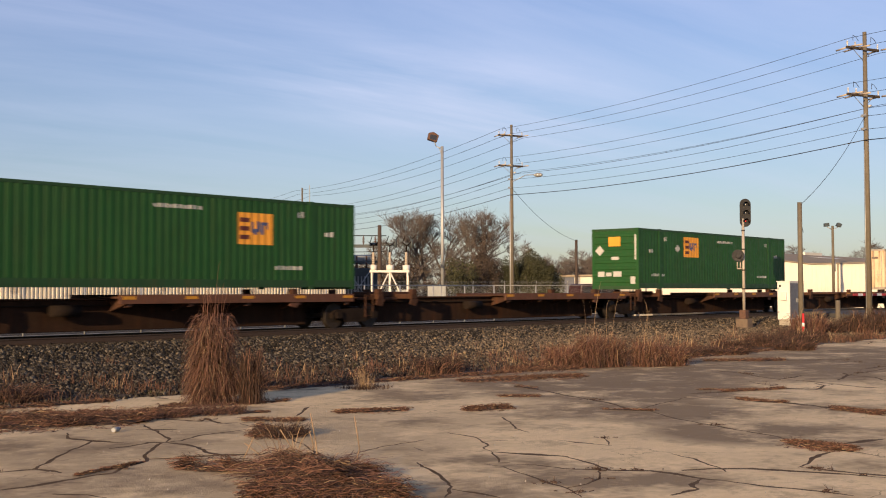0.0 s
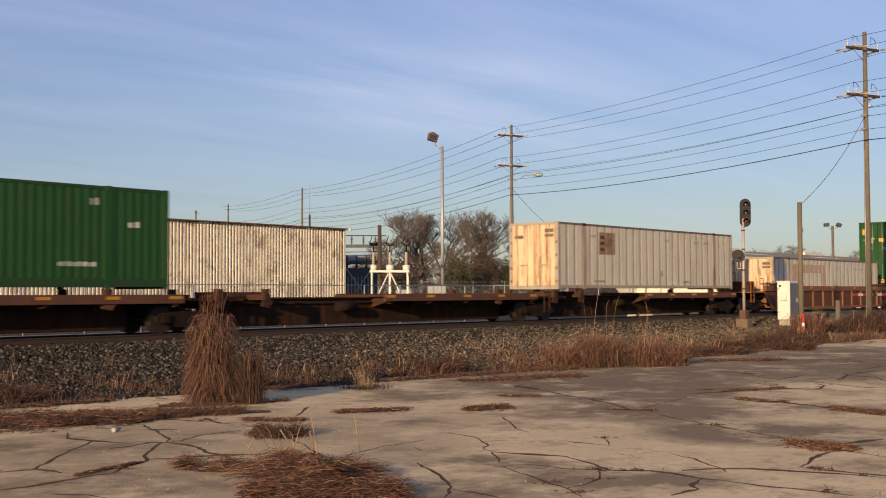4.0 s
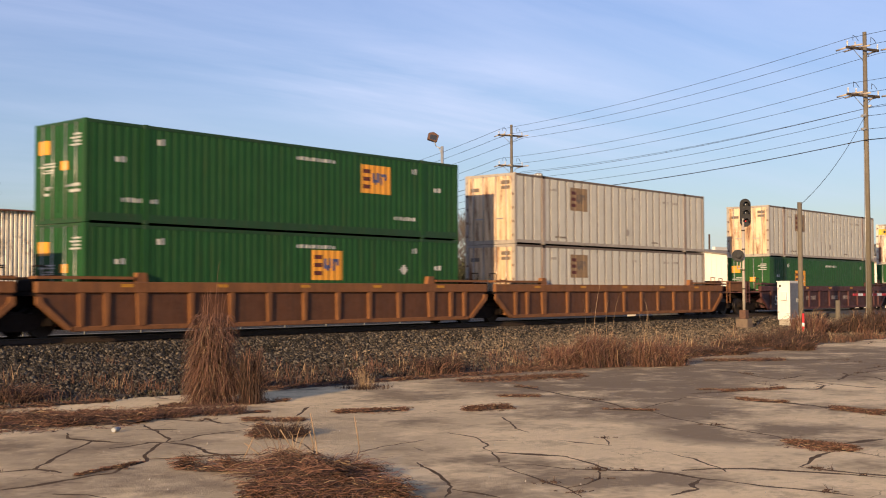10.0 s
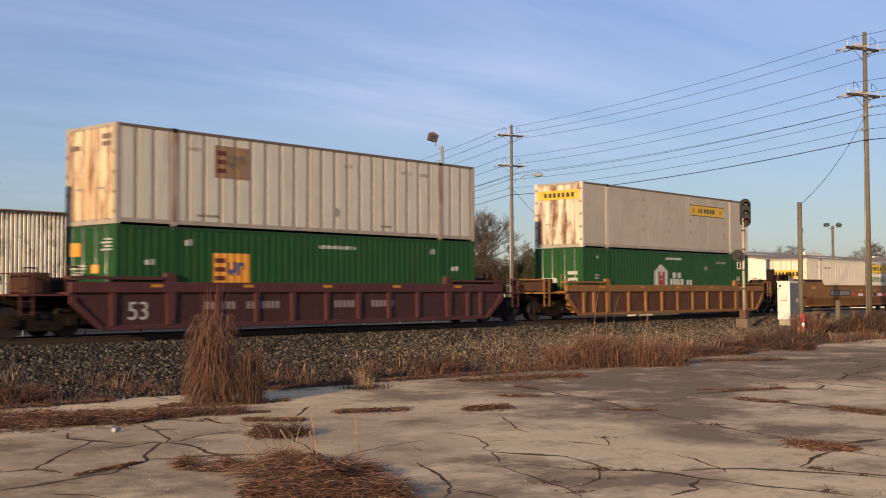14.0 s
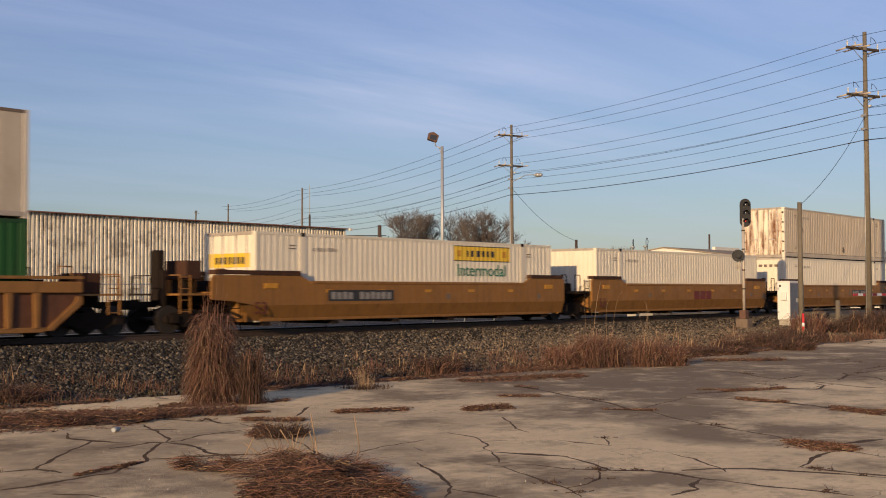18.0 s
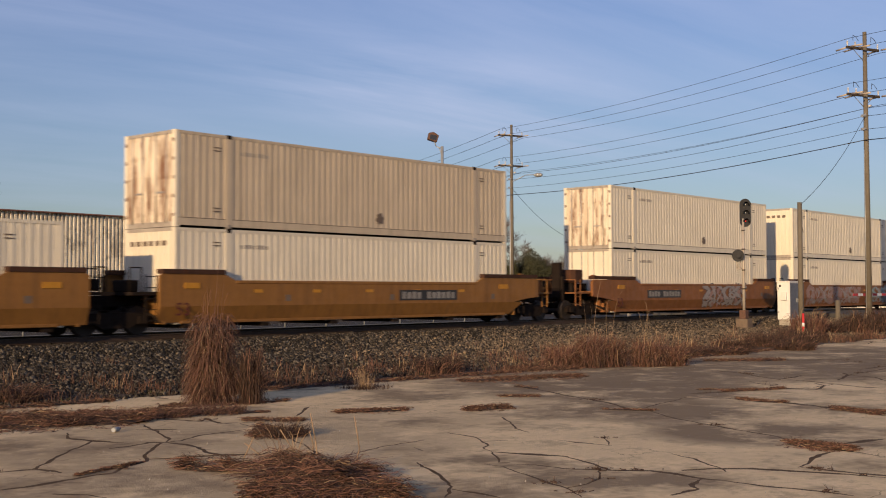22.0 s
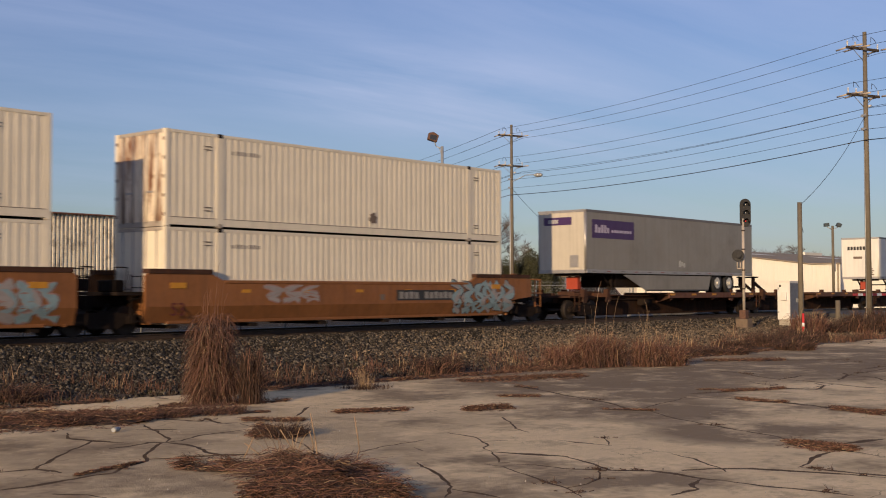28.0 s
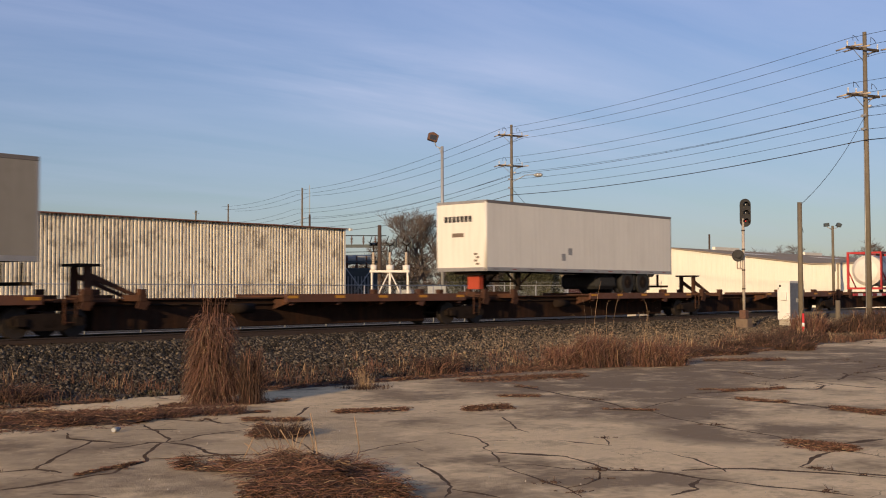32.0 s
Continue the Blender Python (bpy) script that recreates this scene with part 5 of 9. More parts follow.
    for ax in (h - 3.95, h - 2.6):
        part("axle", tubes(((ax, -0.9, 1.66), (ax, 0.9, 1.66), 0.07), n=8), M["grime"], ob)
        for k in (-1, 1):
            bm = bmesh.new()
            tube(bm, (ax, k * 0.66, 1.66), (ax, k * 0.92, 1.66), 0.515, n=24)
            tube(bm, (ax, k * 0.96, 1.66), (ax, k * 1.22, 1.66), 0.515, n=24)
            ty = part("tyre", bm, M["rubber"], ob)
            bm = bmesh.new()
            tube(bm, (ax, k * 1.20, 1.66), (ax, k * 1.232, 1.66), 0.29, n=16)
            tube(bm, (ax, k * 1.22, 1.66), (ax, k * 1.30, 1.66), 0.11, n=10)
            part("rim", bm, M["hub" if purple else "grime"], ty)
            if not purple:
                part("mudflap", boxes((ax + 0.6, ax + 0.62, *sorted((k * 0.65, k * 1.22)), 1.3, 2.0)), M["rubber"], ob)
    part("underride_guard", boxes((h - 0.12, h - 0.02, -1.1, 1.1, 1.42, 1.52), (h - 0.1, h - 0.04, -0.6, -0.5, 1.52, 2.05), (h - 0.1, h - 0.04, 0.5, 0.6, 1.52, 2.05)), M["grime"], ob)
    part("kingpin_plate", boxes((-h + 0.4, -h + 1.6, -0.7, 0.7, 1.93, 2.03)), M["grime"], ob)
    if not purple:
        part("spare_tank", boxes((h - 6.2, h - 4.6, -1.05, 1.05, 1.34, 2.02)), M["rubber"], ob, bevel=0.16)
    if skirt:
        # added dark block, filling the dark space of gear and struts under the floor
        part("slider_box", boxes((-h + 2.9, -h + 6.4, -0.95, 0.95, 1.42, 2.03)), M["grime"], ob, bevel=0.04)
        bm = bmesh.new()
        prism(bm, [(-h + 3.2, 1.96), (-h + 5.2, 1.24), (h - 5.1, 1.24), (h - 4.75, 2.0), (-h + 3.2, 2.0)], -y + 0.01, -y + 0.03)
        # white skirt in the grey skin, so its shade is in the colour
        sk = part("side_skirt", bm, M["fgrey"], ob, "side skirt greyed for its shade, with dark lower edge")
        part("skirt_edge", boxes((-h + 5.2, h - 5.1, -y + 0.003, -y + 0.01, 1.24, 1.32)), M["ink"], sk)
    if purple:
        sg = part("side_sign", boxes((-h + 0.5, -h + 4.05, -y - 0.008, -y + 0.002, 3.62, 4.45)), M["purple"], ob, "purple sign panel with pale letter bars")
        part("letter_bars", boxes(*[(-h + 0.75 + i * 0.24, -h + 0.93 + i * 0.24, -y - 0.013, -y - 0.006, 3.86, 4.22 if i in (0, 2, 3) else 4.1) for i in range(5)]), M["lilac"], sg)
        part("word_bars", boxes(*[(-h + 2.1 + i * 0.22, -h + 2.27 + i * 0.22, -y - 0.013, -y - 0.006, 3.9, 4.02) for i in range(8)]), M["lilac"], sg)
        sg = part("nose_sign", boxes((-h - 0.008, -h + 0.002, -0.55, 0.95, 4.2, 4.55)), M["purple"], ob, "purple nose sign with pale bars")
        part("letter_bars", boxes(*[(-h - 0.013, -h - 0.006, 0.7 - i * 0.11 - 0.08, 0.7 - i * 0.11, 4.28, 4.45) for i in range(5)]), M["wink"], sg)
        part("soot_patch", boxes((-h - 0.006, -h + 0.002, -0.9, -0.45, 2.3, 2.85)), M["alu"], ob)
        part("side_emblem", boxes(*[(0.1 + i * 0.22, 0.27 + i * 0.22, -y - 0.006, -y + 0.002, 2.42 + 0.05 * (i % 2), 2.75 - 0.06 * i) for i in range(3)]), M["wink"], ob)
    if marks:
        part("nose_lettering", boxes(*[(-h - 0.008, -h + 0.002, 0.85 - i * 0.21 - 0.16, 0.85 - i * 0.21, 4.02, 4.26) for i in range(7)]), M["ink"], ob, "dark letter bars")
        part("nose_number", boxes((-h - 0.008, -h + 0.002, -0.15, 0.45, 3.42, 3.58)), M["faded_ink"], ob, "grey number bar")
        for k in range(4):
            part("stain", boxes((-h - 0.005, -h + 0.002, -0.95 + 0.1 * (k % 2), -0.78 + 0.1 * (k % 2), 2.3 + k * 0.13, 2.38 + k * 0.13)), M["faded_ink"], ob)
        for a, b in ((0, 2.55), (0.5, 2.8)):
            part("repair_patch", boxes((-2.1 + a, -1.8 + a, -y - 0.006, -y + 0.002, b, b + 0.3)), M["alu"], ob)
    part("hitch_post", boxes((-h + 0.8, -h + 1.05, -0.3, 0.3, 1.34, 1.9)), M["hitch_red"], ob, "orange-red hitch post")
    return place(ob, s, 0)


def tank_box(s, label):
    ob = thing("tank_container", label, "container", "containers on the train")
    h = 3.05
    for k in (-1, 1):
        for x in (-h, h - 0.14):
            part("frame_post", boxes((x, x + 0.14, *sorted((k * 1.08, k * 1.22)), 0, 2.59)), M["red"], ob)
        part("frame_rail", boxes((-h + 0.14, h - 0.14, *sorted((k * 1.1, k * 1.22)), 2.47, 2.58)), M["red"], ob)
        part("frame_rail", boxes((-h + 0.14, h - 0.14, *sorted((k * 1.1, k * 1.22)), 0.01, 0.14)), M["red"], ob)
        for x in (-1, 1):
            part("frame_brace", tubes(((x * (h - 0.1), k * 1.16, 1.3), (x * (h - 1.5), k * 1.16, 0.12), 0.05), n=6), M["red"], ob)
    for x in (-h, h - 0.14):
        part("end_rail", boxes((x, x + 0.14, -1.08, 1.08, 2.45, 2.58), (x, x + 0.14, -1.08, 1.08, 0.0, 0.14)), M["red"], ob)
    bm = bmesh.new()
    prof = ((-2.85, 0.35), (-2.75, 0.8), (-2.5, 1.06), (2.5, 1.06), (2.75, 0.8), (2.85, 0.35))
    for (xa, ra), (xb, rb) in zip(prof, prof[1:]):
        tube(bm, (xa, 0, 1.3), (xb, 0, 1.3), ra, rb, n=28, caps=False)
    tube(bm, (-2.86, 0, 1.3), (-2.84, 0, 1.3), 0.36, n=28)
    tube(bm, (2.84, 0, 1.3), (2.86, 0, 1.3), 0.36, n=28)
    part("tank_barrel", bm, M["twhite"], ob, "white tank barrel")
    for x in (-1.6, 0, 1.6):
        bm = tubes(((x - 0.06, 0, 1.3), (x + 0.06, 0, 1.3), 1.085), n=28)
        part("tank_band", bm, M["alu"], ob)
    part("manlid", tubes(((0, 0, 2.3), (0, 0, 2.52), 0.28), n=14), M["grime"], ob)
    part("walkway", boxes((-2.8, 2.8, -0.9, -0.55, 2.5, 2.54)), M["alu"], ob)
    return place(ob, s, SPINE_Z)


# spine cars and their boxes, front of the train
J = (-160.0, -141.8, -124.1, -106.2, -88.3, -70.2)
for a, b in zip(J, J[1:]):
    spine_platform(a, b, "grimy rust-brown spine car platform with yellow marker plates", last=b == J[-1], hitch="down")
green_box(-150.2, SPINE_Z, "dark green corrugated container with orange logo on a spine car", 3.66, 1.9)
green_box(-115.2, SPINE_Z, "dark green container with orange logo panel and white diamond placard", -2.95, 2.1, door="front", extras=((-4.35, 2.0),))
cream_box(-79.06, SPINE_Z, "weathered cream sheet-and-post container with rusty doors on a spine car", -4.2)

# ribbed wells, articulated in threes or single
ribbed_well(-57.75, "orange-brown ribbed well car holding one low cream container", "well_orange", (True, False))
ribbed_well(-37.95, "orange-brown ribbed well car with two stacked green containers", "well_orange")
ribbed_well(-18.2, "orange-brown ribbed well car with two stacked cream containers", "well_orange", (False, True))
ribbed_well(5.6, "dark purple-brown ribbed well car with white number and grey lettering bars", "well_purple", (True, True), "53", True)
ribbed_well(29.3, "faded yellow-brown ribbed well car with a green and a tan box", "well_tan", (True, True))
cream_box(-57.75, WELL_Z, "weathered cream container with ghost lettering low in a well car", 0, faded=True)
green_box(-37.95, WELL_Z, "dark green container with orange logo panel, lower of a stack", 1.2, 1.85, extras=((5.0, 1.75),))
green_box(-37.95, UP_Z, "dark green container with orange logo panel, upper of a stack", 3.55, 2.0)
cream_box(-18.2, WELL_Z, "weathered cream container with faded dark logo, lower of a stack", -3.4)
cream_box(-18.2, UP_Z, "weathered cream container with faded dark logo, upper of a stack", -3.4)
green_box(5.6, WELL_Z, "dark green container with orange logo panel under a cream one", -3.9, 1.65)
cream_box(5.6, UP_Z, "weathered cream container with rust-streaked doors above a green one", -3.9)
house_box(29.3, WELL_Z, "dark green container with a white house mark, lower of a stack")
tan_box(29.3, UP_Z, "smooth tan container with yellow sign panels, upper of a stack")

# smooth wells, two articulated threes
smooth_well(53.25, "golden-yellow smooth-sided well car with a black number plate", "well_gold", (True, False), -8.3, -5.1)
mid_well = smooth_well(72.9, "golden-yellow smooth-sided well car with dark number", "well_gold", (False, False), -8.2)
part("owner_mark", boxes(*[(0.5 + k * 0.63, 1.05 + k * 0.63, -YW - 0.008, -YW + 0.002, 0.83, 1.25) for k in range(3)]), M["oxide_ink"], mid_well, "dark red owner mark as bars")
smooth_well(92.7, "golden-yellow smooth-sided well car with a black number plate", "well_gold", (False, True), -8.2, 1.5)
smooth_well(116.7, "rusty orange smooth-sided well car with grey sprayed lettering", "well_rust", (True, False), -8.0, -5.3, ((0.2, 4.9, 0.5, 1.05, ("graf_c", "graf_b", "graf_b", "graf_d", "graf_b")),))
smooth_well(136.4, "rusty orange smooth-sided well car covered in faded sprayed shapes", "well_rust", (False, False), None, None, ((-6.8, 8.6, 0.5, 1.0, ("graf_b", "graf_d", "graf_d", "graf_b")), (2.6, 5.6, 0.5, 1.0, ("graf_d", "graf_a", "graf_b", "graf_a"))))
smooth_well(156.1, "rusty orange smooth-sided well car with pale blue sprayed lettering", "well_rust", (False, True), -7.9, 1.85, ((4.9, 3.8, 0.45, 1.15, ("graf_c", "graf_a", "graf_b", "graf_a")), (-4.3, 2.4, 0.95, 0.5, ("graf_d", "graf_b"))))
white_box(53.25, WELL_Z, "white corrugated container with a yellow sign panel in a well", sign=True, hatch=False)
white_box(72.9, WELL_Z, "white corrugated container standing alone in a well", door="front", hatch=False)
white_box(92.7, WELL_Z, "white corrugated container, lower of a stack", door="front", hatch=False, front_text=True)
white_box(92.7, UP_Z, "white corrugated container with rust-streaked doors, upper of a stack", rusty="white_rusty", skin="beige")
white_box(116.7, WELL_Z, "white corrugated container with sunlit doors, lower of a stack", hatch=False)
white_box(116.7, UP_Z, "white corrugated container with rust-streaked doors, upper of a stack", rusty="white_rusty")
white_box(136.4, WELL_Z, "white corrugated container, lower of a stack", door="front", hatch=False)
white_box(136.4, UP_Z, "white corrugated container with plain front end, upper of a stack", door="front", front_text=True)
white_box(156.25, WELL_Z, "white corrugated container, lower of a stack", hatch=False)
white_box(156.25, UP_Z, "white corrugated container with stained doors, upper of a stack", rusty="white_rusty")

# spine cars with trailers, tail of the train
J2 = (169.4, 187.3, 205.1, 223.0, 240.9, 258.8)
for k, (a, b) in enumerate(zip(J2, J2[1:])):
    spine_platform(a, b, "grimy rust-brown spine car platform with a trailer hitch", first=k == 0, last=k == 4, hitch="up" if k in (1, 3) else "down")
road_trailer(178.62, 16.4, "grey-white van trailer with purple sign panels and a side skirt", "fgrey", purple=True, skirt=True)
road_trailer(213.35, 14.6, "white van trailer with dark nose lettering bars", "twhite", marks=True)
tank_box(252.56, "white tank container in a red frame on a spine car")


# ---- ground, track, road ----
def lot_edge(x):
    """Where the concrete ends towards the track."""
    return 18.9 + 2.1 * min(1.0, max(0.0, (28.0 - x) / 20.0))


def height(x, y):
    """Ground level: flat lot, weedy verge, ballast shoulder, yard beyond."""
    def ease(a, b, v):
        q = min(1.0, max(0.0, (v - a) / (b - a)))
        return q * q * (3 - 2 * q)
    e = lot_edge(x)
    z = -0.014 + 0.014 * ease(e - 0.9, e + 0.7, y)
    z += 0.40 * ease(e + 1.0, 25.0, y) + 0.33 * ease(25.2, 27.3, y)
    z -= 0.22 * ease(31.6, 34.5, y)
    z += 0.22 * ease(56.0, 62.0, x) * ease(19.0, 23.0, y) * (1 - ease(25.2, 27.0, y))
    return z


def ground_sheet():
    """One sheet out to the horizon, finer near the track."""
    xs = [-3000, -1200, -600, -350] + [-250 + 25 * k for k in range(10)] + [0.8 * k for k in range(0, 112)] + [100, 125, 160, 220, 300, 450, 700, 1200, 3000]
    ys = [-3000, -800, -200, -60, -20, 0, 10, 16, 18] + [18.3 + 0.35 * k for k in range(28)] + [28.5, 31.0, 31.6, 32.4, 33.2, 34.0, 35, 38, 41, 47, 60, 90, 140, 220, 400, 900, 3000]
    bm = bmesh.new()
    grid = []
    for y in ys:
        row = []
        for x in xs:
            near = 0 <= x < 95 and 19.5 < y < 27
            dz = 0.05 * noise.noise((x * 0.7, y * 0.9, 1.7)) if near else 0.0
            row.append(bm.verts.new((x, y, height(x, y) + dz)))
        grid.append(row)
    for j in range(len(ys) - 1):
        ym = (ys[j] + ys[j + 1]) / 2
        for i in range(len(xs) - 1):
            f = bm.faces.new((grid[j][i], grid[j][i + 1], grid[j + 1][i + 1], grid[j + 1][i]))
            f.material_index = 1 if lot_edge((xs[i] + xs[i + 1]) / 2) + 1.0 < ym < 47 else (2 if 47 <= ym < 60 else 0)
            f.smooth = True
    return solid("ground", bm, [M["soil"], M["bed"], M["yard_soil"]], "dry soil, dark ballast bed and dark brown yard", "ground", kind="structure")


ground = ground_sheet()


CRACKS = []      # width and bends of every crack and joint of the lot


def crack(width, *bends):
    CRACKS.append((width * 0.92 + 0.012, bends))


# the long joints and the cracks that branch from them
crack(0.05, (9.89, 16.14), (9.54, 15.47), (9.63, 14.94), (9.80, 14.33))
crack(0.06, (9.62, 14.96), (8.97, 14.38), (8.28, 13.75), (7.84, 13.35), (7.59, 13.07), (7.20, 13.19))
crack(0.05, (7.61, 13.11), (7.68, 12.82), (7.65, 12.58))
crack(0.075, (6.55, 11.98), (6.97, 12.00), (7.47, 12.06), (7.79, 12.13), (8.03, 12.12), (8.49, 12.41), (8.86, 12.57), (9.22, 13.11), (9.92, 13.79), (10.22, 14.01))
crack(0.05, (11.29, 16.12), (10.80, 15.02), (10.48, 14.31), (10.19, 13.96))
crack(0.05, (10.80, 15.61), (11.26, 15.16))
crack(0.06, (10.19, 13.96), (10.44, 13.95), (10.97, 14.25), (11.87, 14.29))
crack(0.065, (10.15, 13.90), (10.17, 13.58), (10.13, 13.16), (9.88, 12.64), (9.82, 12.37), (10.15, 12.06), (10.34, 11.91))
crack(0.05, (9.82, 12.37), (9.84, 12.18), (9.63, 11.79), (9.46, 11.37))
crack(0.08, (9.28, 14.01), (9.58, 14.01), (10.02, 14.15), (10.15, 13.90))
crack(0.035, (8.99, 12.73), (9.21, 12.54), (9.66, 12.40), (9.82, 12.37))
crack(0.03, (6.80, 11.34), (7.00, 10.99), (7.03, 10.68))
crack(0.06, (12.02, 16.57), (12.22, 15.76), (12.58, 16.16), (12.25, 15.32), (12.50, 15.14))
crack(0.04, (11.35, 12.32), (10.55, 11.07), (9.98, 10.23))
crack(0.04, (9.47, 9.07), (9.30, 8.69), (9.12, 8.19))
crack(0.03, (10.37, 10.73), (10.69, 10.64))
crack(0.025, (10.80, 10.93), (11.73, 11.20), (12.78, 11.28))
crack(0.06, (15.07, 16.21), (13.75, 15.13))
crack(0.03, (12.04, 10.81), (11.85, 10.50))
crack(0.025, (9.78, 9.25), (9.86, 9.03))
crack(0.03, (13.64, 11.52), (13.44, 10.88), (13.16, 10.51), (12.86, 10.18), (12.61, 10.02), (12.37, 9.69))
crack(0.05, (12.37, 9.69), (12.53, 9.06), (12.65, 8.67), (12.40, 8.16), (12.03, 7.59), (12.28, 7.21), (12.26, 6.89), (12.13, 6.45), (12.19, 6.20))
crack(0.04, (12.19, 6.20), (12.11, 5.68), (12.13, 5.36), (12.16, 5.06), (12.11, 4.67))
crack(0.025, (13.16, 10.51), (13.51, 10.28))
crack(0.03, (12.37, 9.69), (11.98, 9.32), (11.67, 9.06), (11.72, 8.92))
crack(0.03, (11.45, 9.09), (11.41, 8.77), (11.04, 8.11), (10.75, 7.58), (10.64, 7.29), (10.24, 6.84))
crack(0.03, (11.67, 8.83), (11.79, 8.53), (11.78, 8.10), (11.97, 7.73), (12.03, 7.59))
crack(0.03, (10.64, 7.29), (11.15, 7.28), (11.64, 7.52), (11.95, 7.69))
crack(0.05, (11.02, 9.85), (10.62, 9.24), (10.22, 8.72), (9.88, 8.33), (9.58, 8.08), (9.32, 7.95))
crack(0.04, (9.80, 8.26), (9.77, 8.06), (9.75, 7.81), (9.70, 7.50))
crack(0.09, (21.41, 16.12), (20.98, 15.17), (20.49, 14.37), (19.76, 13.16), (19.26, 12.24), (18.56, 11.36), (18.37, 10.77))
crack(0.06, (18.37, 10.77), (17.53, 9.74), (16.79, 8.33), (16.45, 7.61), (15.96, 6.96), (15.45, 6.18))
crack(0.045, (15.92, 12.30), (15.47, 11.74), (14.75, 11.09), (14.46, 10.62))
crack(0.03, (13.97, 9.70), (13.92, 9.37), (13.91, 9.08), (13.92, 8.78))
crack(0.025, (14.89, 9.53), (14.24, 9.08), (13.95, 8.85))
crack(0.035, (13.74, 7.74), (13.52, 7.27), (13.25, 6.97), (13.02, 6.66), (12.80, 6.44))
crack(0.04, (12.54, 6.90), (12.92, 6.72), (13.18, 6.33), (13.31, 5.88), (13.49, 5.26), (13.56, 4.84))
crack(0.045, (13.66, 5.95), (14.48, 6.09), (15.02, 6.18), (15.45, 6.18))
crack(0.05, (12.13, 6.45), (11.68, 6.32), (11.49, 6.15), (10.94, 6.15))
crack(0.14, (21.57, 10.89), (21.39, 10.13), (21.37, 9.42), (21.21, 8.91), (20.78, 8.09), (20.25, 7.21))
crack(0.11, (22.05, 11.97), (22.83, 11.65), (23.78, 11.39), (24.60, 10.84), (24.80, 10.34))
crack(0.06, (16.02, 6.40), (16.63, 6.24), (17.08, 6.09))
crack(0.05, (15.45, 6.18), (15.42, 5.86), (15.27, 5.45))
crack(0.06, (25.99, 12.52), (25.39, 11.88), (24.70, 10.95))
crack(0.09, (27.08, 12.00), (26.77, 11.23), (26.44, 10.55), (25.97, 9.85), (26.04, 9.26))
crack(0.09, (27.66, 10.97), (29.48, 11.46), (30.20, 11.90))
crack(0.07, (26.44, 11.09), (25.81, 10.56), (24.66, 10.28))
crack(0.08, (29.48, 11.46), (29.13, 10.61), (28.00, 9.96))
crack(0.07, (29.03, 15.23), (28.56, 14.00), (27.40, 12.82), (26.95, 12.17), (28.57, 12.29))
# the joints run on, finer, to the rim of the lot
crack(0.025, (20.96, 16.43), (20.6, 21.0))
crack(0.03, (15.32, 5.23), (14.6, 1.5), (14.9, -6.5))
crack(0.03, (20.08, 6.85), (18.0, 2.0), (18.4, -6.5))
crack(0.02, (21.57, 10.89), (21.45, 11.65))
crack(0.02, (21.45, 11.65), (18.27, 11.06))
crack(0.03, (25.20, 10.57), (26.40, 10.60))
crack(0.04, (29.48, 11.46), (45.0, 12.0), (78.5, 11.0))
crack(0.03, (6.35, 11.99), (0.0, 12.5), (-16.5, 11.8))
crack(0.03, (8.97, 7.77), (8.2, 3.0), (8.6, -6.5))
crack(0.02, (11.31, 12.28), (11.8, 13.3), (12.46, 15.06), (13.67, 15.09))
crack(0.02, (15.21, 16.39), (15.42, 16.30))
crack(0.02, (18.44, 18.12), (19.2, 20.9))
crack(0.02, (11.37, 16.28), (11.0, 18.0), (10.6, 21.5))
crack(0.02, (9.43, 11.34), (9.83, 9.99))
crack(0.025, (11.97, 4.33), (11.5, -6.5))
crack(0.025, (13.53, 4.63), (13.2, -6.5))


def wander(x, y):
    """How an ideal line strays as the concrete breaks."""
    return (x + 0.05 * noise.noise((x * 1.7, y * 1.7, 3.1)) + 0.03 * noise.noise((x * 5.3, y * 5.3, 8.1)) + 0.02 * noise.noise((x * 15, y * 15, 2.0)),
            y + 0.05 * noise.noise((x * 1.7, y * 1.7, 13.1)) + 0.03 * noise.noise((x * 5.3, y * 5.3, 18.1)) + 0.02 * noise.noise((x * 15, y * 15, 12.0)))


def crack_ribbon(width, bends):
    """Both lips of a crack along its bends, uneven and closing towards its ends."""
    line = []
    for (ax, ay), (bx, by) in zip(bends, bends[1:]):
        n = max(2, int(math.hypot(bx - ax, by - ay) / 0.11))
        line += [(ax + (bx - ax) * k / n, ay + (by - ay) * k / n) for k in range(n)]
    line.append(bends[-1])
    line = [wander(*p) for p in line]
    lips = []
    for k, (x, y) in enumerate(line):
        (ax, ay), (bx, by) = line[max(0, k - 1)], line[min(len(line) - 1, k + 1)]
        ln = math.hypot(bx - ax, by - ay) or 1.0
        nx, ny = -(by - ay) / ln, (bx - ax) / ln
        shut = min(1.0, 0.4 + 0.2 * min(k, len(line) - 1 - k))
        across = abs(0.65 * (bx - ax) - 0.76 * (by - ay)) / ln      # joints along this run stand wider open
        w = 0.5 * width * (0.7 + 1.5 * across * across) * shut * (0.6 + 1.2 * abs(noise.noise((x * 2.1, y * 2.1, 0.4))) + 0.5 * abs(noise.noise((x * 9, y * 9, 1.4))))
        lips.append(((x - nx * w, y - ny * w), (x + nx * w, y + ny * w)))
    return line, lips


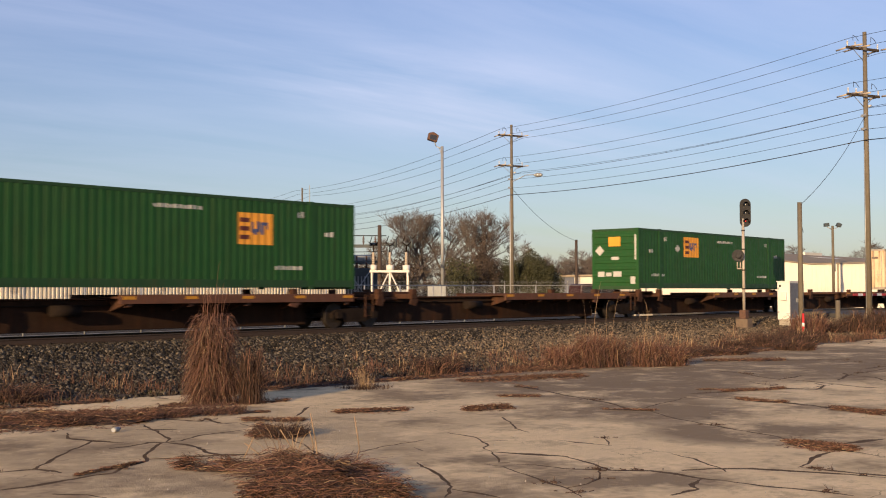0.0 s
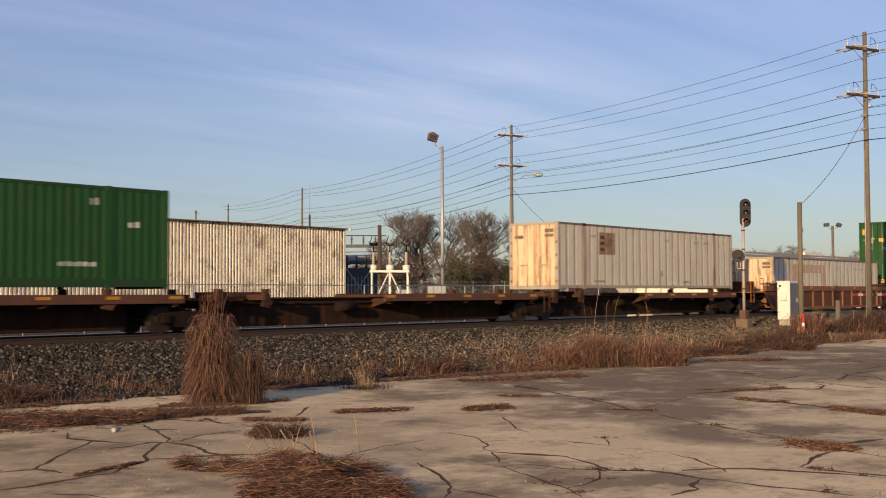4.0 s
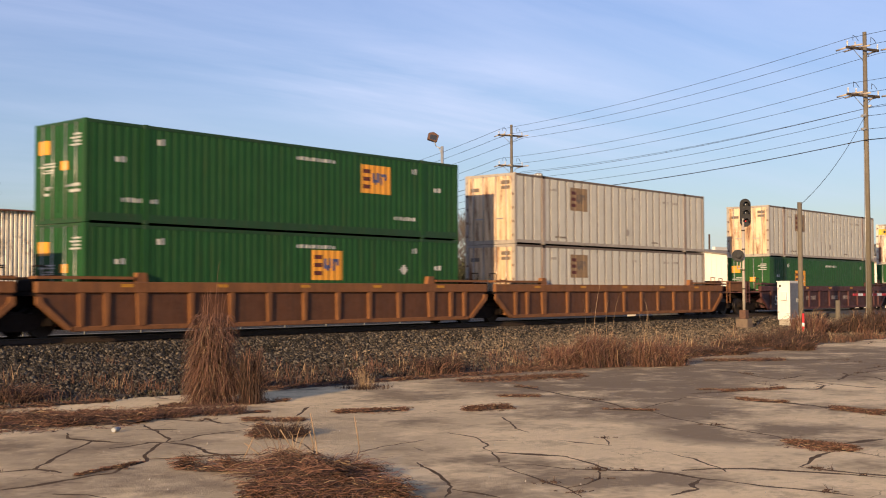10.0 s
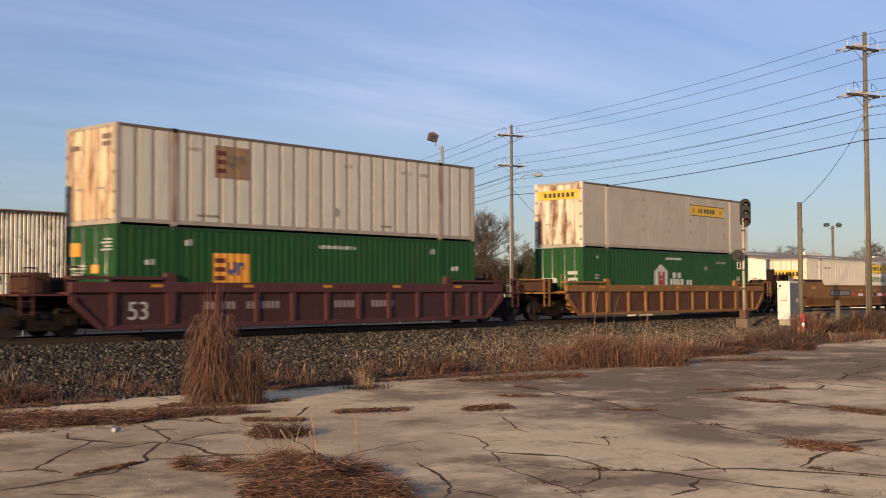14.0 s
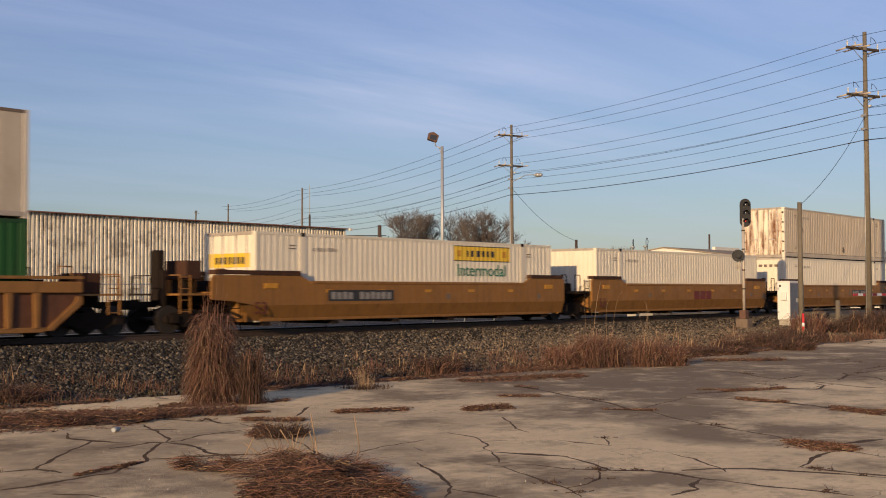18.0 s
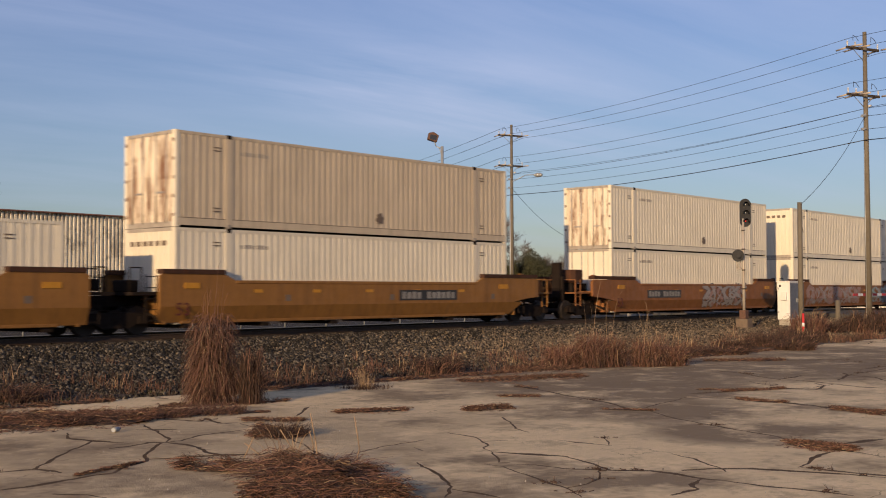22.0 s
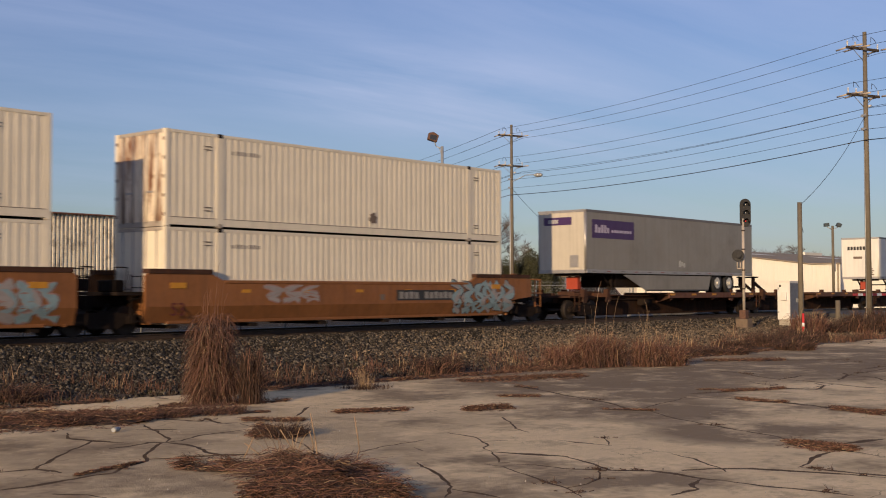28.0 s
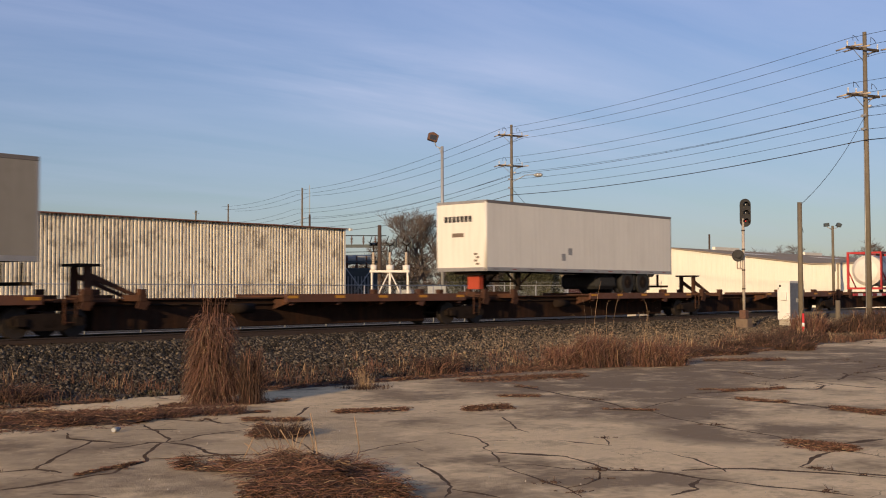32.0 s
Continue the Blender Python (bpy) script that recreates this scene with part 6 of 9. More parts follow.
def concrete_lot():
    """The old lot: one cast sheet broken through by its cracks and joints into slabs."""
    lot = thing("pavement", "cracked old concrete lot with weeds in its joints", "pavement")
    tagged(lot, kind="structure")
    rg = random.Random(4)
    for _ in range(70):      # the same breakage over the rest of the lot
        x, y = rg.uniform(-15, 76), rg.uniform(-5, 18)
        if math.radians(26) < math.atan2(x, y) < math.radians(73) and x < 31 and math.hypot(x, y) > 11:
            continue
        a = rg.uniform(0, 6.28)
        bends = [(x, y)]
        for _ in range(rg.choice((2, 3, 4))):
            a += rg.gauss(0, 0.5)
            q = rg.uniform(0.8, 2.2) * (1.0 if x < 30 else 1.7)
            bends.append((bends[-1][0] + q * math.cos(a), min(18.2, bends[-1][1] + q * math.sin(a))))
        crack(rg.uniform(0.02, 0.05) * (1.0 if x < 30 else 2.2), *bends)
    rim = [(78.0, -6.0)]
    far = [(78.0 - 0.4 * k) for k in range(236)]
    rim += [(x, lot_edge(x) + 0.28 * noise.noise((x * 0.8, 1.0, 7.7)) + 0.12 * noise.noise((x * 3.1, 5.0, 7.7))) for x in far]
    rim += [(-16.0, -6.0)]
    pts = [Vector(p) for p in rim]
    faces = [list(range(len(rim)))]
    weeds = bmesh.new()
    for width, bends in CRACKS:
        line, lips = crack_ribbon(width, bends)
        n0 = len(pts)
        for l, r in lips:
            pts += [Vector(l), Vector(r)]
        for k in range(n0, len(pts) - 3, 2):
            for a, b, c in ((k, k + 1, k + 2), (k + 1, k + 3, k + 2)):
                turn = (pts[b] - pts[a]).cross(pts[c] - pts[a])
                if abs(turn) > 1e-7:
                    faces.append([a, b, c] if turn > 0 else [a, c, b])
        for x, y in line:
            if noise.noise((x * 0.7, y * 0.7, 9.9)) > 0.12 and rg.random() < 2.2 * width:
                blades(weeds, x, y, -0.012, 6, 0.13, 0.07, 0.9, rg, 0.004, 0.6, 0.4)
                litter(weeds, x, y, 0.0, 10, 0.13, rg, 0.1, 0.02)
    out_v, _, out_f, _, _, whose = delaunay_2d_cdt(pts, [], faces, 0, 1e-5)
    tris = [f for f, w in zip(out_f, whose) if list(w) == [0]]
    fill, seen = bmesh.new(), {}
    for f, w in zip(out_f, whose):
        if list(w) != [0] and 0 in w:
            for v in f:
                if v not in seen:
                    x, y = out_v[v]
                    seen[v] = fill.verts.new((x, y, -0.004 + 0.007 * noise.noise((x * 6, y * 6, 5.0))))
            fill.faces.new([seen[v] for v in f])
    tagged(part("joint_dirt", fill, M["joint_dirt"], lot, "brown dirt and moss filling the cracks"), kind="stuff")
    # pieces that hang together are one slab
    shared = collections.defaultdict(list)
    for i, f in enumerate(tris):
        for k in range(len(f)):
            shared[frozenset((f[k], f[(k + 1) % len(f)]))].append(i)
    mark = [None] * len(tris)
    slabs = []
    for i in range(len(tris)):
        if mark[i] is not None:
            continue
        stack, piece = [i], []
        mark[i] = len(slabs)
        while stack:
            j = stack.pop()
            piece.append(j)
            f = tris[j]
            for k in range(len(f)):
                for o in shared[frozenset((f[k], f[(k + 1) % len(f)]))]:
                    if mark[o] is None:
                        mark[o] = len(slabs)
                        stack.append(o)
        slabs.append(piece)
    for piece in slabs:
        bm = bmesh.new()
        lift = rg.uniform(-0.003, 0.004)
        top, low = {}, {}
        for j in piece:
            f = tris[j]
            for v in f:
                if v not in top:
                    top[v] = bm.verts.new((out_v[v].x, out_v[v].y, lift))
            bm.faces.new([top[v] for v in f])
        for j in piece:
            f = tris[j]
            for k in range(len(f)):
                a, b = f[k], f[(k + 1) % len(f)]
                if len(shared[frozenset((a, b))]) == 1:
                    for v in (a, b):
                        if v not in low:
                            low[v] = bm.verts.new((out_v[v].x, out_v[v].y, -0.09))
                    bm.faces.new((top[b], top[a], low[a], low[b])).material_index = 1
        part("slab", finish(bm, "slab", [M["concrete"], M["crack"]]), None, lot)
    solid("joint_weeds", weeds, M["browngrass"], "small dead weeds along the cracks of the lot", "weeds", kind="stuff")
    return lot


def track():
    """Rails on timber ties."""
    tr = tagged(thing("railway_track", "single railway track with steel rails on dark timber ties", "railway track", at=(0, YC, 0)), kind="structure")
    for k in (-1, 1):
        prof = [(-0.075, 0), (0.075, 0), (0.075, 0.012), (0.012, 0.03), (0.012, 0.13), (0.036, 0.14), (0.036, 0.165), (-0.036, 0.165), (-0.036, 0.14), (-0.012, 0.13), (-0.012, 0.03), (-0.075, 0.012)]
        bm = bmesh.new()
        prism(bm, [(k * 0.7525 + a, RAIL - 0.172 + b) for a, b in prof], -420, 620, axis="x")
        r = part("rail", bm, M["rail"], tr, "rust-brown steel rail")
        part("railhead", boxes((-420, 620, k * 0.7525 - 0.033, k * 0.7525 + 0.033, RAIL - 0.006, RAIL)), M["rail_top"], r, "polished running surface")
    bm = boxes((-0.11, 0.11, -1.3, 1.3, RAIL - 0.34, RAIL - 0.172))
    me = finish(bm, "tie", M["tie"], 0.012)
    for i in range(190):
        t = new("tie", me)
        t.parent = tr
        t.location = (-6 + i * 0.53, random.uniform(-0.04, 0.04), random.uniform(-0.008, 0.004))
        t.rotation_euler = (0, 0, random.uniform(-0.02, 0.02))


def ballast_stones():
    """Loose stones over the shoulder and between the ties, one scatter of small facets."""
    rg = np.random.RandomState(7)
    shapes = []
    base = np.array([(1, 0, -.4), (-.5, .85, -.4), (-.5, -.85, -.4), (.55, .75, .35), (-.95, .05, .4), (.5, -.8, .35), (0.05, 0, .95)], float)
    faces = np.array([(0, 1, 3), (1, 2, 4), (2, 0, 5), (3, 1, 4), (4, 2, 5), (5, 0, 3), (3, 4, 6), (4, 5, 6), (5, 3, 6)])
    n = 105000
    u = rg.rand(n)
    xs = 9 + 62 * u ** 1.5
    ys = 20.2 + 7.6 * rg.rand(n) ** 0.85
    edge = np.array([lot_edge(float(a)) + 0.75 + 0.9 * noise.noise((float(a) * 0.35, 2.2, 0)) for a in xs])
    keep = (ys > edge) | (rg.rand(n) < 0.15)
    xs, ys = xs[keep], ys[keep]
    # the bed between and beside the rails
    m = 14000
    xs = np.concatenate([xs, 9 + 62 * rg.rand(m) ** 1.4])
    ys = np.concatenate([ys, YC + (rg.rand(m) - 0.5) * 3.6])
    n = len(xs)
    size = rg.uniform(0.024, 0.052, n) * (1 + 0.4 * (rg.rand(n) > 0.9))
    ang = rg.rand(n) * 2 * math.pi
    tilt = rg.uniform(-0.7, 0.7, n)
    zz = np.array([height(float(a), float(b)) for a, b in zip(xs, ys)])
    v = np.repeat(base[None], n, 0) * rg.uniform(0.7, 1.25, (n, 7, 3))
    c, s = np.cos(tilt)[:, None], np.sin(tilt)[:, None]
    y2, z2 = v[:, :, 1] * c - v[:, :, 2] * s, v[:, :, 1] * s + v[:, :, 2] * c
    c, s = np.cos(ang)[:, None], np.sin(ang)[:, None]
    x3, y3 = v[:, :, 0] * c - y2 * s, v[:, :, 0] * s + y2 * c
    out = np.stack([x3, y3, z2], 2) * size[:, None, None]
    out += np.stack([xs, ys, zz + 0.4 * size], 1)[:, None]
    # towards the crossing the foot of the shoulder is lighter and tan
    tan = np.clip((xs - 21.0) / 12.0, 0, 1) * np.clip((27.4 - ys) / 3.0, 0.15, 1) * 0.7 + 0.02 > rg.rand(n)
    for pick, mat_key, label in ((~tan, "ballast", "grey crushed-stone ballast on the track shoulder"), (tan, "tan_ballast", "lighter tan stones at the foot of the track shoulder")):
        verts = out[pick].reshape(-1, 3)
        tri = (faces[None] + (np.arange(int(pick.sum())) * 7)[:, None, None]).reshape(-1, 3)
        me = bpy.data.meshes.new("ballast")
        me.vertices.add(len(verts))
        me.vertices.foreach_set("co", verts.ravel())
        me.loops.add(tri.size)
        me.loops.foreach_set("vertex_index", tri.ravel().astype(np.int32))
        me.polygons.add(len(tri))
        me.polygons.foreach_set("loop_start", np.arange(0, tri.size, 3, dtype=np.int32))
        me.update(calc_edges=True)
        me.validate()
        me.materials.append(M[mat_key])
        tagged(new("ballast", me), label, "ballast", kind="stuff")


def road():
    """The street that crosses the track."""
    bm = bmesh.new()
    mid = lambda y: 71.0 + 0.42 * (y - 29.0)
    prev = None
    for y in (2, 10, 16, 20, 23, 26, 27.6, 29.5, 31.4, 34, 40, 60, 120, 240):
        z = 0.12 + 0.83 * min(1, max(0, (y - 12) / 15)) if y < 30 else max(0.62, 0.95 - 0.03 * max(0, y - 31.4))
        cur = [bm.verts.new((mid(y) + w, y, z)) for w in (-4.6, 4.6)]
        if prev:
            bm.faces.new((prev[0], prev[1], cur[1], cur[0]))
        prev = cur
    r = bmesh.ops.extrude_face_region(bm, geom=bm.faces[:])
    bmesh.ops.translate(bm, vec=(0, 0, -0.5), verts=[v for v in r["geom"] if isinstance(v, bmesh.types.BMVert)])
    solid("road", bm, M["asphalt"], "worn grey asphalt street crossing the track", "road", kind="structure")


track()
ballast_stones()
road()


# ---- grasses ----
def blades(bm, cx, cy, z0, count, tall, spread, lean, rg, width=0.006, bend=0.5, curl=0.0):
    """Stalks as bent thin ribbons of two crossing faces' width."""
    for _ in range(count):
        a = rg.uniform(0, 2 * math.pi)
        r = spread * math.sqrt(rg.random())
        x, y = cx + r * math.cos(a), cy + r * math.sin(a)
        base = rg.uniform(0.0, 0.45) * tall if tall > 0.5 and rg.random() < 0.6 else 0.0
        hgt = (tall - base) * rg.uniform(0.3, 1.0)
        b = a + rg.uniform(-1.2, 1.2)
        out = lean * rg.uniform(0.1, 1.0) * hgt
        dx, dy = math.cos(b), math.sin(b)
        sx, sy = -dy * width, dx * width
        va = rg.uniform(0, math.pi)
        sx, sy = math.cos(va) * width, math.sin(va) * width
        prev = None
        steps = 4
        for k in range(steps + 1):
            t = k / steps
            drop = curl * hgt * max(0, t - 0.55) ** 2 * 3
            px, py, pz = x + dx * out * t ** (1 + bend), y + dy * out * t ** (1 + bend), z0 + base + hgt * t - drop
            w = 1 - 0.75 * t
            cur = (bm.verts.new((px - sx * w, py - sy * w, pz)), bm.verts.new((px + sx * w, py + sy * w, pz)))
            if prev:
                bm.faces.new((prev[0], prev[1], cur[1], cur[0]))
            prev = cur


def litter(bm, cx, cy, z0, count, spread, rg, long=0.3, flat=0.05):
    """Fallen stalks lying about."""
    for _ in range(count):
        a = rg.uniform(0, 2 * math.pi)
        u, v = rg.gauss(0, 0.62) * spread * 1.25, rg.gauss(0, 0.42) * spread * 0.75
        x, y = cx + 0.65 * u + 0.76 * v, cy - 0.76 * u + 0.65 * v
        if noise.noise((x * 2.2, y * 2.2, 4.4)) < -0.12:
            continue
        b = rg.uniform(0, 2 * math.pi)
        ln = long * rg.uniform(0.3, 1.0)
        dx, dy = math.cos(b) * ln, math.sin(b) * ln
        za, zb = z0 + rg.uniform(0.004, flat), z0 + rg.uniform(0.004, flat)
        w = 0.005
        bm.faces.new([bm.verts.new(p) for p in ((x, y, za), (x + dx, y + dy, zb), (x + dx, y + dy, zb + 2 * w), (x, y, za + 2 * w))])
        bm.faces.new([bm.verts.new(p) for p in ((x, y, za), (x + dx, y + dy, zb), (x + dx - dy * 0.02, y + dy + dx * 0.02, zb + w), (x - dy * 0.02, y + dx * 0.02, za + w))])


def clump(name, label, x, y, rows, seed, group="dry grass clumps"):
    """A clump: rows of material, count, height, spread, lean, curl, width."""
    rg = random.Random(seed)
    ob = thing(name, label, "grass", group)
    for mat_key, count, tall, spread, lean, curl, width in rows:
        bm = bmesh.new()
        if tall < 0.08:
            litter(bm, x, y, height(x, y) if y > lot_edge(x) else 0, count, spread, rg, 0.45)
        else:
            for _ in range(9):      # separate plumes of uneven height
                a, q, f = rg.uniform(0, 6.28), spread * math.sqrt(rg.random()), rg.uniform(0.55, 1.0)
                f *= 1.0 - 0.45 * q / spread
                px, py = x + q * math.cos(a), y + q * math.sin(a)
                blades(bm, px, py, (height(px, py) if py > lot_edge(px) else 0) - 0.01, max(2, count // 9), tall * f, spread * 0.4, lean * rg.uniform(0.6, 1.5), rg, width, 0.7, curl * rg.uniform(0.3, 1.4))
        part("tuft", bm, M[mat_key], ob)
    return ob


def arching(bm, x, y, count, tall, reach, radius, rg, wide, curl=0.6):
    """Tangled blades that rise, bow over and hang."""
    for _ in range(count):
        a, q = rg.uniform(0, 6.283), radius * math.sqrt(rg.random())
        px, py = x + q * math.cos(a), y + q * math.sin(a)
        z0 = (height(px, py) if py > lot_edge(px) else 0.0) - 0.01
        b = a + rg.gauss(0, 1.0)
        h, r = tall * rg.uniform(0.35, 1.0), reach * rg.uniform(0.25, 1.0)
        end = rg.uniform(0.1, 0.9) * curl
        va = rg.uniform(0, 3.14)
        prev, turn = None, rg.gauss(0, 0.9)
        for k in range(6):
            t = k / 5
            c = b + turn * t
            z = z0 + h * (1.9 * t - (0.9 + end) * t * t)
            p = (px + math.cos(c) * r * t ** 1.3, py + math.sin(c) * r * t ** 1.3, max(z0, z))
            w = wide * (1 - 0.7 * t)
            cur = (bm.verts.new((p[0] - math.cos(va) * w, p[1] - math.sin(va) * w, p[2] - w * 0.5)), bm.verts.new((p[0] + math.cos(va) * w, p[1] + math.sin(va) * w, p[2] + w * 0.5)))
            if prev:
                bm.faces.new((prev[0], prev[1], cur[1], cur[0]))
            prev = cur


def fluff(bm, x, y, count, tall, radius, rg, wide):
    """Short curled leaf ends all over the body of a clump."""
    for _ in range(count):
        h = tall * rg.random() ** 1.15
        a, q = rg.uniform(0, 6.283), radius * math.sqrt(rg.random()) * (1.0 - 0.22 * h / tall)
        p = Vector((x + q * math.cos(a), y + q * math.sin(a), h))
        d = Vector((math.cos(a) + rg.gauss(0, 0.8), math.sin(a) + rg.gauss(0, 0.8), rg.gauss(0.3, 0.7))).normalized()
        ln = rg.uniform(0.08, 0.34)
        w = Vector((-d.y, d.x, rg.gauss(0, 0.4))) * wide
        prev = None
        for k in range(4):
            t = k / 3
            c = p + d * ln * t - Vector((0, 0, ln * 1.1 * t * t))
            f = 1 - 0.8 * t
            cur = (bm.verts.new(c - w * f), bm.verts.new(c + w * f))
            if prev:
                bm.faces.new((prev[0], prev[1], cur[1], cur[0]))
            prev = cur


def bush(label, x, y, rows, seed, group="dry grass clumps"):
    """A tangled clump: rows of material, count, height, reach, radius, blade width, curl."""
    rg = random.Random(seed)
    ob = thing("grass_clump", label, "grass", group)
    for mat_key, count, tall, reach, radius, wide, curl in rows:
        bm = bmesh.new()
        if reach:
            arching(bm, x, y, count, tall, reach, radius, rg, wide, curl)
        else:
            fluff(bm, x, y, count, tall, radius, rg, wide)
        tagged(part("blade_mass", bm, M[mat_key], ob), kind="stuff")
    return ob


bush("tall red-brown clump of dry grass at the lot's edge", 14.27, 18.12, (("rustgrass", 420, 2.1, 0.50, 0.24, 0.005, 1.4), ("browngrass", 420, 1.9, 0.46, 0.26, 0.006, 1.4), ("rustgrass", 420, 1.5, 0.50, 0.30, 0.006, 1.5), ("browngrass", 350, 0.7, 0.42, 0.34, 0.006, 1.1), ("straw", 190, 1.9, 0.34, 0.30, 0.004, 1.1), ("rustgrass", 70, 2.9, 0.42, 0.24, 0.004, 0.55), ("rustgrass", 46, 3.1, 0.26, 0.12, 0.004, 0.4), ("straw", 9, 2.6, 0.5, 0.2, 0.003, 0.3), ("rustgrass", 2600, 1.75, 0, 0.47, 0.007, 0), ("browngrass", 1000, 1.7, 0, 0.47, 0.008, 0), ("straw", 380, 1.6, 0, 0.48, 0.006, 0)), 101)
bush("dark brown clump of dead weeds beside the tall one", 14.78, 17.55, (("browngrass", 620, 1.55, 0.22, 0.17, 0.007, 1.3), ("rustgrass", 170, 1.5, 0.24, 0.17, 0.006, 1.3), ("straw", 20, 1.2, 0.24, 0.17, 0.004, 1.0), ("browngrass", 420, 0.95, 0, 0.24, 0.006, 0)), 102)
for x, y, f, sd in ((27.5, 19.0, 0.85, 111), (28.1, 18.4, 1.25, 112), (28.75, 18.15, 1.1, 113), (29.5, 17.35, 1.0, 114), (30.2, 16.95, 0.8, 115)):
    bush("tangled red-brown dry grass clump with pale straw stems", x, y, (("rustgrass", 520, 1.1 * f, 0.45, 0.34, 0.011, 1.2), ("browngrass", 300, 0.8 * f, 0.45, 0.4, 0.011, 1.1), ("straw", 70, 1.15 * f, 0.7, 0.34, 0.007, 0.9), ("straw", 16 if sd in (112, 114) else 4, 2.1 * f, 0.4, 0.26, 0.005, 0.3), ("rustgrass", 420, 0.7 * f, 0, 0.5, 0.010, 0), ("straw", 50, 0.75 * f, 0, 0.5, 0.008, 0)), sd)
for x, y, tl, rd, sd in ((7.3, 18.9, 0.8, 0.35, 121), (36.8, 18.6, 0.4, 0.8, 139), (39.6, 19.6, 0.5, 0.6, 122), (43.0, 19.8, 0.8, 0.9, 123), (46.0, 20.3, 0.6, 0.9, 124), (49.0, 21.0, 0.7, 1.0, 125), (41.0, 17.9, 0.55, 0.7, 126), (55.0, 22.4, 0.8, 0.8, 127), (57.2, 21.6, 1.2, 0.9, 128), (58.5, 21.6, 1.4, 0.9, 129), (60.8, 21.2, 1.5, 1.1, 130), (63.0, 20.6, 1.5, 1.1, 131), (65.5, 20.0, 1.4, 1.1, 132), (68.0, 19.6, 1.5, 1.1, 140), (23.5, 20.2, 0.7, 0.6, 133), (17.0, 20.4, 0.6, 0.5, 134), (12.0, 21.4, 0.6, 0.5, 136), (34.6, 19.3, 0.5, 0.8, 138)):
    wd = 0.006 + x * 0.00018
    bush("brown dead weeds on the verge", x, y, (("browngrass", 420, tl, 0.6, rd, wd, 1.0), ("rustgrass", 110, tl * 0.9, 0.6, rd, wd, 1.0), ("straw", 6, tl * 1.2, 0.4, rd, wd * 0.7, 0.3)), sd)
bush("red-brown weeds round the foot of the slim pole", 52.6, 22.3, (("rustgrass", 380, 1.3, 0.6, 0.8, 0.014, 0.7), ("straw", 40, 1.5, 0.5, 0.7, 0.012, 0.4)), 141)


def mat_of_straw(name, label, rows, seed):
    """Dead stalks matted over a thin bed of dirt: rows of two ends, half width, pile height, stalk count."""
    rg = random.Random(seed)
    ob = thing(name, label, "grass", "dead grass mats on the lot")
    for ax, ay, bx, by, half, pile, count in rows:
        dx, dy = bx - ax, by - ay
        ln = math.hypot(dx, dy)
        ux, uy = dx / ln, dy / ln
        bed = bmesh.new()
        nu, nv, grid = max(6, int(ln / 0.09)), 9, []
        for i in range(nu + 1):
            t = i / nu
            wide = half * (math.sin(math.pi * min(1, max(0, t))) ** 0.5) * (0.62 + 0.9 * noise.noise((ax + t * ln * 2.6, ay, 3.3)))
            row = []
            for j in range(nv + 1):
                v = (j / nv * 2 - 1) * max(0.02, wide * 0.7)
                jit = 0.5 * half * noise.noise((t * ln * 4, j * 0.9, seed)) + 0.04 * noise.noise((t * ln * 15, j * 3.1, seed))
                x, y = ax + dx * t - uy * (v + jit), ay + dy * t + ux * (v + jit)
                z = 0.004 + pile * 0.45 * (1 - (j / nv * 2 - 1) ** 2) * (0.6 + 0.8 * abs(noise.noise((x * 3, y * 3, 1)))) - 0.02 * (j in (0, nv)) - 0.02 * (i in (0, nu))
                row.append(bed.verts.new((x, y, z)))
            grid.append(row)
        for i in range(nu):
            for j in range(nv):
                bed.faces.new((grid[i][j], grid[i + 1][j], grid[i + 1][j + 1], grid[i][j + 1]))
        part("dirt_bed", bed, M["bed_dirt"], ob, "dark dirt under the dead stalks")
        for mat_key, share in (("browngrass", 1.0), ("rustgrass", 0.8), ("straw", 0.12)):
            bm = bmesh.new()
            for _ in range(int(count * share)):
                t, v = rg.random(), rg.gauss(0, 0.5)
                wide = half * math.sin(math.pi * t) ** 0.4
                x, y = ax + dx * t - uy * v * wide, ay + dy * t + ux * v * wide
                if noise.noise((x * 2.6, y * 2.6, 7.7)) < -0.08 and rg.random() < 0.85:
                    continue
                zc = pile * max(0.1, 1 - v * v) * rg.random() + 0.01
                a = rg.gauss(math.atan2(uy, ux), 0.8) + (math.pi if rg.random() < 0.5 else 0)
                lg = rg.uniform(0.03, 0.24) * (0.35 + 4 * pile)
                bend = rg.gauss(0, 0.8)
                prev = None
                lift = rg.gauss(0, 0.5) * pile
                w = rg.uniform(0.0015, 0.004)
                for k in range(4):
                    s = k / 3
                    c = a + bend * s
                    p = (x + math.cos(c) * lg * s, y + math.sin(c) * lg * s, max(0.006, zc + lift * s * 1.4 * (1.2 - s)))
                    cur = (bm.verts.new((p[0], p[1], p[2] - w)), bm.verts.new((p[0] + math.sin(c) * w, p[1] - math.cos(c) * w, p[2] + w)))
                    if prev:
                        bm.faces.new((prev[0], prev[1], cur[1], cur[0]))
                    prev = cur
            tagged(part("stalk_mat", bm, M[mat_key], ob), kind="stuff")
    return ob


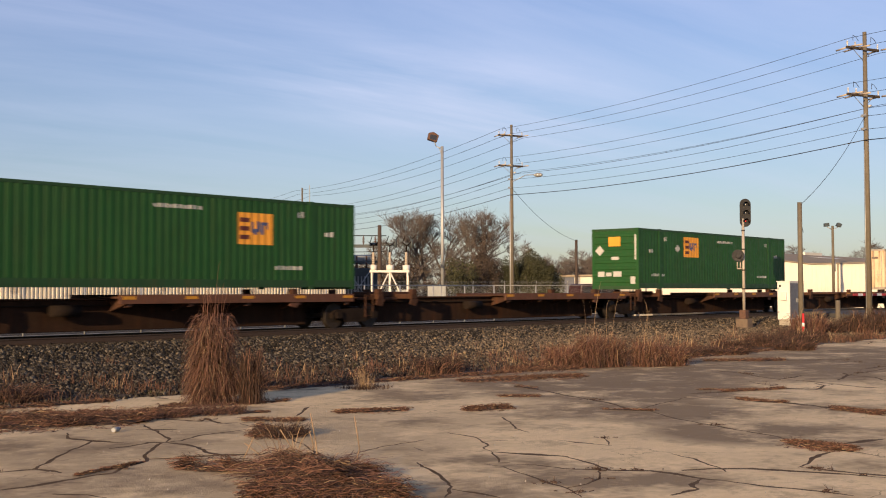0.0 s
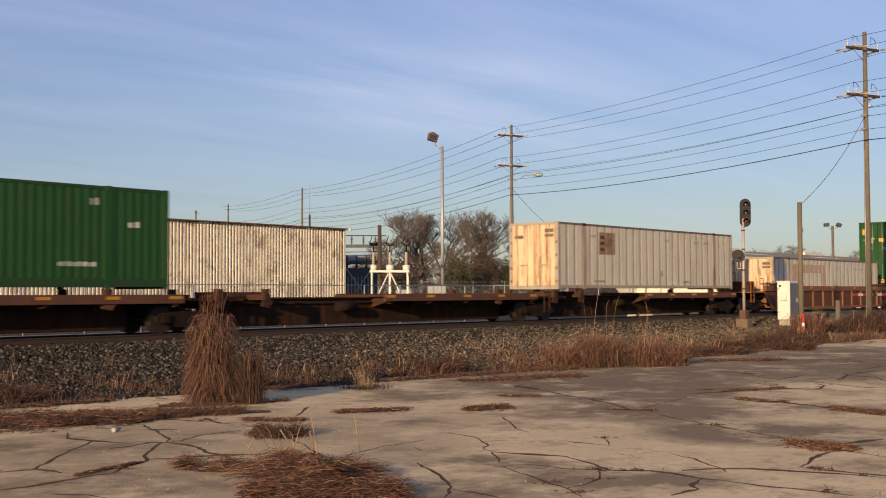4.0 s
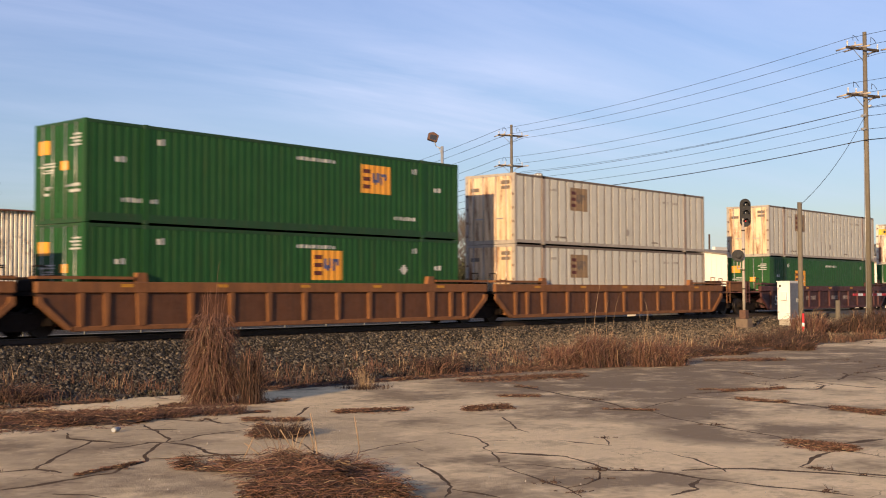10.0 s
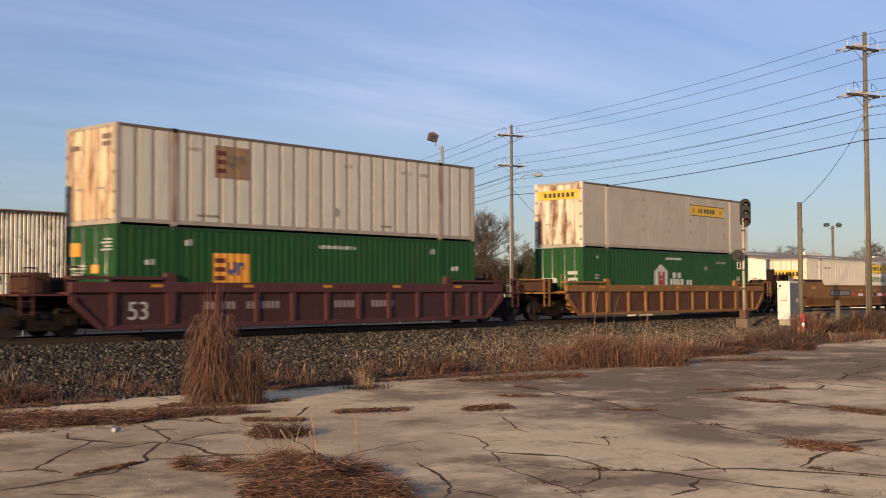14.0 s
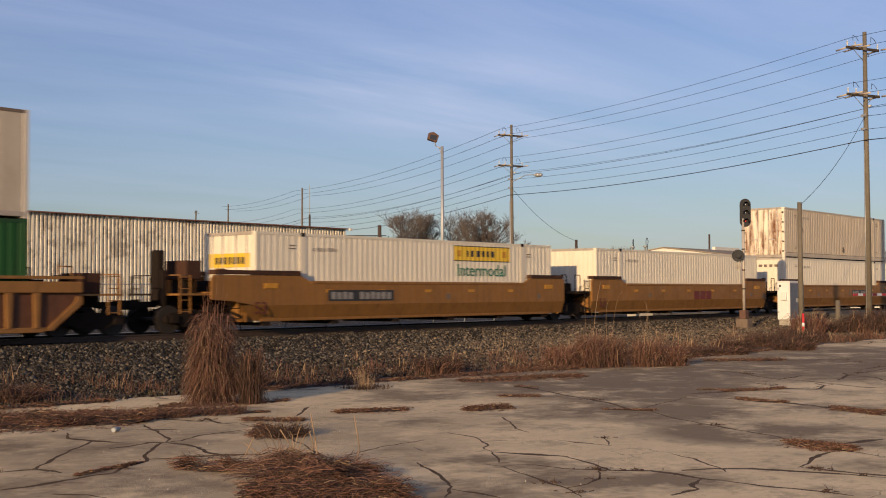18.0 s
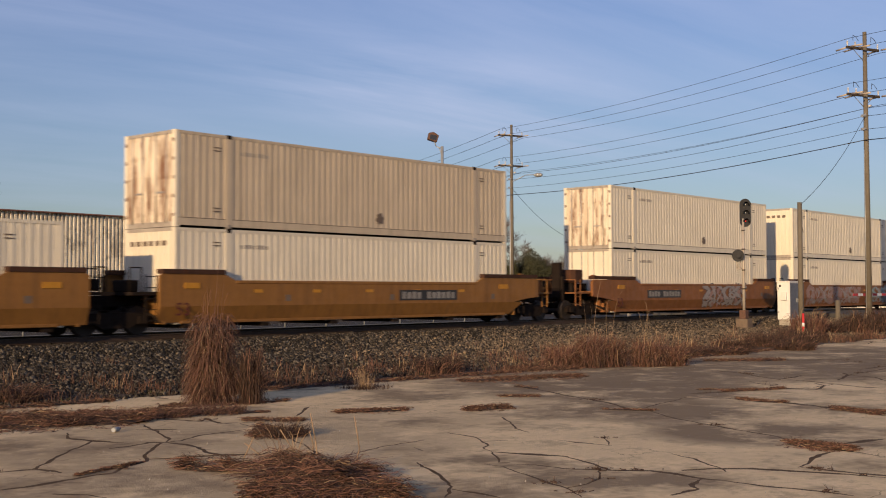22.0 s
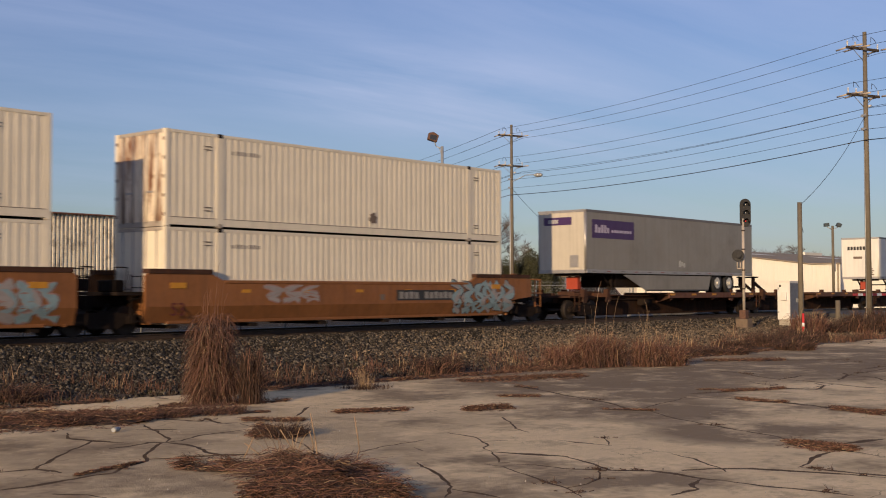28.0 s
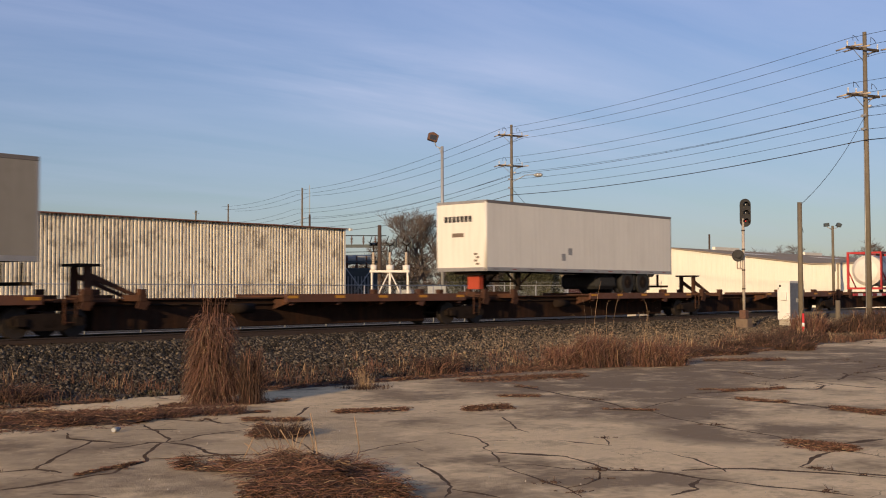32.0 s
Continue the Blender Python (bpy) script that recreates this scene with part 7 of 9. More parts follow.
mat_of_straw("grass_mat", "thick mat of dead red-brown grass on the concrete", ((8.75, 11.75, 9.75, 9.35, 0.2, 0.14, 2600), (8.0, 9.5, 9.05, 8.2, 0.26, 0.16, 2400), (9.25, 10.5, 8.75, 9.0, 0.36, 0.24, 3000), (9.5, 9.9, 9.2, 8.6, 0.2, 0.10, 1000)), 201)
bush("sparse pale straw stems rising from the mat of dead grass", 9.62, 10.75, (("straw", 16, 0.75, 0.5, 0.2, 0.006, 0.3), ("straw", 70, 0.45, 0.4, 0.3, 0.0035, 0.8), ("rustgrass", 190, 0.3, 0.4, 0.45, 0.0035, 0.9)), 202)
bush("pale straw stems beside the mat of dead grass", 9.95, 10.3, (("straw", 14, 0.35, 0.3, 0.2, 0.005, 0.6), ("rustgrass", 120, 0.25, 0.3, 0.3, 0.0035, 0.9)), 206)
bush("long dead stalks lying tangled over the mat", 9.3, 10.0, (("rustgrass", 420, 0.34, 0.8, 0.55, 0.006, 1.2), ("browngrass", 200, 0.30, 0.7, 0.55, 0.007, 1.2), ("straw", 90, 0.36, 0.8, 0.5, 0.005, 1.0)), 207)
bush("long dead stalks lying tangled over the mat", 8.75, 9.0, (("rustgrass", 340, 0.28, 0.8, 0.5, 0.006, 1.2), ("browngrass", 160, 0.26, 0.7, 0.5, 0.007, 1.2), ("straw", 22, 0.24, 0.8, 0.45, 0.005, 1.2)), 208)


def dead_stem(x, y, *bends):
    """One thick pale stem, kinked where it broke: offsets along the lot and up."""
    ob = thing("dead_stem", "thick pale dead weed stem, kinked and leaning", "weed", "dead stems in the mat")
    bm = bmesh.new()
    pts = [(x + 0.65 * u, y - 0.76 * u, z) for u, z in bends]
    for k, (a, b) in enumerate(zip(pts, pts[1:])):
        tube(bm, a, b, 0.008 - 0.0015 * k, n=6)
    part("stalk", bm, M["straw"], ob)


dead_stem(9.75, 10.3, (0, 0), (-0.05, 0.36), (-0.11, 0.69))
dead_stem(10.1, 10.05, (0, 0), (0.06, 0.25), (0.0, 0.64))
dead_stem(9.5, 11.45, (-0.02, 0), (0.02, 0.06), (0.15, 0.34))
dead_stem(9.65, 11.3, (0, 0.12), (-0.18, 0.26))
dead_stem(9.7, 10.6, (0.03, 0), (-0.10, 0.26), (-0.24, 0.48))
dead_stem(9.75, 10.45, (0.0, 0), (0.03, 0.3), (-0.02, 0.46))
dead_stem(9.5, 10.2, (0.03, 0.1), (-0.22, 0.24))
dead_stem(9.4, 9.3, (-0.1, 0.1), (0.5, 0.05))
mat_of_straw("grass_mat", "long strip of dead brown grass in a joint of the concrete", ((8.2, 20.6, 12.5, 16.7, 0.7, 0.13, 6000), (7.6, 19.2, 11.6, 16.4, 0.9, 0.13, 5000)), 203)
for x, y, sd in ((8.6, 18.4, 251), (9.5, 17.9, 252), (10.6, 17.2, 253), (11.6, 16.9, 254), (9.0, 19.2, 255), (12.4, 16.9, 256), (13.2, 16.6, 257)):
    bush("low tangle of red-brown weeds in a joint", x, y, (("rustgrass", 300, 0.24, 0.4, 0.45, 0.005, 1.1), ("browngrass", 260, 0.26, 0.4, 0.5, 0.005, 1.1), ("straw", 14, 0.3, 0.3, 0.4, 0.004, 0.9)), sd)
mat_of_straw("grass_mat", "low brown mat of weeds growing in a joint", ((12.75, 15.3, 13.35, 14.5, 0.28, 0.05, 800), (11.45, 13.55, 11.95, 12.95, 0.5, 0.09, 1300), (12.5, 14.6, 11.7, 13.4, 0.16, 0.04, 400)), 204)
bush("short brown weeds growing in a joint", 11.75, 13.2, (("browngrass", 420, 0.3, 0.3, 0.36, 0.005, 0.9), ("straw", 10, 0.6, 0.2, 0.25, 0.004, 0.2)), 205)
for n, (ax, ay, bx, by, half, pile, count) in enumerate(((12.7, 17.0, 13.9, 16.0, 0.2, 0.03, 500), (14.6, 15.0, 15.75, 14.3, 0.30, 0.05, 900), (16.35, 13.4, 17.2, 13.1, 0.34, 0.07, 900), (19.0, 14.7, 19.5, 14.0, 0.16, 0.04, 200), (15.65, 6.95, 15.5, 5.95, 0.34, 0.06, 1100), (18.1, 11.6, 18.5, 10.7, 0.08, 0.025, 160), (20.6, 8.4, 21.0, 7.2, 0.12, 0.03, 300), (21.6, 17.9, 25.0, 16.6, 0.8, 0.06, 2600), (25.6, 19.6, 27.2, 18.2, 0.8, 0.08, 1800), (23.0, 12.3, 24.2, 11.2, 0.09, 0.02, 200), (7.6, 12.2, 8.9, 12.6, 0.05, 0.02, 260), (32.6, 17.2, 34.5, 15.4, 0.4, 0.08, 700), (21.5, 10.6, 21.35, 9.5, 0.16, 0.04, 500), (21.0, 8.5, 20.3, 7.3, 0.17, 0.05, 600), (24.5, 10.95, 22.9, 11.65, 0.16, 0.04, 600), (21.3, 16.0, 20.9, 15.1, 0.14, 0.04, 300))):
    mat_of_straw("grass_mat", "thin patch of dead brown grass in a crack of the lot", ((ax, ay, bx, by, half, pile, count),), 210 + n)
clump("grass_tuft", "straw-coloured tuft at the lot's edge", 18.9, 18.5, (("straw", 150, 0.75, 0.28, 0.6, 0.3, 0.005), ("straw", 14, 1.3, 0.2, 0.3, 0.2, 0.004), ("browngrass", 500, 0.3, 0.6, 0.8, 0.5, 0.006)), 5)
clump("grass_tuft", "small straw tuft on the lot", 12.2, 16.9, (("straw", 40, 0.4, 0.15, 0.4, 0.2, 0.004), ("browngrass", 200, 0.2, 0.35, 0.8, 0.5, 0.005)), 6)


for n, (ax, ay, bx, by, half, pile, count) in enumerate(((6.0, 21.0, 13.4, 20.1, 0.42, 0.06, 2600), (15.6, 20.0, 21.5, 19.3, 0.4, 0.06, 2000), (21.0, 19.3, 27.0, 18.7, 0.45, 0.07, 2200), (32.5, 18.6, 41.0, 18.5, 0.5, 0.07, 1800), (13.2, 18.4, 15.6, 17.4, 0.35, 0.05, 1100))):
    mat_of_straw("grass_mat", "dead brown grass along the ragged edge of the lot", ((ax, ay, bx, by, half, pile, count),), 230 + n)


def pebbles():
    """Pale chips of stone scattered over the lot."""
    rg = random.Random(77)
    bm = bmesh.new()
    for _ in range(150):
        x = rg.uniform(7, 34)
        y = rg.uniform(5, 18)
        r = rg.uniform(0.004, 0.011)
        top = bm.verts.new((x, y, 0.006 + r * 1.2))
        ring = [bm.verts.new((x + r * rg.uniform(0.7, 1.3) * math.cos(k * 1.257), y + r * rg.uniform(0.7, 1.3) * math.sin(k * 1.257), -0.004)) for k in range(5)]
        for k in range(5):
            bm.faces.new((ring[k], ring[(k + 1) % 5], top))
    solid("stone_chips", bm, M["chip"], "small pale stone chips scattered on the lot", "stones", kind="stuff")


pebbles()


def verge():
    """Low dead weeds along the whole verge and in the joints, too many to count."""
    rg = random.Random(31)
    for name, mat_key, count, tall in (("verge_weeds", "browngrass", 2300, 0.36), ("verge_grass", "rustgrass", 900, 0.42), ("verge_straw", "straw", 110, 0.6), ("verge_green", "greenweed", 90, 0.22)):
        bm = bmesh.new()
        for _ in range(count):
            x = 4 + 66 * rg.random() ** 1.2
            y = lot_edge(x) + 0.4 + rg.gauss(1.3, 1.4)
            if y < lot_edge(x) - 0.25:
                continue
            if noise.noise((x * 0.4, y * 0.4, len(name))) < -0.12:
                continue
            if y > lot_edge(x) + 1.2 and rg.random() < 0.3:
                continue
            blades(bm, x, y, height(x, y) - 0.01, 9, tall * rg.uniform(0.5, 1.3), 0.22, 0.7, rg, 0.006 + x * 0.00012, 0.6, 0.4)
        solid(name, bm, M[mat_key], "scattered dead weeds along the verge", "weeds", kind="stuff")


verge()


# ---- lineside: signal, cabinet, posts ----
def signal_mast(x, y, z):
    ob = thing("railway_signal", "three-lens railway colour signal on a pale mast, red lit", "signal", at=(x, y, z))
    part("concrete_base", boxes((-0.3, 0.3, -0.3, 0.3, -0.3, 0.2)), M["stained_conc"], ob, bevel=0.03)
    part("junction_box", boxes((-0.2, 0.16, -0.16, 0.16, 0.2, 0.62)), M["rustlamp"], ob, "rusty junction box", bevel=0.02)
    part("mast", tubes(((0, 0, 0.3), (0, 0, 5.0), 0.07), n=12), M["mast"], ob)
    head = bmesh.new()      # tall oval backplate facing -x and the camera's side
    outl = [(0.26 * math.cos(a), 0.42 + 0.26 * math.sin(a)) for a in [k * math.pi / 8 for k in range(9)]] + [(0.26 * math.cos(a), -0.42 + 0.26 * math.sin(a)) for a in [math.pi + k * math.pi / 8 for k in range(9)]]
    prism(head, outl, -0.03, 0.03)
    hd = part("signal_head", head, M["signal_black"], ob, "tall oval black signal head")
    hd.matrix_basis = pose(0.05, -0.1, 5.28, 0, 0, -52)
    for k, zz in enumerate((0.40, 0.0, -0.40)):
        bm = bmesh.new()
        tube(bm, (0, -0.035, zz), (0, -0.05, zz), 0.036 if k == 2 else 0.07, n=16)
        ls = part("lens", bm, M["lamp_red"] if k == 2 else M["glass"], hd, "red lit lens" if k == 2 else "dark lens")
        # the glint on each unlit lens is a small pale disc
        if k < 2:
            part("lens_centre", tubes(((0, -0.056, zz), (0, -0.049, zz), 0.026), n=10), M["porcelain"], ls, "pale disc standing for a glint in the glass")
        bm = bmesh.new()
        for j in range(11):
            a0, a1 = math.radians(-20 + j * 20), math.radians(-20 + (j + 1) * 20)
            for rad, flip in ((0.11, 0), (0.118, 1)):
                q = [(rad * math.cos(a0), -0.03, zz + rad * math.sin(a0)), (rad * math.cos(a1), -0.03, zz + rad * math.sin(a1)), (rad * math.cos(a1), -0.28, zz + rad * math.sin(a1)), (rad * math.cos(a0), -0.28, zz + rad * math.sin(a0))]
                bm.faces.new([bm.verts.new(p) for p in (q if flip else q[::-1])])
        part("visor", bm, M["signal_black"], hd)
    bm = bmesh.new()
    tube(bm, (0, 0.03, 0.4), (0, 0.25, 0.4), 0.1, n=10)
    tube(bm, (0, 0.03, 0), (0, 0.25, 0), 0.1, n=10)
    tube(bm, (0, 0.03, -0.4), (0, 0.25, -0.4), 0.1, n=10)
    part("lamp_housing", bm, M["signal_black"], hd)
    low = part("lower_head", tubes(((0, -0.03, 0), (0, 0.03, 0), 0.29), n=22), M["signal_black"], ob, "round black lower signal head")
    low.matrix_basis = pose(-0.32, 0.12, 3.22, 0, 0, -62)
    part("lens", tubes(((0, -0.05, 0), (0, -0.03, 0), 0.1), n=16), M["glass"], low, "dark lens")
    part("visor", tubes(((0, -0.2, 0.02), (0, -0.03, 0.02), 0.135), n=16), M["signal_black"], low)
    part("head_bracket", tubes(((0, 0, 2.6), (-0.24, 0.2, 2.6), 0.035), ((-0.24, 0.2, 2.6), (-0.24, 0.2, 3.2), 0.035), ((-0.12, 0.1, 2.6), (-0.12, 0.1, 2.95), 0.035), n=8), M["mast"], ob)
    for k in range(9):
        zz = 0.95 + k * 0.42
        part("step", tubes(((-0.16, -0.02, zz), (0.2, 0.02, zz), 0.014), n=6), M["mast"], ob)
    for zz in (1.6, 2.5, 3.5, 4.4):
        part("band", tubes(((0, 0, zz), (0, 0, zz + 0.06), 0.085), n=12), M["rail"], ob)


signal_mast(51.5, 25.0, 0.66)


def relay_cabinet(x, y, z):
    ob = thing("relay_cabinet", "tall white signal relay cabinet on concrete footings", "cabinet", at=(x, y, z))
    part("body", boxes((-0.85, 0.85, -0.33, 0.33, 0.18, 2.08)), M["box_white"], ob, bevel=0.015)
    part("roof", boxes((-0.9, 0.9, -0.37, 0.37, 2.08, 2.13)), M["box_white"], ob, bevel=0.01)
    dr = part("door", boxes((-0.875, -0.85, -0.3, 0.3, 0.26, 2.0)), M["box_white"], ob, bevel=0.004)
    part("hinge", boxes((-0.89, -0.875, 0.22, 0.29, 0.5, 0.6), (-0.89, -0.875, 0.22, 0.29, 1.7, 1.8)), M["galv"], dr)
    part("meter_box", boxes((-0.97, -0.875, -0.2, 0.1, 1.15, 1.55)), M["box_white"], ob, "small box on the door", bevel=0.01)
    part("plate", boxes((-0.882, -0.875, 0.12, 0.22, 1.82, 1.94)), M["ink"], ob)
    # the doors of this face carry its shade as blue-grey colour
    for k in (-1, 1):
        dr = part("side_door", boxes((*sorted((k * 0.01, k * 0.82)), -0.352, -0.33, 0.25, 2.02)), M["blue_grey"], ob, "cabinet door coloured blue-grey for its shaded face", bevel=0.004)
        part("latch", boxes((*sorted((k * 0.06, k * 0.1)), -0.38, -0.352, 1.05, 1.25)), M["galv"], dr)
    for k in (-0.6, 0.6):
        part("footing", boxes((k - 0.15, k + 0.15, -0.3, 0.3, -0.3, 0.18)), M["base_conc"], ob, bevel=0.02)
    part("conduit", tubes(((0.1, -0.42, -0.2), (0.1, -0.42, 0.4), 0.035), ((-0.05, -0.42, -0.2), (-0.05, -0.42, 0.4), 0.035), n=8), M["wink"], ob)


relay_cabinet(56.43, 24.83, 0.56)


def wood_post(x, y, z, hgt, r, name="wooden_post", label="short weathered wooden post", mat_key="pole_wood", group="posts by the crossing"):
    bm = bmesh.new()
    tube(bm, (x, y, z - 0.4), (x, y, z + hgt), r * 1.08, r * 0.92, n=12)
    return solid(name, bm, M[mat_key], label, "post", group)


wood_post(57.5, 22.8, 0.5, 1.2, 0.13)
wood_post(64.4, 21.9, 0.5, 1.1, 0.13)
wood_post(53.45, 23.0, 0.15, 6.3, 0.12, "utility_pole", "slim bare wooden service pole with a guy wire", group="utility poles")
bm = bmesh.new()
tube(bm, (51.0, 21.85, -0.1), (51.0, 21.85, 1.15), 0.055, n=10)
mk = solid("cable_marker", bm, M["stripe_red"], "orange-red cable marker post", "marker")
part("white_band", tubes(((51.0, 21.85, 0.55), (51.0, 21.85, 0.72), 0.058), n=10), M["stripe_white"], mk)


# ---- utility line ----
ARM = Vector((0.9167, -0.3996, 0.0))
POLES = (Vector((49.5, -11.5, 0.4)), Vector((64.78, 23.91, 0.6)), Vector((80.4, 60.7, 0.6)), Vector((109.4, 119.1, 0.6)), Vector((121.3, 149.9, 0.6)))
WIRES = ((-1.15, 16.35), (-0.55, 15.9), (1.15, 15.7), (-1.15, 13.8), (-0.55, 13.25), (1.15, 12.75), (0.16, 12.5), (-0.16, 12.0), (-0.18, 11.25), (-0.18, 10.65))


def utility_pole(base, full=True, lamp=False):
    ob = thing("utility_pole", "tall weathered wooden utility pole with two crossarms" if full else "distant bare wooden utility pole carrying wires", "utility pole", "utility poles", at=tuple(base), rz=-23.55)
    part("pole", tubes(((0, 0, -0.5), (0, 0, 16.2), 0.185, 0.11), n=14), M["pole_wood"], ob)
    for zz in (15.2, 12.55) if full else ():
        arm = part("crossarm", boxes((-1.22, 1.22, 0.1, 0.22, zz, zz + 0.14)), M["tie"], ob)
        for x in (-1.15, -0.55, 1.15):
            bm = tubes(((x, 0.16, zz + 0.13), (x, 0.16, zz + 0.24), 0.03), n=8)
            for k in range(3):
                tube(bm, (x, 0.16, zz + 0.24 + k * 0.07), (x, 0.16, zz + 0.285 + k * 0.07), 0.05, n=10)
            part("insulator", bm, M["porcelain"], arm)
            part("tension_insulator", tubes(((x, 0.22, zz + 0.06), (x, 1.0, zz + 0.02), 0.05), ((x, -0.1, zz + 0.06), (x, -0.9, zz + 0.02), 0.05), n=8), M["bush_glaze"], arm)
        for k in (-1, 1):
            part("arm_brace", tubes(((k * 0.75, 0.14, zz), (0, 0.14, zz - 0.6), 0.02), n=6), M["galv"], arm)
        for x in (-0.85, 0.85):
            bm = bmesh.new()
            pts = [Vector((x * (0.55 + 0.5 * t), 0.2 - 0.4 * abs(t - 0.5), zz + 0.45 + 0.35 * math.sin(math.pi * t))) for t in (0, 0.25, 0.5, 0.75, 1)]
            pipe(bm, pts, 0.015, 5)
            part("jumper_wire", bm, M["wire"], arm)
    part("insulator", tubes(((0.2, 0, 12.0), (0.42, 0, 12.05), 0.06), n=8), M["porcelain"], ob)
    part("cable_clamp", boxes((-0.3, 0.1, -0.1, 0.1, 10.6, 10.75), (-0.3, 0.1, -0.1, 0.1, 11.35, 11.5)), M["galv"], ob)
    if lamp:
        la = part("lamp_arm", tubes(((0, -0.1, 11.2), (0.9, -0.9, 11.75), 0.035), ((0.9, -0.9, 11.75), (1.4, -1.4, 11.75), 0.035), n=8), M["galv"], ob)
        bm = bmesh.new()
        for (a, ra), (b, rb) in zip(((0, 0.07), (0.2, 0.16), (0.55, 0.2)), ((0.2, 0.16), (0.55, 0.2), (0.8, 0.08))):
            tube(bm, (1.4 + a * 0.7, -1.4 - a * 0.7, 11.72), (1.4 + b * 0.7, -1.4 - b * 0.7, 11.72), ra, rb, n=12)
        part("lamp_head", bm, M["galv"], la, "pale cobra-head street lamp")
    part("ground_wire" if not lamp else "conduit", tubes(((-0.19, 0.0, 0), (-0.16, 0.0, 9.5), 0.02 if not lamp else 0.06), n=8), M["galv"], ob)
    return ob


utility_pole(POLES[1])
utility_pole(POLES[2], lamp=True)
for b in (POLES[0], POLES[3], POLES[4]):
    utility_pole(b, False)


def hang(a, b, sag, r, name="power_line", label="thin dark overhead wire between poles", n=14, group="overhead wires"):
    bm = bmesh.new()
    a, b = Vector(a), Vector(b)
    pts = [a.lerp(b, k / n) - Vector((0, 0, 4 * sag * (k / n) * (1 - k / n))) for k in range(n + 1)]
    pipe(bm, pts, r, 5)
    return solid(name, bm, M["wire"], label, "wire", group)


for i, (a, b) in enumerate(zip(POLES, POLES[1:])):
    for k, (off, z) in enumerate(WIRES):
        sag = (0.35, 0.45, 0.9, 0.5)[i] * (1.0 + 0.06 * (k % 4))
        hang(a + ARM * off + Vector((0, 0, z - 0.6)), b + ARM * off + Vector((0, 0, z - 0.6)), sag, 0.026 if k == 9 else 0.013 + 0.004 * (i > 1))
hang((64.6, 23.9, 12.0), (53.45, 23.0, 6.3), 0.45, 0.014, label="slack service wire to the slim pole")
hang((80.2, 60.5, 11.2), (100.2, 67.3, 7.5), 0.7, 0.016, label="slack service wire to a dark pole")
hang((53.45, 23.0, 5.8), (53.6, 22.9, 5.0), 0.0, 0.015, "loose_wire", "short loose wire coil end", 4)


# ---- behind the track: lighting masts, fence, buildings ----
def flood_mast(x, y, z):
    ob = thing("light_mast", "slim pale lighting mast with one rusted floodlight", "light mast", at=(x, y, z))
    part("mast", tubes(((0, 0, -0.3), (0, 0, 13.6), 0.16, 0.12), n=12), M["galv"], ob)
    part("bracket", tubes(((0, 0, 13.4), (-0.35, 0.35, 13.6), 0.035), ((-0.35, 0.35, 13.6), (-0.5, 0.5, 14.2), 0.035), ((0, 0, 12.9), (-0.2, 0.2, 13.5), 0.03), n=8), M["galv"], ob)
    bm = bmesh.new()
    prism(bm, [(-0.42, -0.3), (0.34, -0.38), (0.42, 0.2), (-0.1, 0.4), (-0.45, 0.25)], -0.3, 0.3)
    hd = part("floodlight", bm, M["rustlamp"], ob, "rusted box floodlight", bevel=0.03)
    hd.matrix_basis = pose(-0.55, 0.5, 14.35, 0, 12, -40)
    part("glass", boxes((-0.3, 0.25, -0.31, -0.3, -0.25, 0.15)), M["glass"], hd)


flood_mast(72.15, 61.62, 0.6)


def twin_mast(x, y, z, top, heads=(-1, 1)):
    ob = thing("light_mast", "slim mast with two small floodlights" if len(heads) > 1 else "slim distant mast with one floodlight", "light mast", at=(x, y, z))
    part("mast", tubes(((0, 0, -0.3), (0, 0, top), 0.15, 0.12), n=10), M["pole_wood"], ob)
    part("crossbar", tubes(((-0.45, 0.36, top - 0.1), (0, 0, top - 0.4), 0.04), ((0.45, -0.36, top - 0.1), (0, 0, top - 0.4), 0.04), n=6), M["galv"], ob)
    for k in heads:
        bm = bmesh.new()
        prism(bm, [(-0.24, -0.13), (0.2, -0.18), (0.24, 0.15), (-0.16, 0.2)], -0.2, 0.2)
        fl = part("floodlight", bm, M["equip_dark"], ob, "dark grey floodlight", bevel=0.02)
        fl.matrix_basis = pose(k * 0.5, -k * 0.4, top + 0.08, 0, k * 14, -40)
    part("transformer_can", tubes(((0.2, 0, top * 0.45), (0.2, 0, top * 0.45 + 0.8), 0.16), n=10), M["equip"], ob)


twin_mast(107.7, 43.1, 0.5, 7.9)
twin_mast(117.9, 154.0, 0.5, 15.0, (0,))

for x, y, top, r in ((63.7, 60.7, 6.7, 0.16), (116.4, 125.1, 13.1, 0.16), (100.2, 67.3, 7.0, 0.15), (181.9, 94.6, 11.5, 0.17)):
    wood_post(x, y, 0.6, top, r, "utility_pole", "dark weathered wooden pole", "dark_wood", "utility poles")


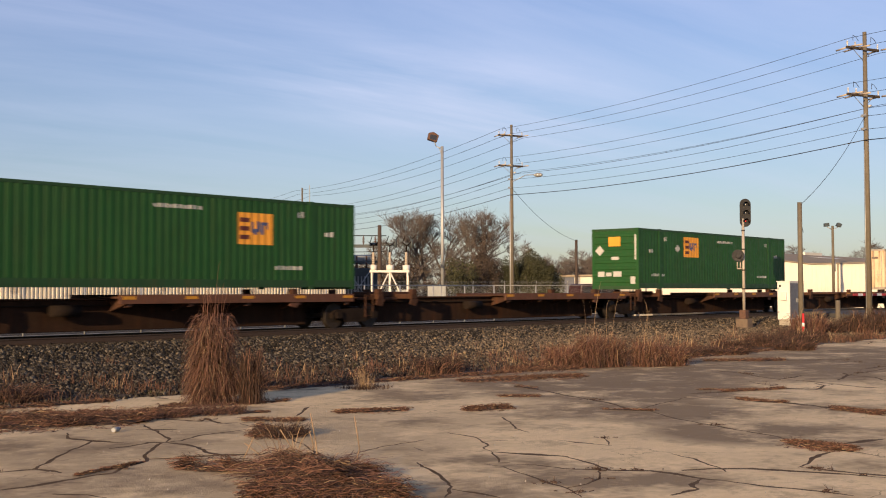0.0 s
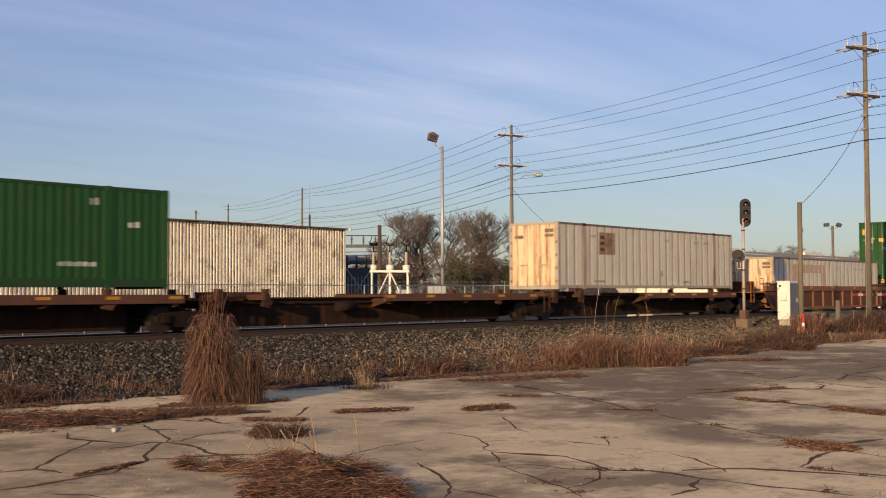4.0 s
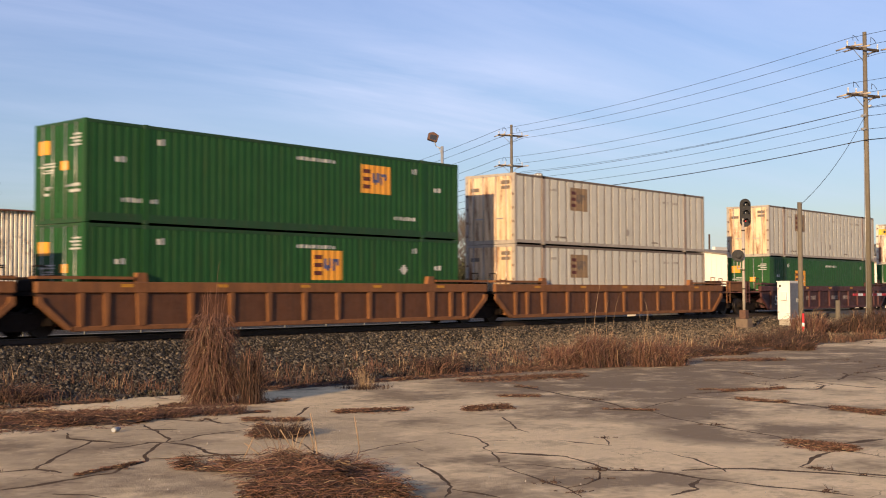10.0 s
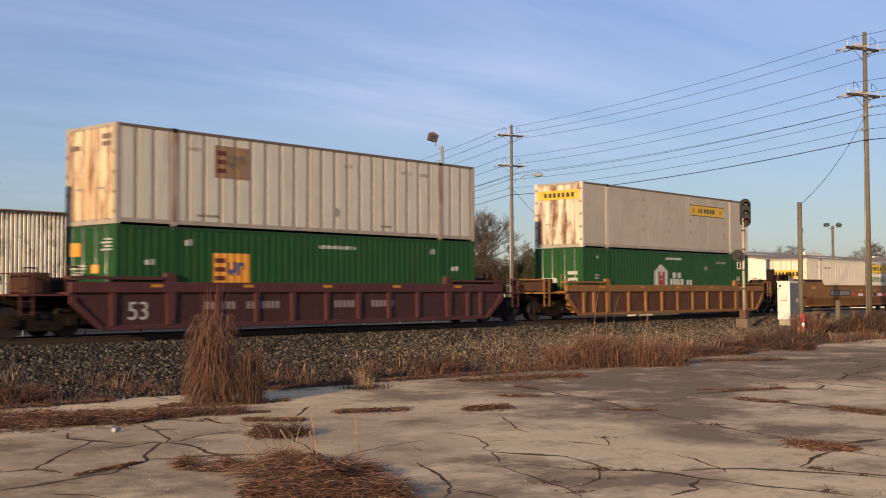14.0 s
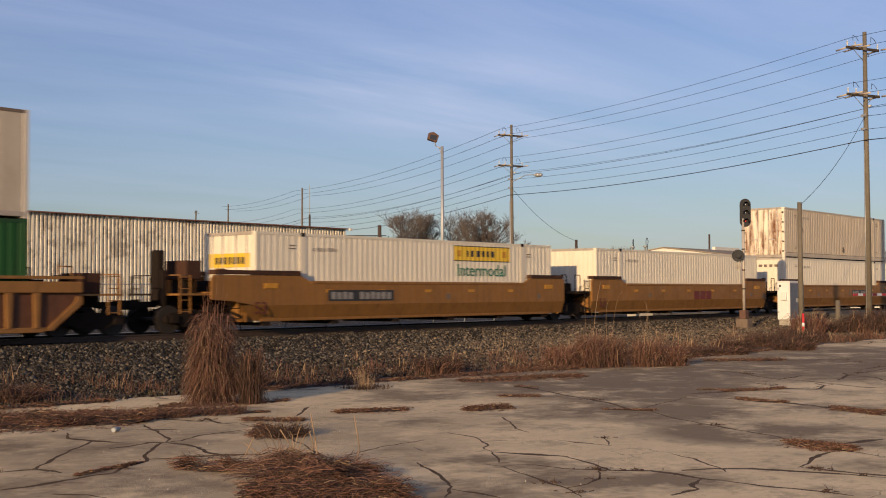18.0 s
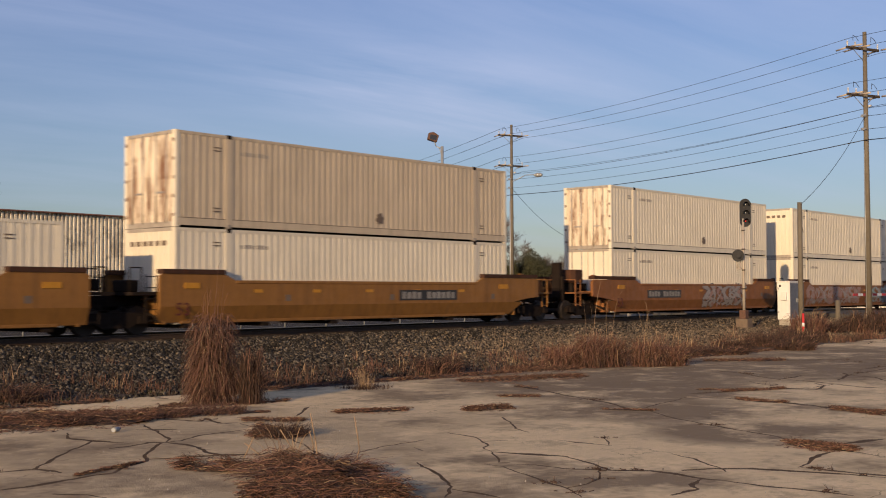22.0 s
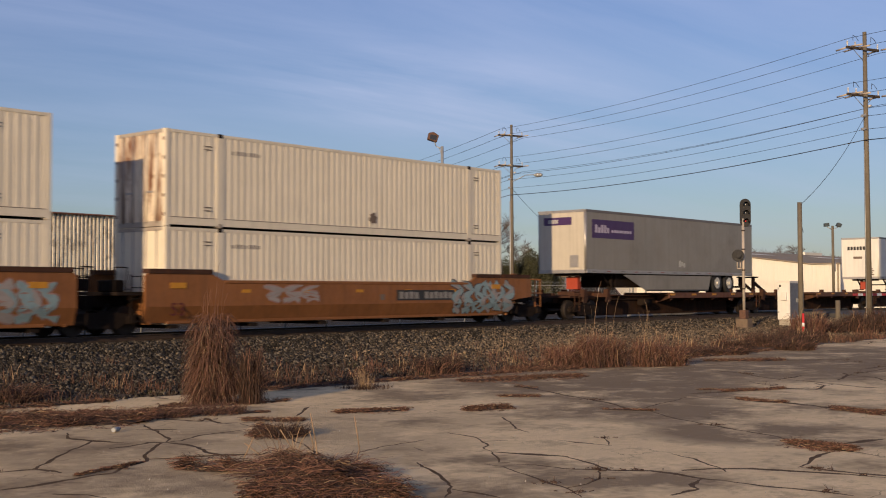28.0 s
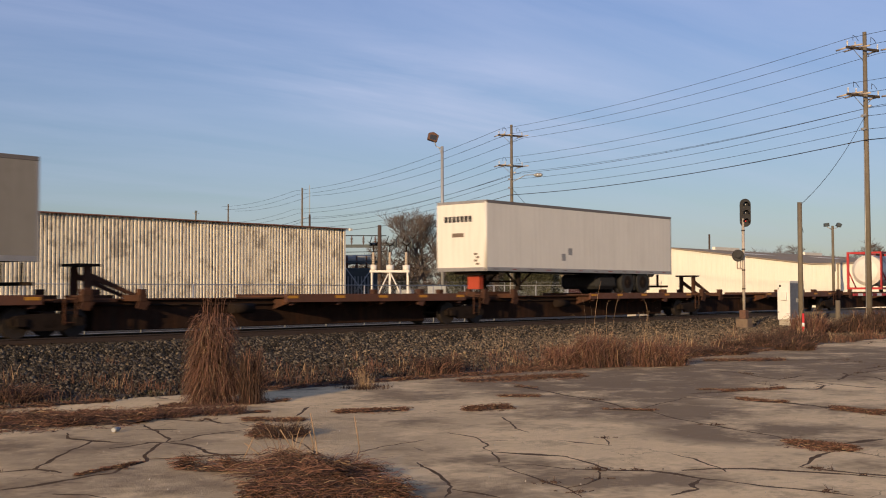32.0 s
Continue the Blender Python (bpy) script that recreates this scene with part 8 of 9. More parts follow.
def chain_fence(a, b, top, n, arms, label):
    ob = thing("fence", label, "fence")
    a, b = Vector(a), Vector(b)
    d = (b - a).normalized()
    nrm = Vector((-d.y, d.x, 0))
    z = 0.5
    for k in range(n + 1):
        p = a.lerp(b, k / n)
        po = part("fence_post", tubes(((p.x, p.y, z - 0.2), (p.x, p.y, top), 0.035), n=8), M["galv"], ob)
        if arms:
            q = p - nrm * 0.32
            part("barb_arm", tubes(((p.x, p.y, top - 0.02), (q.x, q.y, top + 0.32), 0.02), n=6), M["galv"], po)
    part("top_rail", tubes(((a.x, a.y, top), (b.x, b.y, top), 0.024), n=6), M["galv"], ob)
    part("bottom_wire", tubes(((a.x, a.y, z + 0.12), (b.x, b.y, z + 0.12), 0.012), n=5), M["galv"], ob)
    ln = (b - a).length
    bm = bmesh.new()
    step = 0.14
    hh = top - z - 0.1
    m = int(ln / step)
    for k in range(-int(hh / step), m):
        for way in (-1, 1):
            s0 = k * step if way > 0 else (k + hh / step) * step
            t0, t1 = 0.0, hh
            e0, e1 = s0, s0 + way * hh
            lo, hi = min(e0, e1), max(e0, e1)
            if hi < 0 or lo > ln:
                continue
            def at(s):
                return (s - e0) / (e1 - e0) * hh
            sa, sb = max(0, lo), min(ln, hi)
            pa, pb = a + d * sa, a + d * sb
            bm.faces.new([bm.verts.new(v) for v in ((pa.x, pa.y, z + 0.1 + at(sa)), (pb.x, pb.y, z + 0.1 + at(sb)), (pb.x, pb.y, z + 0.1045 + at(sb)), (pa.x, pa.y, z + 0.1045 + at(sa)))])
    part("mesh_wire", bm, M["galv"], ob, "woven wire mesh")
    if arms:
        for k in range(3):
            o = nrm * (-0.1 * (k + 1))
            part("barbed_wire", tubes(((a.x + o.x, a.y + o.y, top + 0.1 * (k + 1)), (b.x + o.x, b.y + o.y, top + 0.1 * (k + 1)), 0.004), n=4), M["galv"], ob)


chain_fence((12.0, 39.0, 0), (50.0, 39.0, 0), 2.52, 15, False, "low chain-link fence in front of the ribbed building")
chain_fence((60.3, 57.6, 0), (74.2, 42.5, 0), 2.66, 9, True, "chain-link fence with barbed wire arms round the substation yard")


def warehouse():
    """Long ribbed metal building along the track."""
    ob = thing("warehouse", "long ribbed metal warehouse with stained cream walls", "building")
    x0, x1, y0, y1, z0, z1 = -40.0, 59.3, 60.0, 84.0, 0.35, 6.78
    part("wall_core", boxes((x0, x1, y0 + 0.12, y1, z0, z1)), M["bldg"], ob)
    bm = bmesh.new()
    pitch = 0.262
    prev = None
    k = 0
    x = x0
    while x < x1 - 0.01:
        for dx, dy in ((0.0, 0.10), (0.105, 0.10), (0.13, 0.0), (0.24, 0.0)):
            xx = min(x + dx, x1)
            cur = (bm.verts.new((xx, y0 + dy, z0)), bm.verts.new((xx, y0 + dy, z1)))
            if prev:
                bm.faces.new((prev[0], cur[0], cur[1], prev[1]))
            prev = cur
        x += pitch
    part("ribbed_wall", bm, M["bldg"], ob, "stained cream ribbed metal wall")
    bm = bmesh.new()
    for j in range(92):
        yy = y0 + j * pitch
        prism(bm, [(yy, z0), (yy + 0.1, z0), (yy + 0.1, z1), (yy, z1)], x1, x1 + 0.045, axis="x")
    part("ribbed_end_wall", bm, M["bldg"], ob)
    part("corner_trim", boxes((x1 - 0.12, x1 + 0.06, y0 - 0.02, y0 + 0.1, z0, z1)), M["bldg_clean"], ob)
    bm = bmesh.new()
    prism(bm, [(y0 - 0.1, z1), (y0 - 0.1, z1 + 0.07), ((y0 + y1) / 2, z1 + 0.35), (y1 + 0.25, z1 + 0.07), (y1 + 0.25, z1)], x0, x1 + 0.3, axis="x")
    part("roof", bm, M["roof_red"], ob, "low roof of rust-red sheet")
    part("gutter", boxes((x0, x1 + 0.3, y0 - 0.2, y0 - 0.1, z1 + 0.0, z1 + 0.07)), M["roof_red"], ob)
    part("downpipe_outlet", boxes((x1 + 0.2, x1 + 0.45, y0 - 0.36, y0 - 0.2, z1 - 0.1, z1 + 0.06)), M["bldg_clean"], ob)


warehouse()


def white_hall():
    """White gabled hall with its end wall to the sun."""
    ob = thing("hall_building", "white gabled metal hall with a grey-brown roof", "building")
    X0, X1 = 116.0, 190.0
    YN, YR, YF = 49.0, 66.0, 74.2
    ZN, ZR, ZF = 4.95, 7.15, 6.0
    bm = bmesh.new()
    prism(bm, [(YN, 0.3), (YN, ZN), (YR, ZR), (YF, ZF), (YF, 0.3)], X0, X0 + 0.2, axis="x")
    part("gable_wall", bm, M["bldg_clean"], ob, "sunlit cream-white gable wall")
    bm = bmesh.new()
    for k in range(int((YF - YN) / 0.6)):
        y = YN + 0.3 + k * 0.6
        zt = ZN + (ZR - ZN) * (y - YN) / (YR - YN) if y < YR else ZR + (ZF - ZR) * (y - YR) / (YF - YR)
        box(bm, X0 - 0.03, X0, y, y + 0.06, 0.3, zt - 0.05)
    part("wall_ribs", bm, M["bldg_clean"], ob)
    part("side_wall", boxes((X0 + 0.2, X1, YN, YN + 0.2, 0.3, ZN)), M["bldg_clean"], ob)
    bm = bmesh.new()
    for k in range(60):
        x = X0 + 0.4 + k * 0.85
        box(bm, x, x + 0.12, YN - 0.018, YN, 0.3, ZN - 0.02)
    part("side_ribs", bm, M["bldg_clean"], ob)
    part("far_wall", boxes((X0 + 0.2, X1, YF - 0.2, YF, 0.3, ZF)), M["bldg_clean"], ob)
    bm = bmesh.new()
    prism(bm, [(YN - 0.3, ZN + 0.02), (YN - 0.3, ZN + 0.12), (YR, ZR + 0.12), (YR, ZR + 0.02)], X0 - 0.2, X1, axis="x")
    part("roof_slope", bm, M["roof"], ob, "grey-brown roof sheet")
    bm = bmesh.new()
    prism(bm, [(YR, ZR + 0.02), (YR, ZR + 0.12), (YF + 0.3, ZF + 0.12), (YF + 0.3, ZF + 0.02)], X0 - 0.2, X1, axis="x")
    part("roof_slope", bm, M["roof"], ob)
    for x in (124.0, 146.0):
        bm = bmesh.new()
        prism(bm, [(60.0, 6.42), (60.0, 6.52), (62.0, 6.76), (62.0, 6.66)], x, x + 8, axis="x")
        part("roof_light", bm, M["bldg_clean"], ob, "white strip of roof light")
    # lower wing along the street, its long wall to the sun as well
    W0 = 17.0
    part("wing_wall", boxes((X0, X0 + 0.2, W0, YN, 0.3, ZN)), M["bldg_clean"], ob, "sunlit cream-white wing wall")
    for k in range(int((YN - W0) / 0.45)):
        y = W0 + 0.1 + k * 0.45
        part("wing_rib", boxes((X0 - 0.045, X0, y, y + 0.11, 0.3, ZN - 0.03)), M["bldg_clean"], ob)
    part("downpipe", tubes(((X0 - 0.12, 45.9, 0.3), (X0 - 0.12, 45.9, ZN), 0.09), n=8), M["roof"], ob)
    bm = bmesh.new()
    prism(bm, [(X0 - 0.25, ZN + 0.03), (X0 - 0.25, ZN + 0.13), (X0 + 34, ZN + 2.0), (X0 + 34, ZN + 1.9)], W0, YN - 0.3, axis="y")
    part("wing_roof", bm, M["roof"], ob, "grey-brown roof sheet")
    for x, ln in ((128.0, 6.5), (154.5, 6.0), (181.0, 7.0)):
        part("roof_monitor", boxes((x, x + ln, 65.8, 66.2, 7.2, 7.62)), M["bldg_clean"], ob, "white monitor on the ridge")


white_hall()


def low_shed():
    ob = thing("shed_building", "low white shed with a dark flat roof behind the yard", "building")
    part("wall_block", boxes((108.0, 128.0, 69.6, 74.4, 0.3, 3.9)), M["bldg_clean"], ob)
    part("roof", boxes((107.7, 128.3, 69.3, 74.7, 3.9, 4.1)), M["roof"], ob)
    part("door", boxes((107.94, 108.0, 70.4, 71.4, 0.3, 2.5)), M["equip"], ob)
    # added strip on the lit wall, coloured as the shed's shaded side
    part("dark_bay", boxes((107.93, 107.99, 72.8, 74.4, 0.3, 3.85)), M["blue_grey"], ob, "blue-grey strip standing for the shaded side")


low_shed()


def substation():
    """Steel frame with porcelain bushings, breakers and a transformer."""
    ob = thing("substation_frame", "white steel frame carrying three porcelain bushings", "substation", at=(64.2, 60.1, 0.5), rz=-50)
    for x in (-1.35, 0.0, 1.35):
        for y in (-0.5, 0.5):
            part("leg", boxes((x - 0.06, x + 0.06, y - 0.06, y + 0.06, -0.2, 3.2)), M["equip_white"], ob)
    part("top_beam", boxes((-1.5, 1.5, -0.58, -0.42, 3.2, 3.36), (-1.5, 1.5, 0.42, 0.58, 3.2, 3.36)), M["equip_white"], ob)
    for x in (-1, 1):
        part("brace", tubes(((x * 1.3, -0.5, 0.6), (x * 0.1, -0.5, 3.1), 0.06), n=6), M["equip_white"], ob)
    for x in (-1.25, 0.0, 1.25):
        bu = bmesh.new()
        tube(bu, (x, 0, 3.3), (x, 0, 3.75), 0.28, n=12)
        part("bushing_tank", bu, M["equip_white"], ob)
        bu = part("bushing", tubes(((x, 0, 3.75), (x, 0, 4.74), 0.09), n=8), M["bush_glaze"], ob, "ribbed porcelain bushing")
        for k in range(7):
            part("shed", tubes(((x, 0, 3.75 + k * 0.14), (x, 0, 3.83 + k * 0.14), 0.135 - 0.005 * k), n=10), M["bush_glaze"], bu)
        part("terminal", tubes(((x, 0, 4.74), (x, 0, 5.3), 0.05), ((x, 0, 5.2), (x + 0.5, 0.3, 5.6), 0.035), ((x, 0, 5.25), (x - 0.35, 0.2, 5.5), 0.035), n=6), M["grime"], ob)
        sw = part("switch_head", tubes(((x - 0.3, 0.25, 5.35), (x + 0.3, 0.25, 5.35), 0.13), ((x + 0.42, 0.25, 5.1), (x + 0.42, 0.25, 5.75), 0.1), n=10), M["equip_dark"], ob, "dark disconnect switch")
        part("switch_blade", tubes(((x - 0.3, 0.25, 5.4), (x - 0.1, 0.25, 6.0), 0.03), ((x + 0.2, 0.25, 5.4), (x + 0.62, 0.25, 5.95), 0.03), n=6), M["grime"], sw)
    tr = thing("transformer", "dark grey substation transformer with cooling fins", "transformer", at=(68.0, 67.4, 0.5), rz=-46)
    part("tank", boxes((-1.7, 1.7, -0.9, 0.9, 0.3, 3.7)), M["equip_dark"], tr, bevel=0.05)
    for k in range(8):
        part("cooling_fin", boxes((-1.0 + k * 0.27, -0.9 + k * 0.27, -1.4, -0.9, 0.7, 3.0)), M["equip"], tr)
    part("conservator", tubes(((-1.2, 0.2, 4.4), (1.2, 0.2, 4.4), 0.4), n=14), M["equip"], tr)
    for x in (-0.8, 0.0, 0.8):
        part("bushing", tubes(((x, -0.4, 3.4), (x, -0.6, 4.7), 0.12, 0.07), n=10), M["rustlamp"], tr, "brown porcelain bushing")
    part("pad", boxes((-1.6, 1.6, -1.6, 1.4, -0.3, 0.3)), M["base_conc"], tr)
    bs = thing("bus_frame", "dark lattice bus structure with insulator strings", "substation", at=(65.4, 66.8, 0.5), rz=-50)
    for x in (-3.2, 0, 3.2):
        part("column", boxes((x - 0.1, x + 0.1, -0.1, 0.1, -0.2, 5.6)), M["equip_dark"], bs)
    part("beam", boxes((-3.4, 3.4, -0.12, 0.12, 5.3, 5.55), (-3.4, 3.4, -0.12, 0.12, 4.1, 4.25)), M["equip_dark"], bs)
    for k in range(7):
        x = -2.8 + k * 0.95
        bm = tubes(((x, 0, 5.55), (x, 0, 6.3), 0.035), n=6)
        for j in range(4):
            tube(bm, (x, 0, 5.65 + j * 0.13), (x, 0, 5.71 + j * 0.13), 0.1, n=8)
        part("insulator", bm, M["rustlamp"], bs)
    part("bus_bar", tubes(((-3.6, 0, 6.3), (3.8, 0, 6.25), 0.04), ((-3.4, 0.5, 4.9), (3.6, 0.5, 5.0), 0.03), n=6), M["grime"], bs)
    for x in (-1.6, 1.6):
        part("brace", tubes(((x - 1.4, 0, 0.2), (x + 1.4, 0, 4.1), 0.045), ((x + 1.4, 0, 0.2), (x - 1.4, 0, 4.1), 0.045), n=6), M["equip"], bs)
    for k, (dx, dy) in enumerate(((0.0, 0.0), (1.6, -1.9))):
        cb = thing("switch_cabinet", "grey outdoor switchgear cabinet", "cabinet", "substation cabinets", at=(66.2 + dx, 60.4 + dy, 0.5), rz=-50)
        part("body", boxes((-0.7, 0.7, -0.5, 0.5, 0.15, 1.9 + 0.3 * k)), M["equip"], cb, bevel=0.02)
        part("door", boxes((-0.62, 0.62, -0.525, -0.5, 0.25, 1.8 + 0.3 * k)), M["equip"], cb)
        part("plinth", boxes((-0.75, 0.75, -0.55, 0.55, -0.2, 0.15)), M["base_conc"], cb)


substation()


def crossing_signal(x, y, z, rz, gate=False):
    ob = thing("crossing_signal", "level crossing signal with crossbuck and twin flashing lights", "signal", "crossing signals", at=(x, y, z), rz=rz)
    part("base", boxes((-0.3, 0.3, -0.3, 0.3, -0.3, 0.2)), M["base_conc"], ob)
    part("mast", tubes(((0, 0, 0.1), (0, 0, 4.4), 0.06), n=10), M["galv"], ob)
    for r in (-42, 42):
        cb = part("crossbuck_board", boxes((-0.5, 0.5, -0.02, 0.0, -0.07, 0.07)), M["equip"], ob, "grey back of a crossbuck board")
        cb.matrix_basis = pose(0, -0.07 - 0.012 * (r > 0), 3.75, 0, r, 0)
    part("light_bar", boxes((-0.5, 0.5, -0.05, 0.05, 2.72, 2.8)), M["galv"], ob)
    for k in (-1, 1):
        hd = part("light_disc", tubes(((k * 0.42, -0.12, 2.76), (k * 0.42, -0.09, 2.76), 0.27), n=20), M["signal_black"], ob, "round black backplate")
        part("lens", tubes(((k * 0.42, -0.15, 2.76), (k * 0.42, -0.12, 2.76), 0.13), n=16), M["stripe_red"], hd)
        part("lamp_housing", tubes(((k * 0.42, -0.09, 2.76), (k * 0.42, 0.12, 2.76), 0.12), n=10), M["signal_black"], hd)
        part("hood", boxes((k * 0.42 - 0.16, k * 0.42 + 0.16, -0.4, -0.12, 2.88, 2.91)), M["signal_black"], hd)
    part("bell", tubes(((0, 0, 4.4), (0, 0, 4.5), 0.14), n=12), M["galv"], ob)
    part("bell_loop", tubes(((-0.12, 0.0, 4.2), (-0.2, 0.0, 4.8), 0.02), ((-0.2, 0.0, 4.8), (-0.12, 0, 5.0), 0.02), ((-0.12, 0, 5.0), (-0.04, 0, 4.8), 0.02), ((-0.04, 0, 4.8), (-0.06, 0, 4.4), 0.02), n=6), M["signal_black"], ob)
    if gate:
        part("gate_machine", boxes((-0.3, 0.3, -0.35, 0.25, 0.9, 1.5)), M["galv"], ob)


crossing_signal(64.1, 37.8, 0.6, 150)
crossing_signal(64.7, 39.1, 0.6, 192)


def gate_arm():
    ob = thing("crossing_gate", "lowered red and white striped crossing gate", "gate", at=(75.2, 25.6, 0.7), rz=0)
    part("mast", tubes(((0, 0, -0.2), (0, 0, 3.9), 0.06), n=10), M["galv"], ob)
    part("gate_machine", boxes((-0.25, 0.25, -0.3, 0.3, 0.75, 1.35)), M["galv"], ob)
    for k in range(12):
        a, b = -0.4 - k * 0.75, -0.4 - (k + 1) * 0.75
        part("arm_stripe", boxes((b, a, -0.42, -0.39, 1.19, 1.33)), M["stripe_red" if k % 2 else "stripe_white"], ob)
    part("counterweight", boxes((0.2, 0.8, -0.5, -0.35, 1.1, 1.45)), M["grime"], ob)
    for k in (-1, 1):
        part("light_disc", tubes(((k * 0.42, -0.12, 2.76), (k * 0.42, -0.09, 2.76), 0.27), n=20), M["signal_black"], ob)


gate_arm()


def parked_van(x, y, z, rz):
    """Maroon van behind the yard fence."""
    ob = thing("parked_van", "dark maroon parked van behind the fence", "van", at=(x, y, z), rz=rz)
    bm = bmesh.new()
    prism(bm, [(-2.5, 0.4), (-2.5, 1.5), (-2.35, 2.35), (-2.1, 2.45), (0.9, 2.45), (1.2, 2.35), (1.95, 1.45), (2.5, 1.25), (2.6, 0.5)], -0.95, 0.95)
    part("body", bm, M["maroon"], ob, bevel=0.06)
    for k in (-1, 1):
        for a, b, c in ((-2.2, -0.9, -0.9), (-0.75, 0.35, 0.35), (0.45, 1.15, 1.75)):
            bm = bmesh.new()
            prism(bm, [(a, 1.5), (a, 2.2), (b, 2.2), (c, 1.5)], *sorted((k * 0.953, k * 0.965)))
            part("window", bm, M["glass"], ob)
        for xx in (-1.6, 1.7):
            ty = part("tyre", tubes(((xx, k * 0.74, 0.34), (xx, k * 0.97, 0.34), 0.34), n=18), M["rubber"], ob)
            part("rim", tubes(((xx, k * 0.965, 0.34), (xx, k * 0.98, 0.34), 0.2), n=14), M["galv"], ty)


parked_van(89.0, 57.6, 0.45, -20)


# ---- trees ----
def bare_tree(x, y, z, tall, seed, spread=0.6, depth=6, name="bare_tree", label="leafless grey-brown winter tree"):
    rg = random.Random(seed)
    ob = thing(name, label, "tree", "trees behind the yard", at=(x, y, z))
    wood, twigs = bmesh.new(), bmesh.new()
    thin = 0.005 + 0.00007 * math.hypot(x, y)

    def grow(p, d, ln, r, lv):
        steps = 2
        q = p
        for k in range(steps):
            d2 = (d + Vector((rg.uniform(-0.26, 0.26), rg.uniform(-0.26, 0.26), rg.uniform(-0.06, 0.16)))).normalized()
            q2 = q + d2 * ln / steps
            ra, rb = max(thin, r * (1 - 0.25 * k)), max(thin * 0.8, r * (0.75 - 0.25 * k))
            tube(wood if lv > 1 else twigs, q, q2, ra, rb, n=7 if lv > 3 else (4 if lv > 1 else 3), caps=False)
            q, d = q2, d2
        if lv == 0:
            for _ in range(3):
                e = q + (d + Vector((rg.uniform(-0.8, 0.8), rg.uniform(-0.8, 0.8), rg.uniform(-0.3, 0.7)))).normalized() * ln * rg.uniform(0.5, 1.1)
                w = Vector((rg.uniform(-1, 1), rg.uniform(-1, 1), 0)).normalized() * thin * 0.8
                twigs.faces.new([twigs.verts.new(v) for v in (q - w, q + w, e)])
            return
        for k in range(3 if lv > 2 else 5 if lv == 2 else 4):
            a = rg.uniform(0, 2 * math.pi)
            side = Vector((math.cos(a), math.sin(a), 0))
            nd = (d * rg.uniform(0.5, 0.9) + side * spread * rg.uniform(0.6, 1.4) * (1.0 + 0.12 * (depth - lv)) + Vector((0, 0, 0.08))).normalized()
            grow(q if k < 2 else p.lerp(q, rg.uniform(0.4, 0.9)), nd, ln * (rg.uniform(0.6, 0.85) if lv > 3 else rg.uniform(0.5, 0.75)), r * 0.56, lv - 1)
    grow(Vector((0, 0, -0.2)), Vector((0, 0, 1)), tall * 0.27, tall * 0.02, depth)
    part("trunk", wood, M["bark"], ob)
    part("crown", twigs, M["twig"], ob, "fine leafless twigs")
    return ob


def leafy(x, y, z, rx, ry, rz_, seed, mat_key="leaf", name="evergreen_tree", label="dense dull-green evergreen tree", n=11000, leaf=0.11):
    rg = random.Random(seed)
    ob = thing(name, label, "tree", "trees behind the yard", at=(x, y, z))
    part("trunk", tubes(((0, 0, -0.3), (0.1, 0, rz_ * 0.9), 0.14, 0.08), ((0, 0, rz_ * 0.4), (rx * 0.5, 0.2, rz_ * 1.1), 0.07, 0.03), ((0, 0, rz_ * 0.5), (-rx * 0.5, -0.2, rz_ * 1.1), 0.07, 0.03), n=8), M["bark"], ob)
    lumps = [(rg.uniform(-0.7, 0.7) * rx, rg.uniform(-0.7, 0.7) * ry, rg.uniform(0.35, 1.6) * rz_, rg.uniform(0.3, 0.52)) for _ in range(16)]
    bm = bmesh.new()
    for _ in range(n):
        lx, ly, lz, lr = rg.choice(lumps)
        a, b = rg.uniform(0, 2 * math.pi), math.acos(rg.uniform(-1, 1))
        q = rg.random() ** 0.4 * lr
        p = Vector((lx + math.sin(b) * math.cos(a) * q * rx, ly + math.sin(b) * math.sin(a) * q * ry, max(0.1, lz + math.cos(b) * q * rz_ * 1.1)))
        u = Vector((rg.uniform(-1, 1), rg.uniform(-1, 1), rg.uniform(-1, 1))).normalized()
        w = u.cross(Vector((rg.uniform(-1, 1), rg.uniform(-1, 1), rg.uniform(-1, 1)))).normalized()
        s = leaf * rg.uniform(0.5, 1.3)
        bm.faces.new([bm.verts.new(v) for v in (p - u * s, p + w * s * 0.45, p + u * s, p - w * s * 0.45)])
    part("crown", bm, M[mat_key], ob)
    return ob


bare_tree(83.2, 75.6, 0.5, 9.6, 5, 0.42)
bare_tree(86.6, 76.4, 0.5, 12.2, 6, 0.4)
bare_tree(88.9, 74.8, 0.5, 13.4, 8, 0.38)
bare_tree(90.2, 74.6, 0.5, 12.6, 9, 0.4)
bare_tree(91.0, 72.6, 0.5, 12.2, 14, 0.38)
bare_tree(85.0, 76.4, 0.5, 11.4, 20, 0.42)
bare_tree(84.6, 73.6, 0.5, 9.0, 15, 0.6, 5, "bare_shrub", "grey leafless thicket under the winter trees")
bare_tree(88.0, 71.2, 0.5, 9.5, 16, 0.55, 5, "bare_shrub", "grey leafless thicket under the winter trees")
bare_tree(212.8, 95.6, 0.5, 15.0, 18, 0.5, 5, label="leafless tree beyond the white hall")
bare_tree(216.0, 99.6, 0.5, 13.0, 19, 0.5, 5, label="leafless tree beyond the white hall")
bare_tree(70.6, 143.9, 0.5, 24.0, 12, label="leafless winter tree beyond the warehouse")
bare_tree(69.0, 144.0, 0.5, 17.0, 13, label="leafless winter tree beyond the warehouse")
leafy(90.6, 66.3, 0.5, 1.8, 1.8, 2.9, 3, n=17000, leaf=0.085)
leafy(91.9, 64.9, 0.5, 1.3, 1.3, 2.2, 4, n=13000, leaf=0.085)
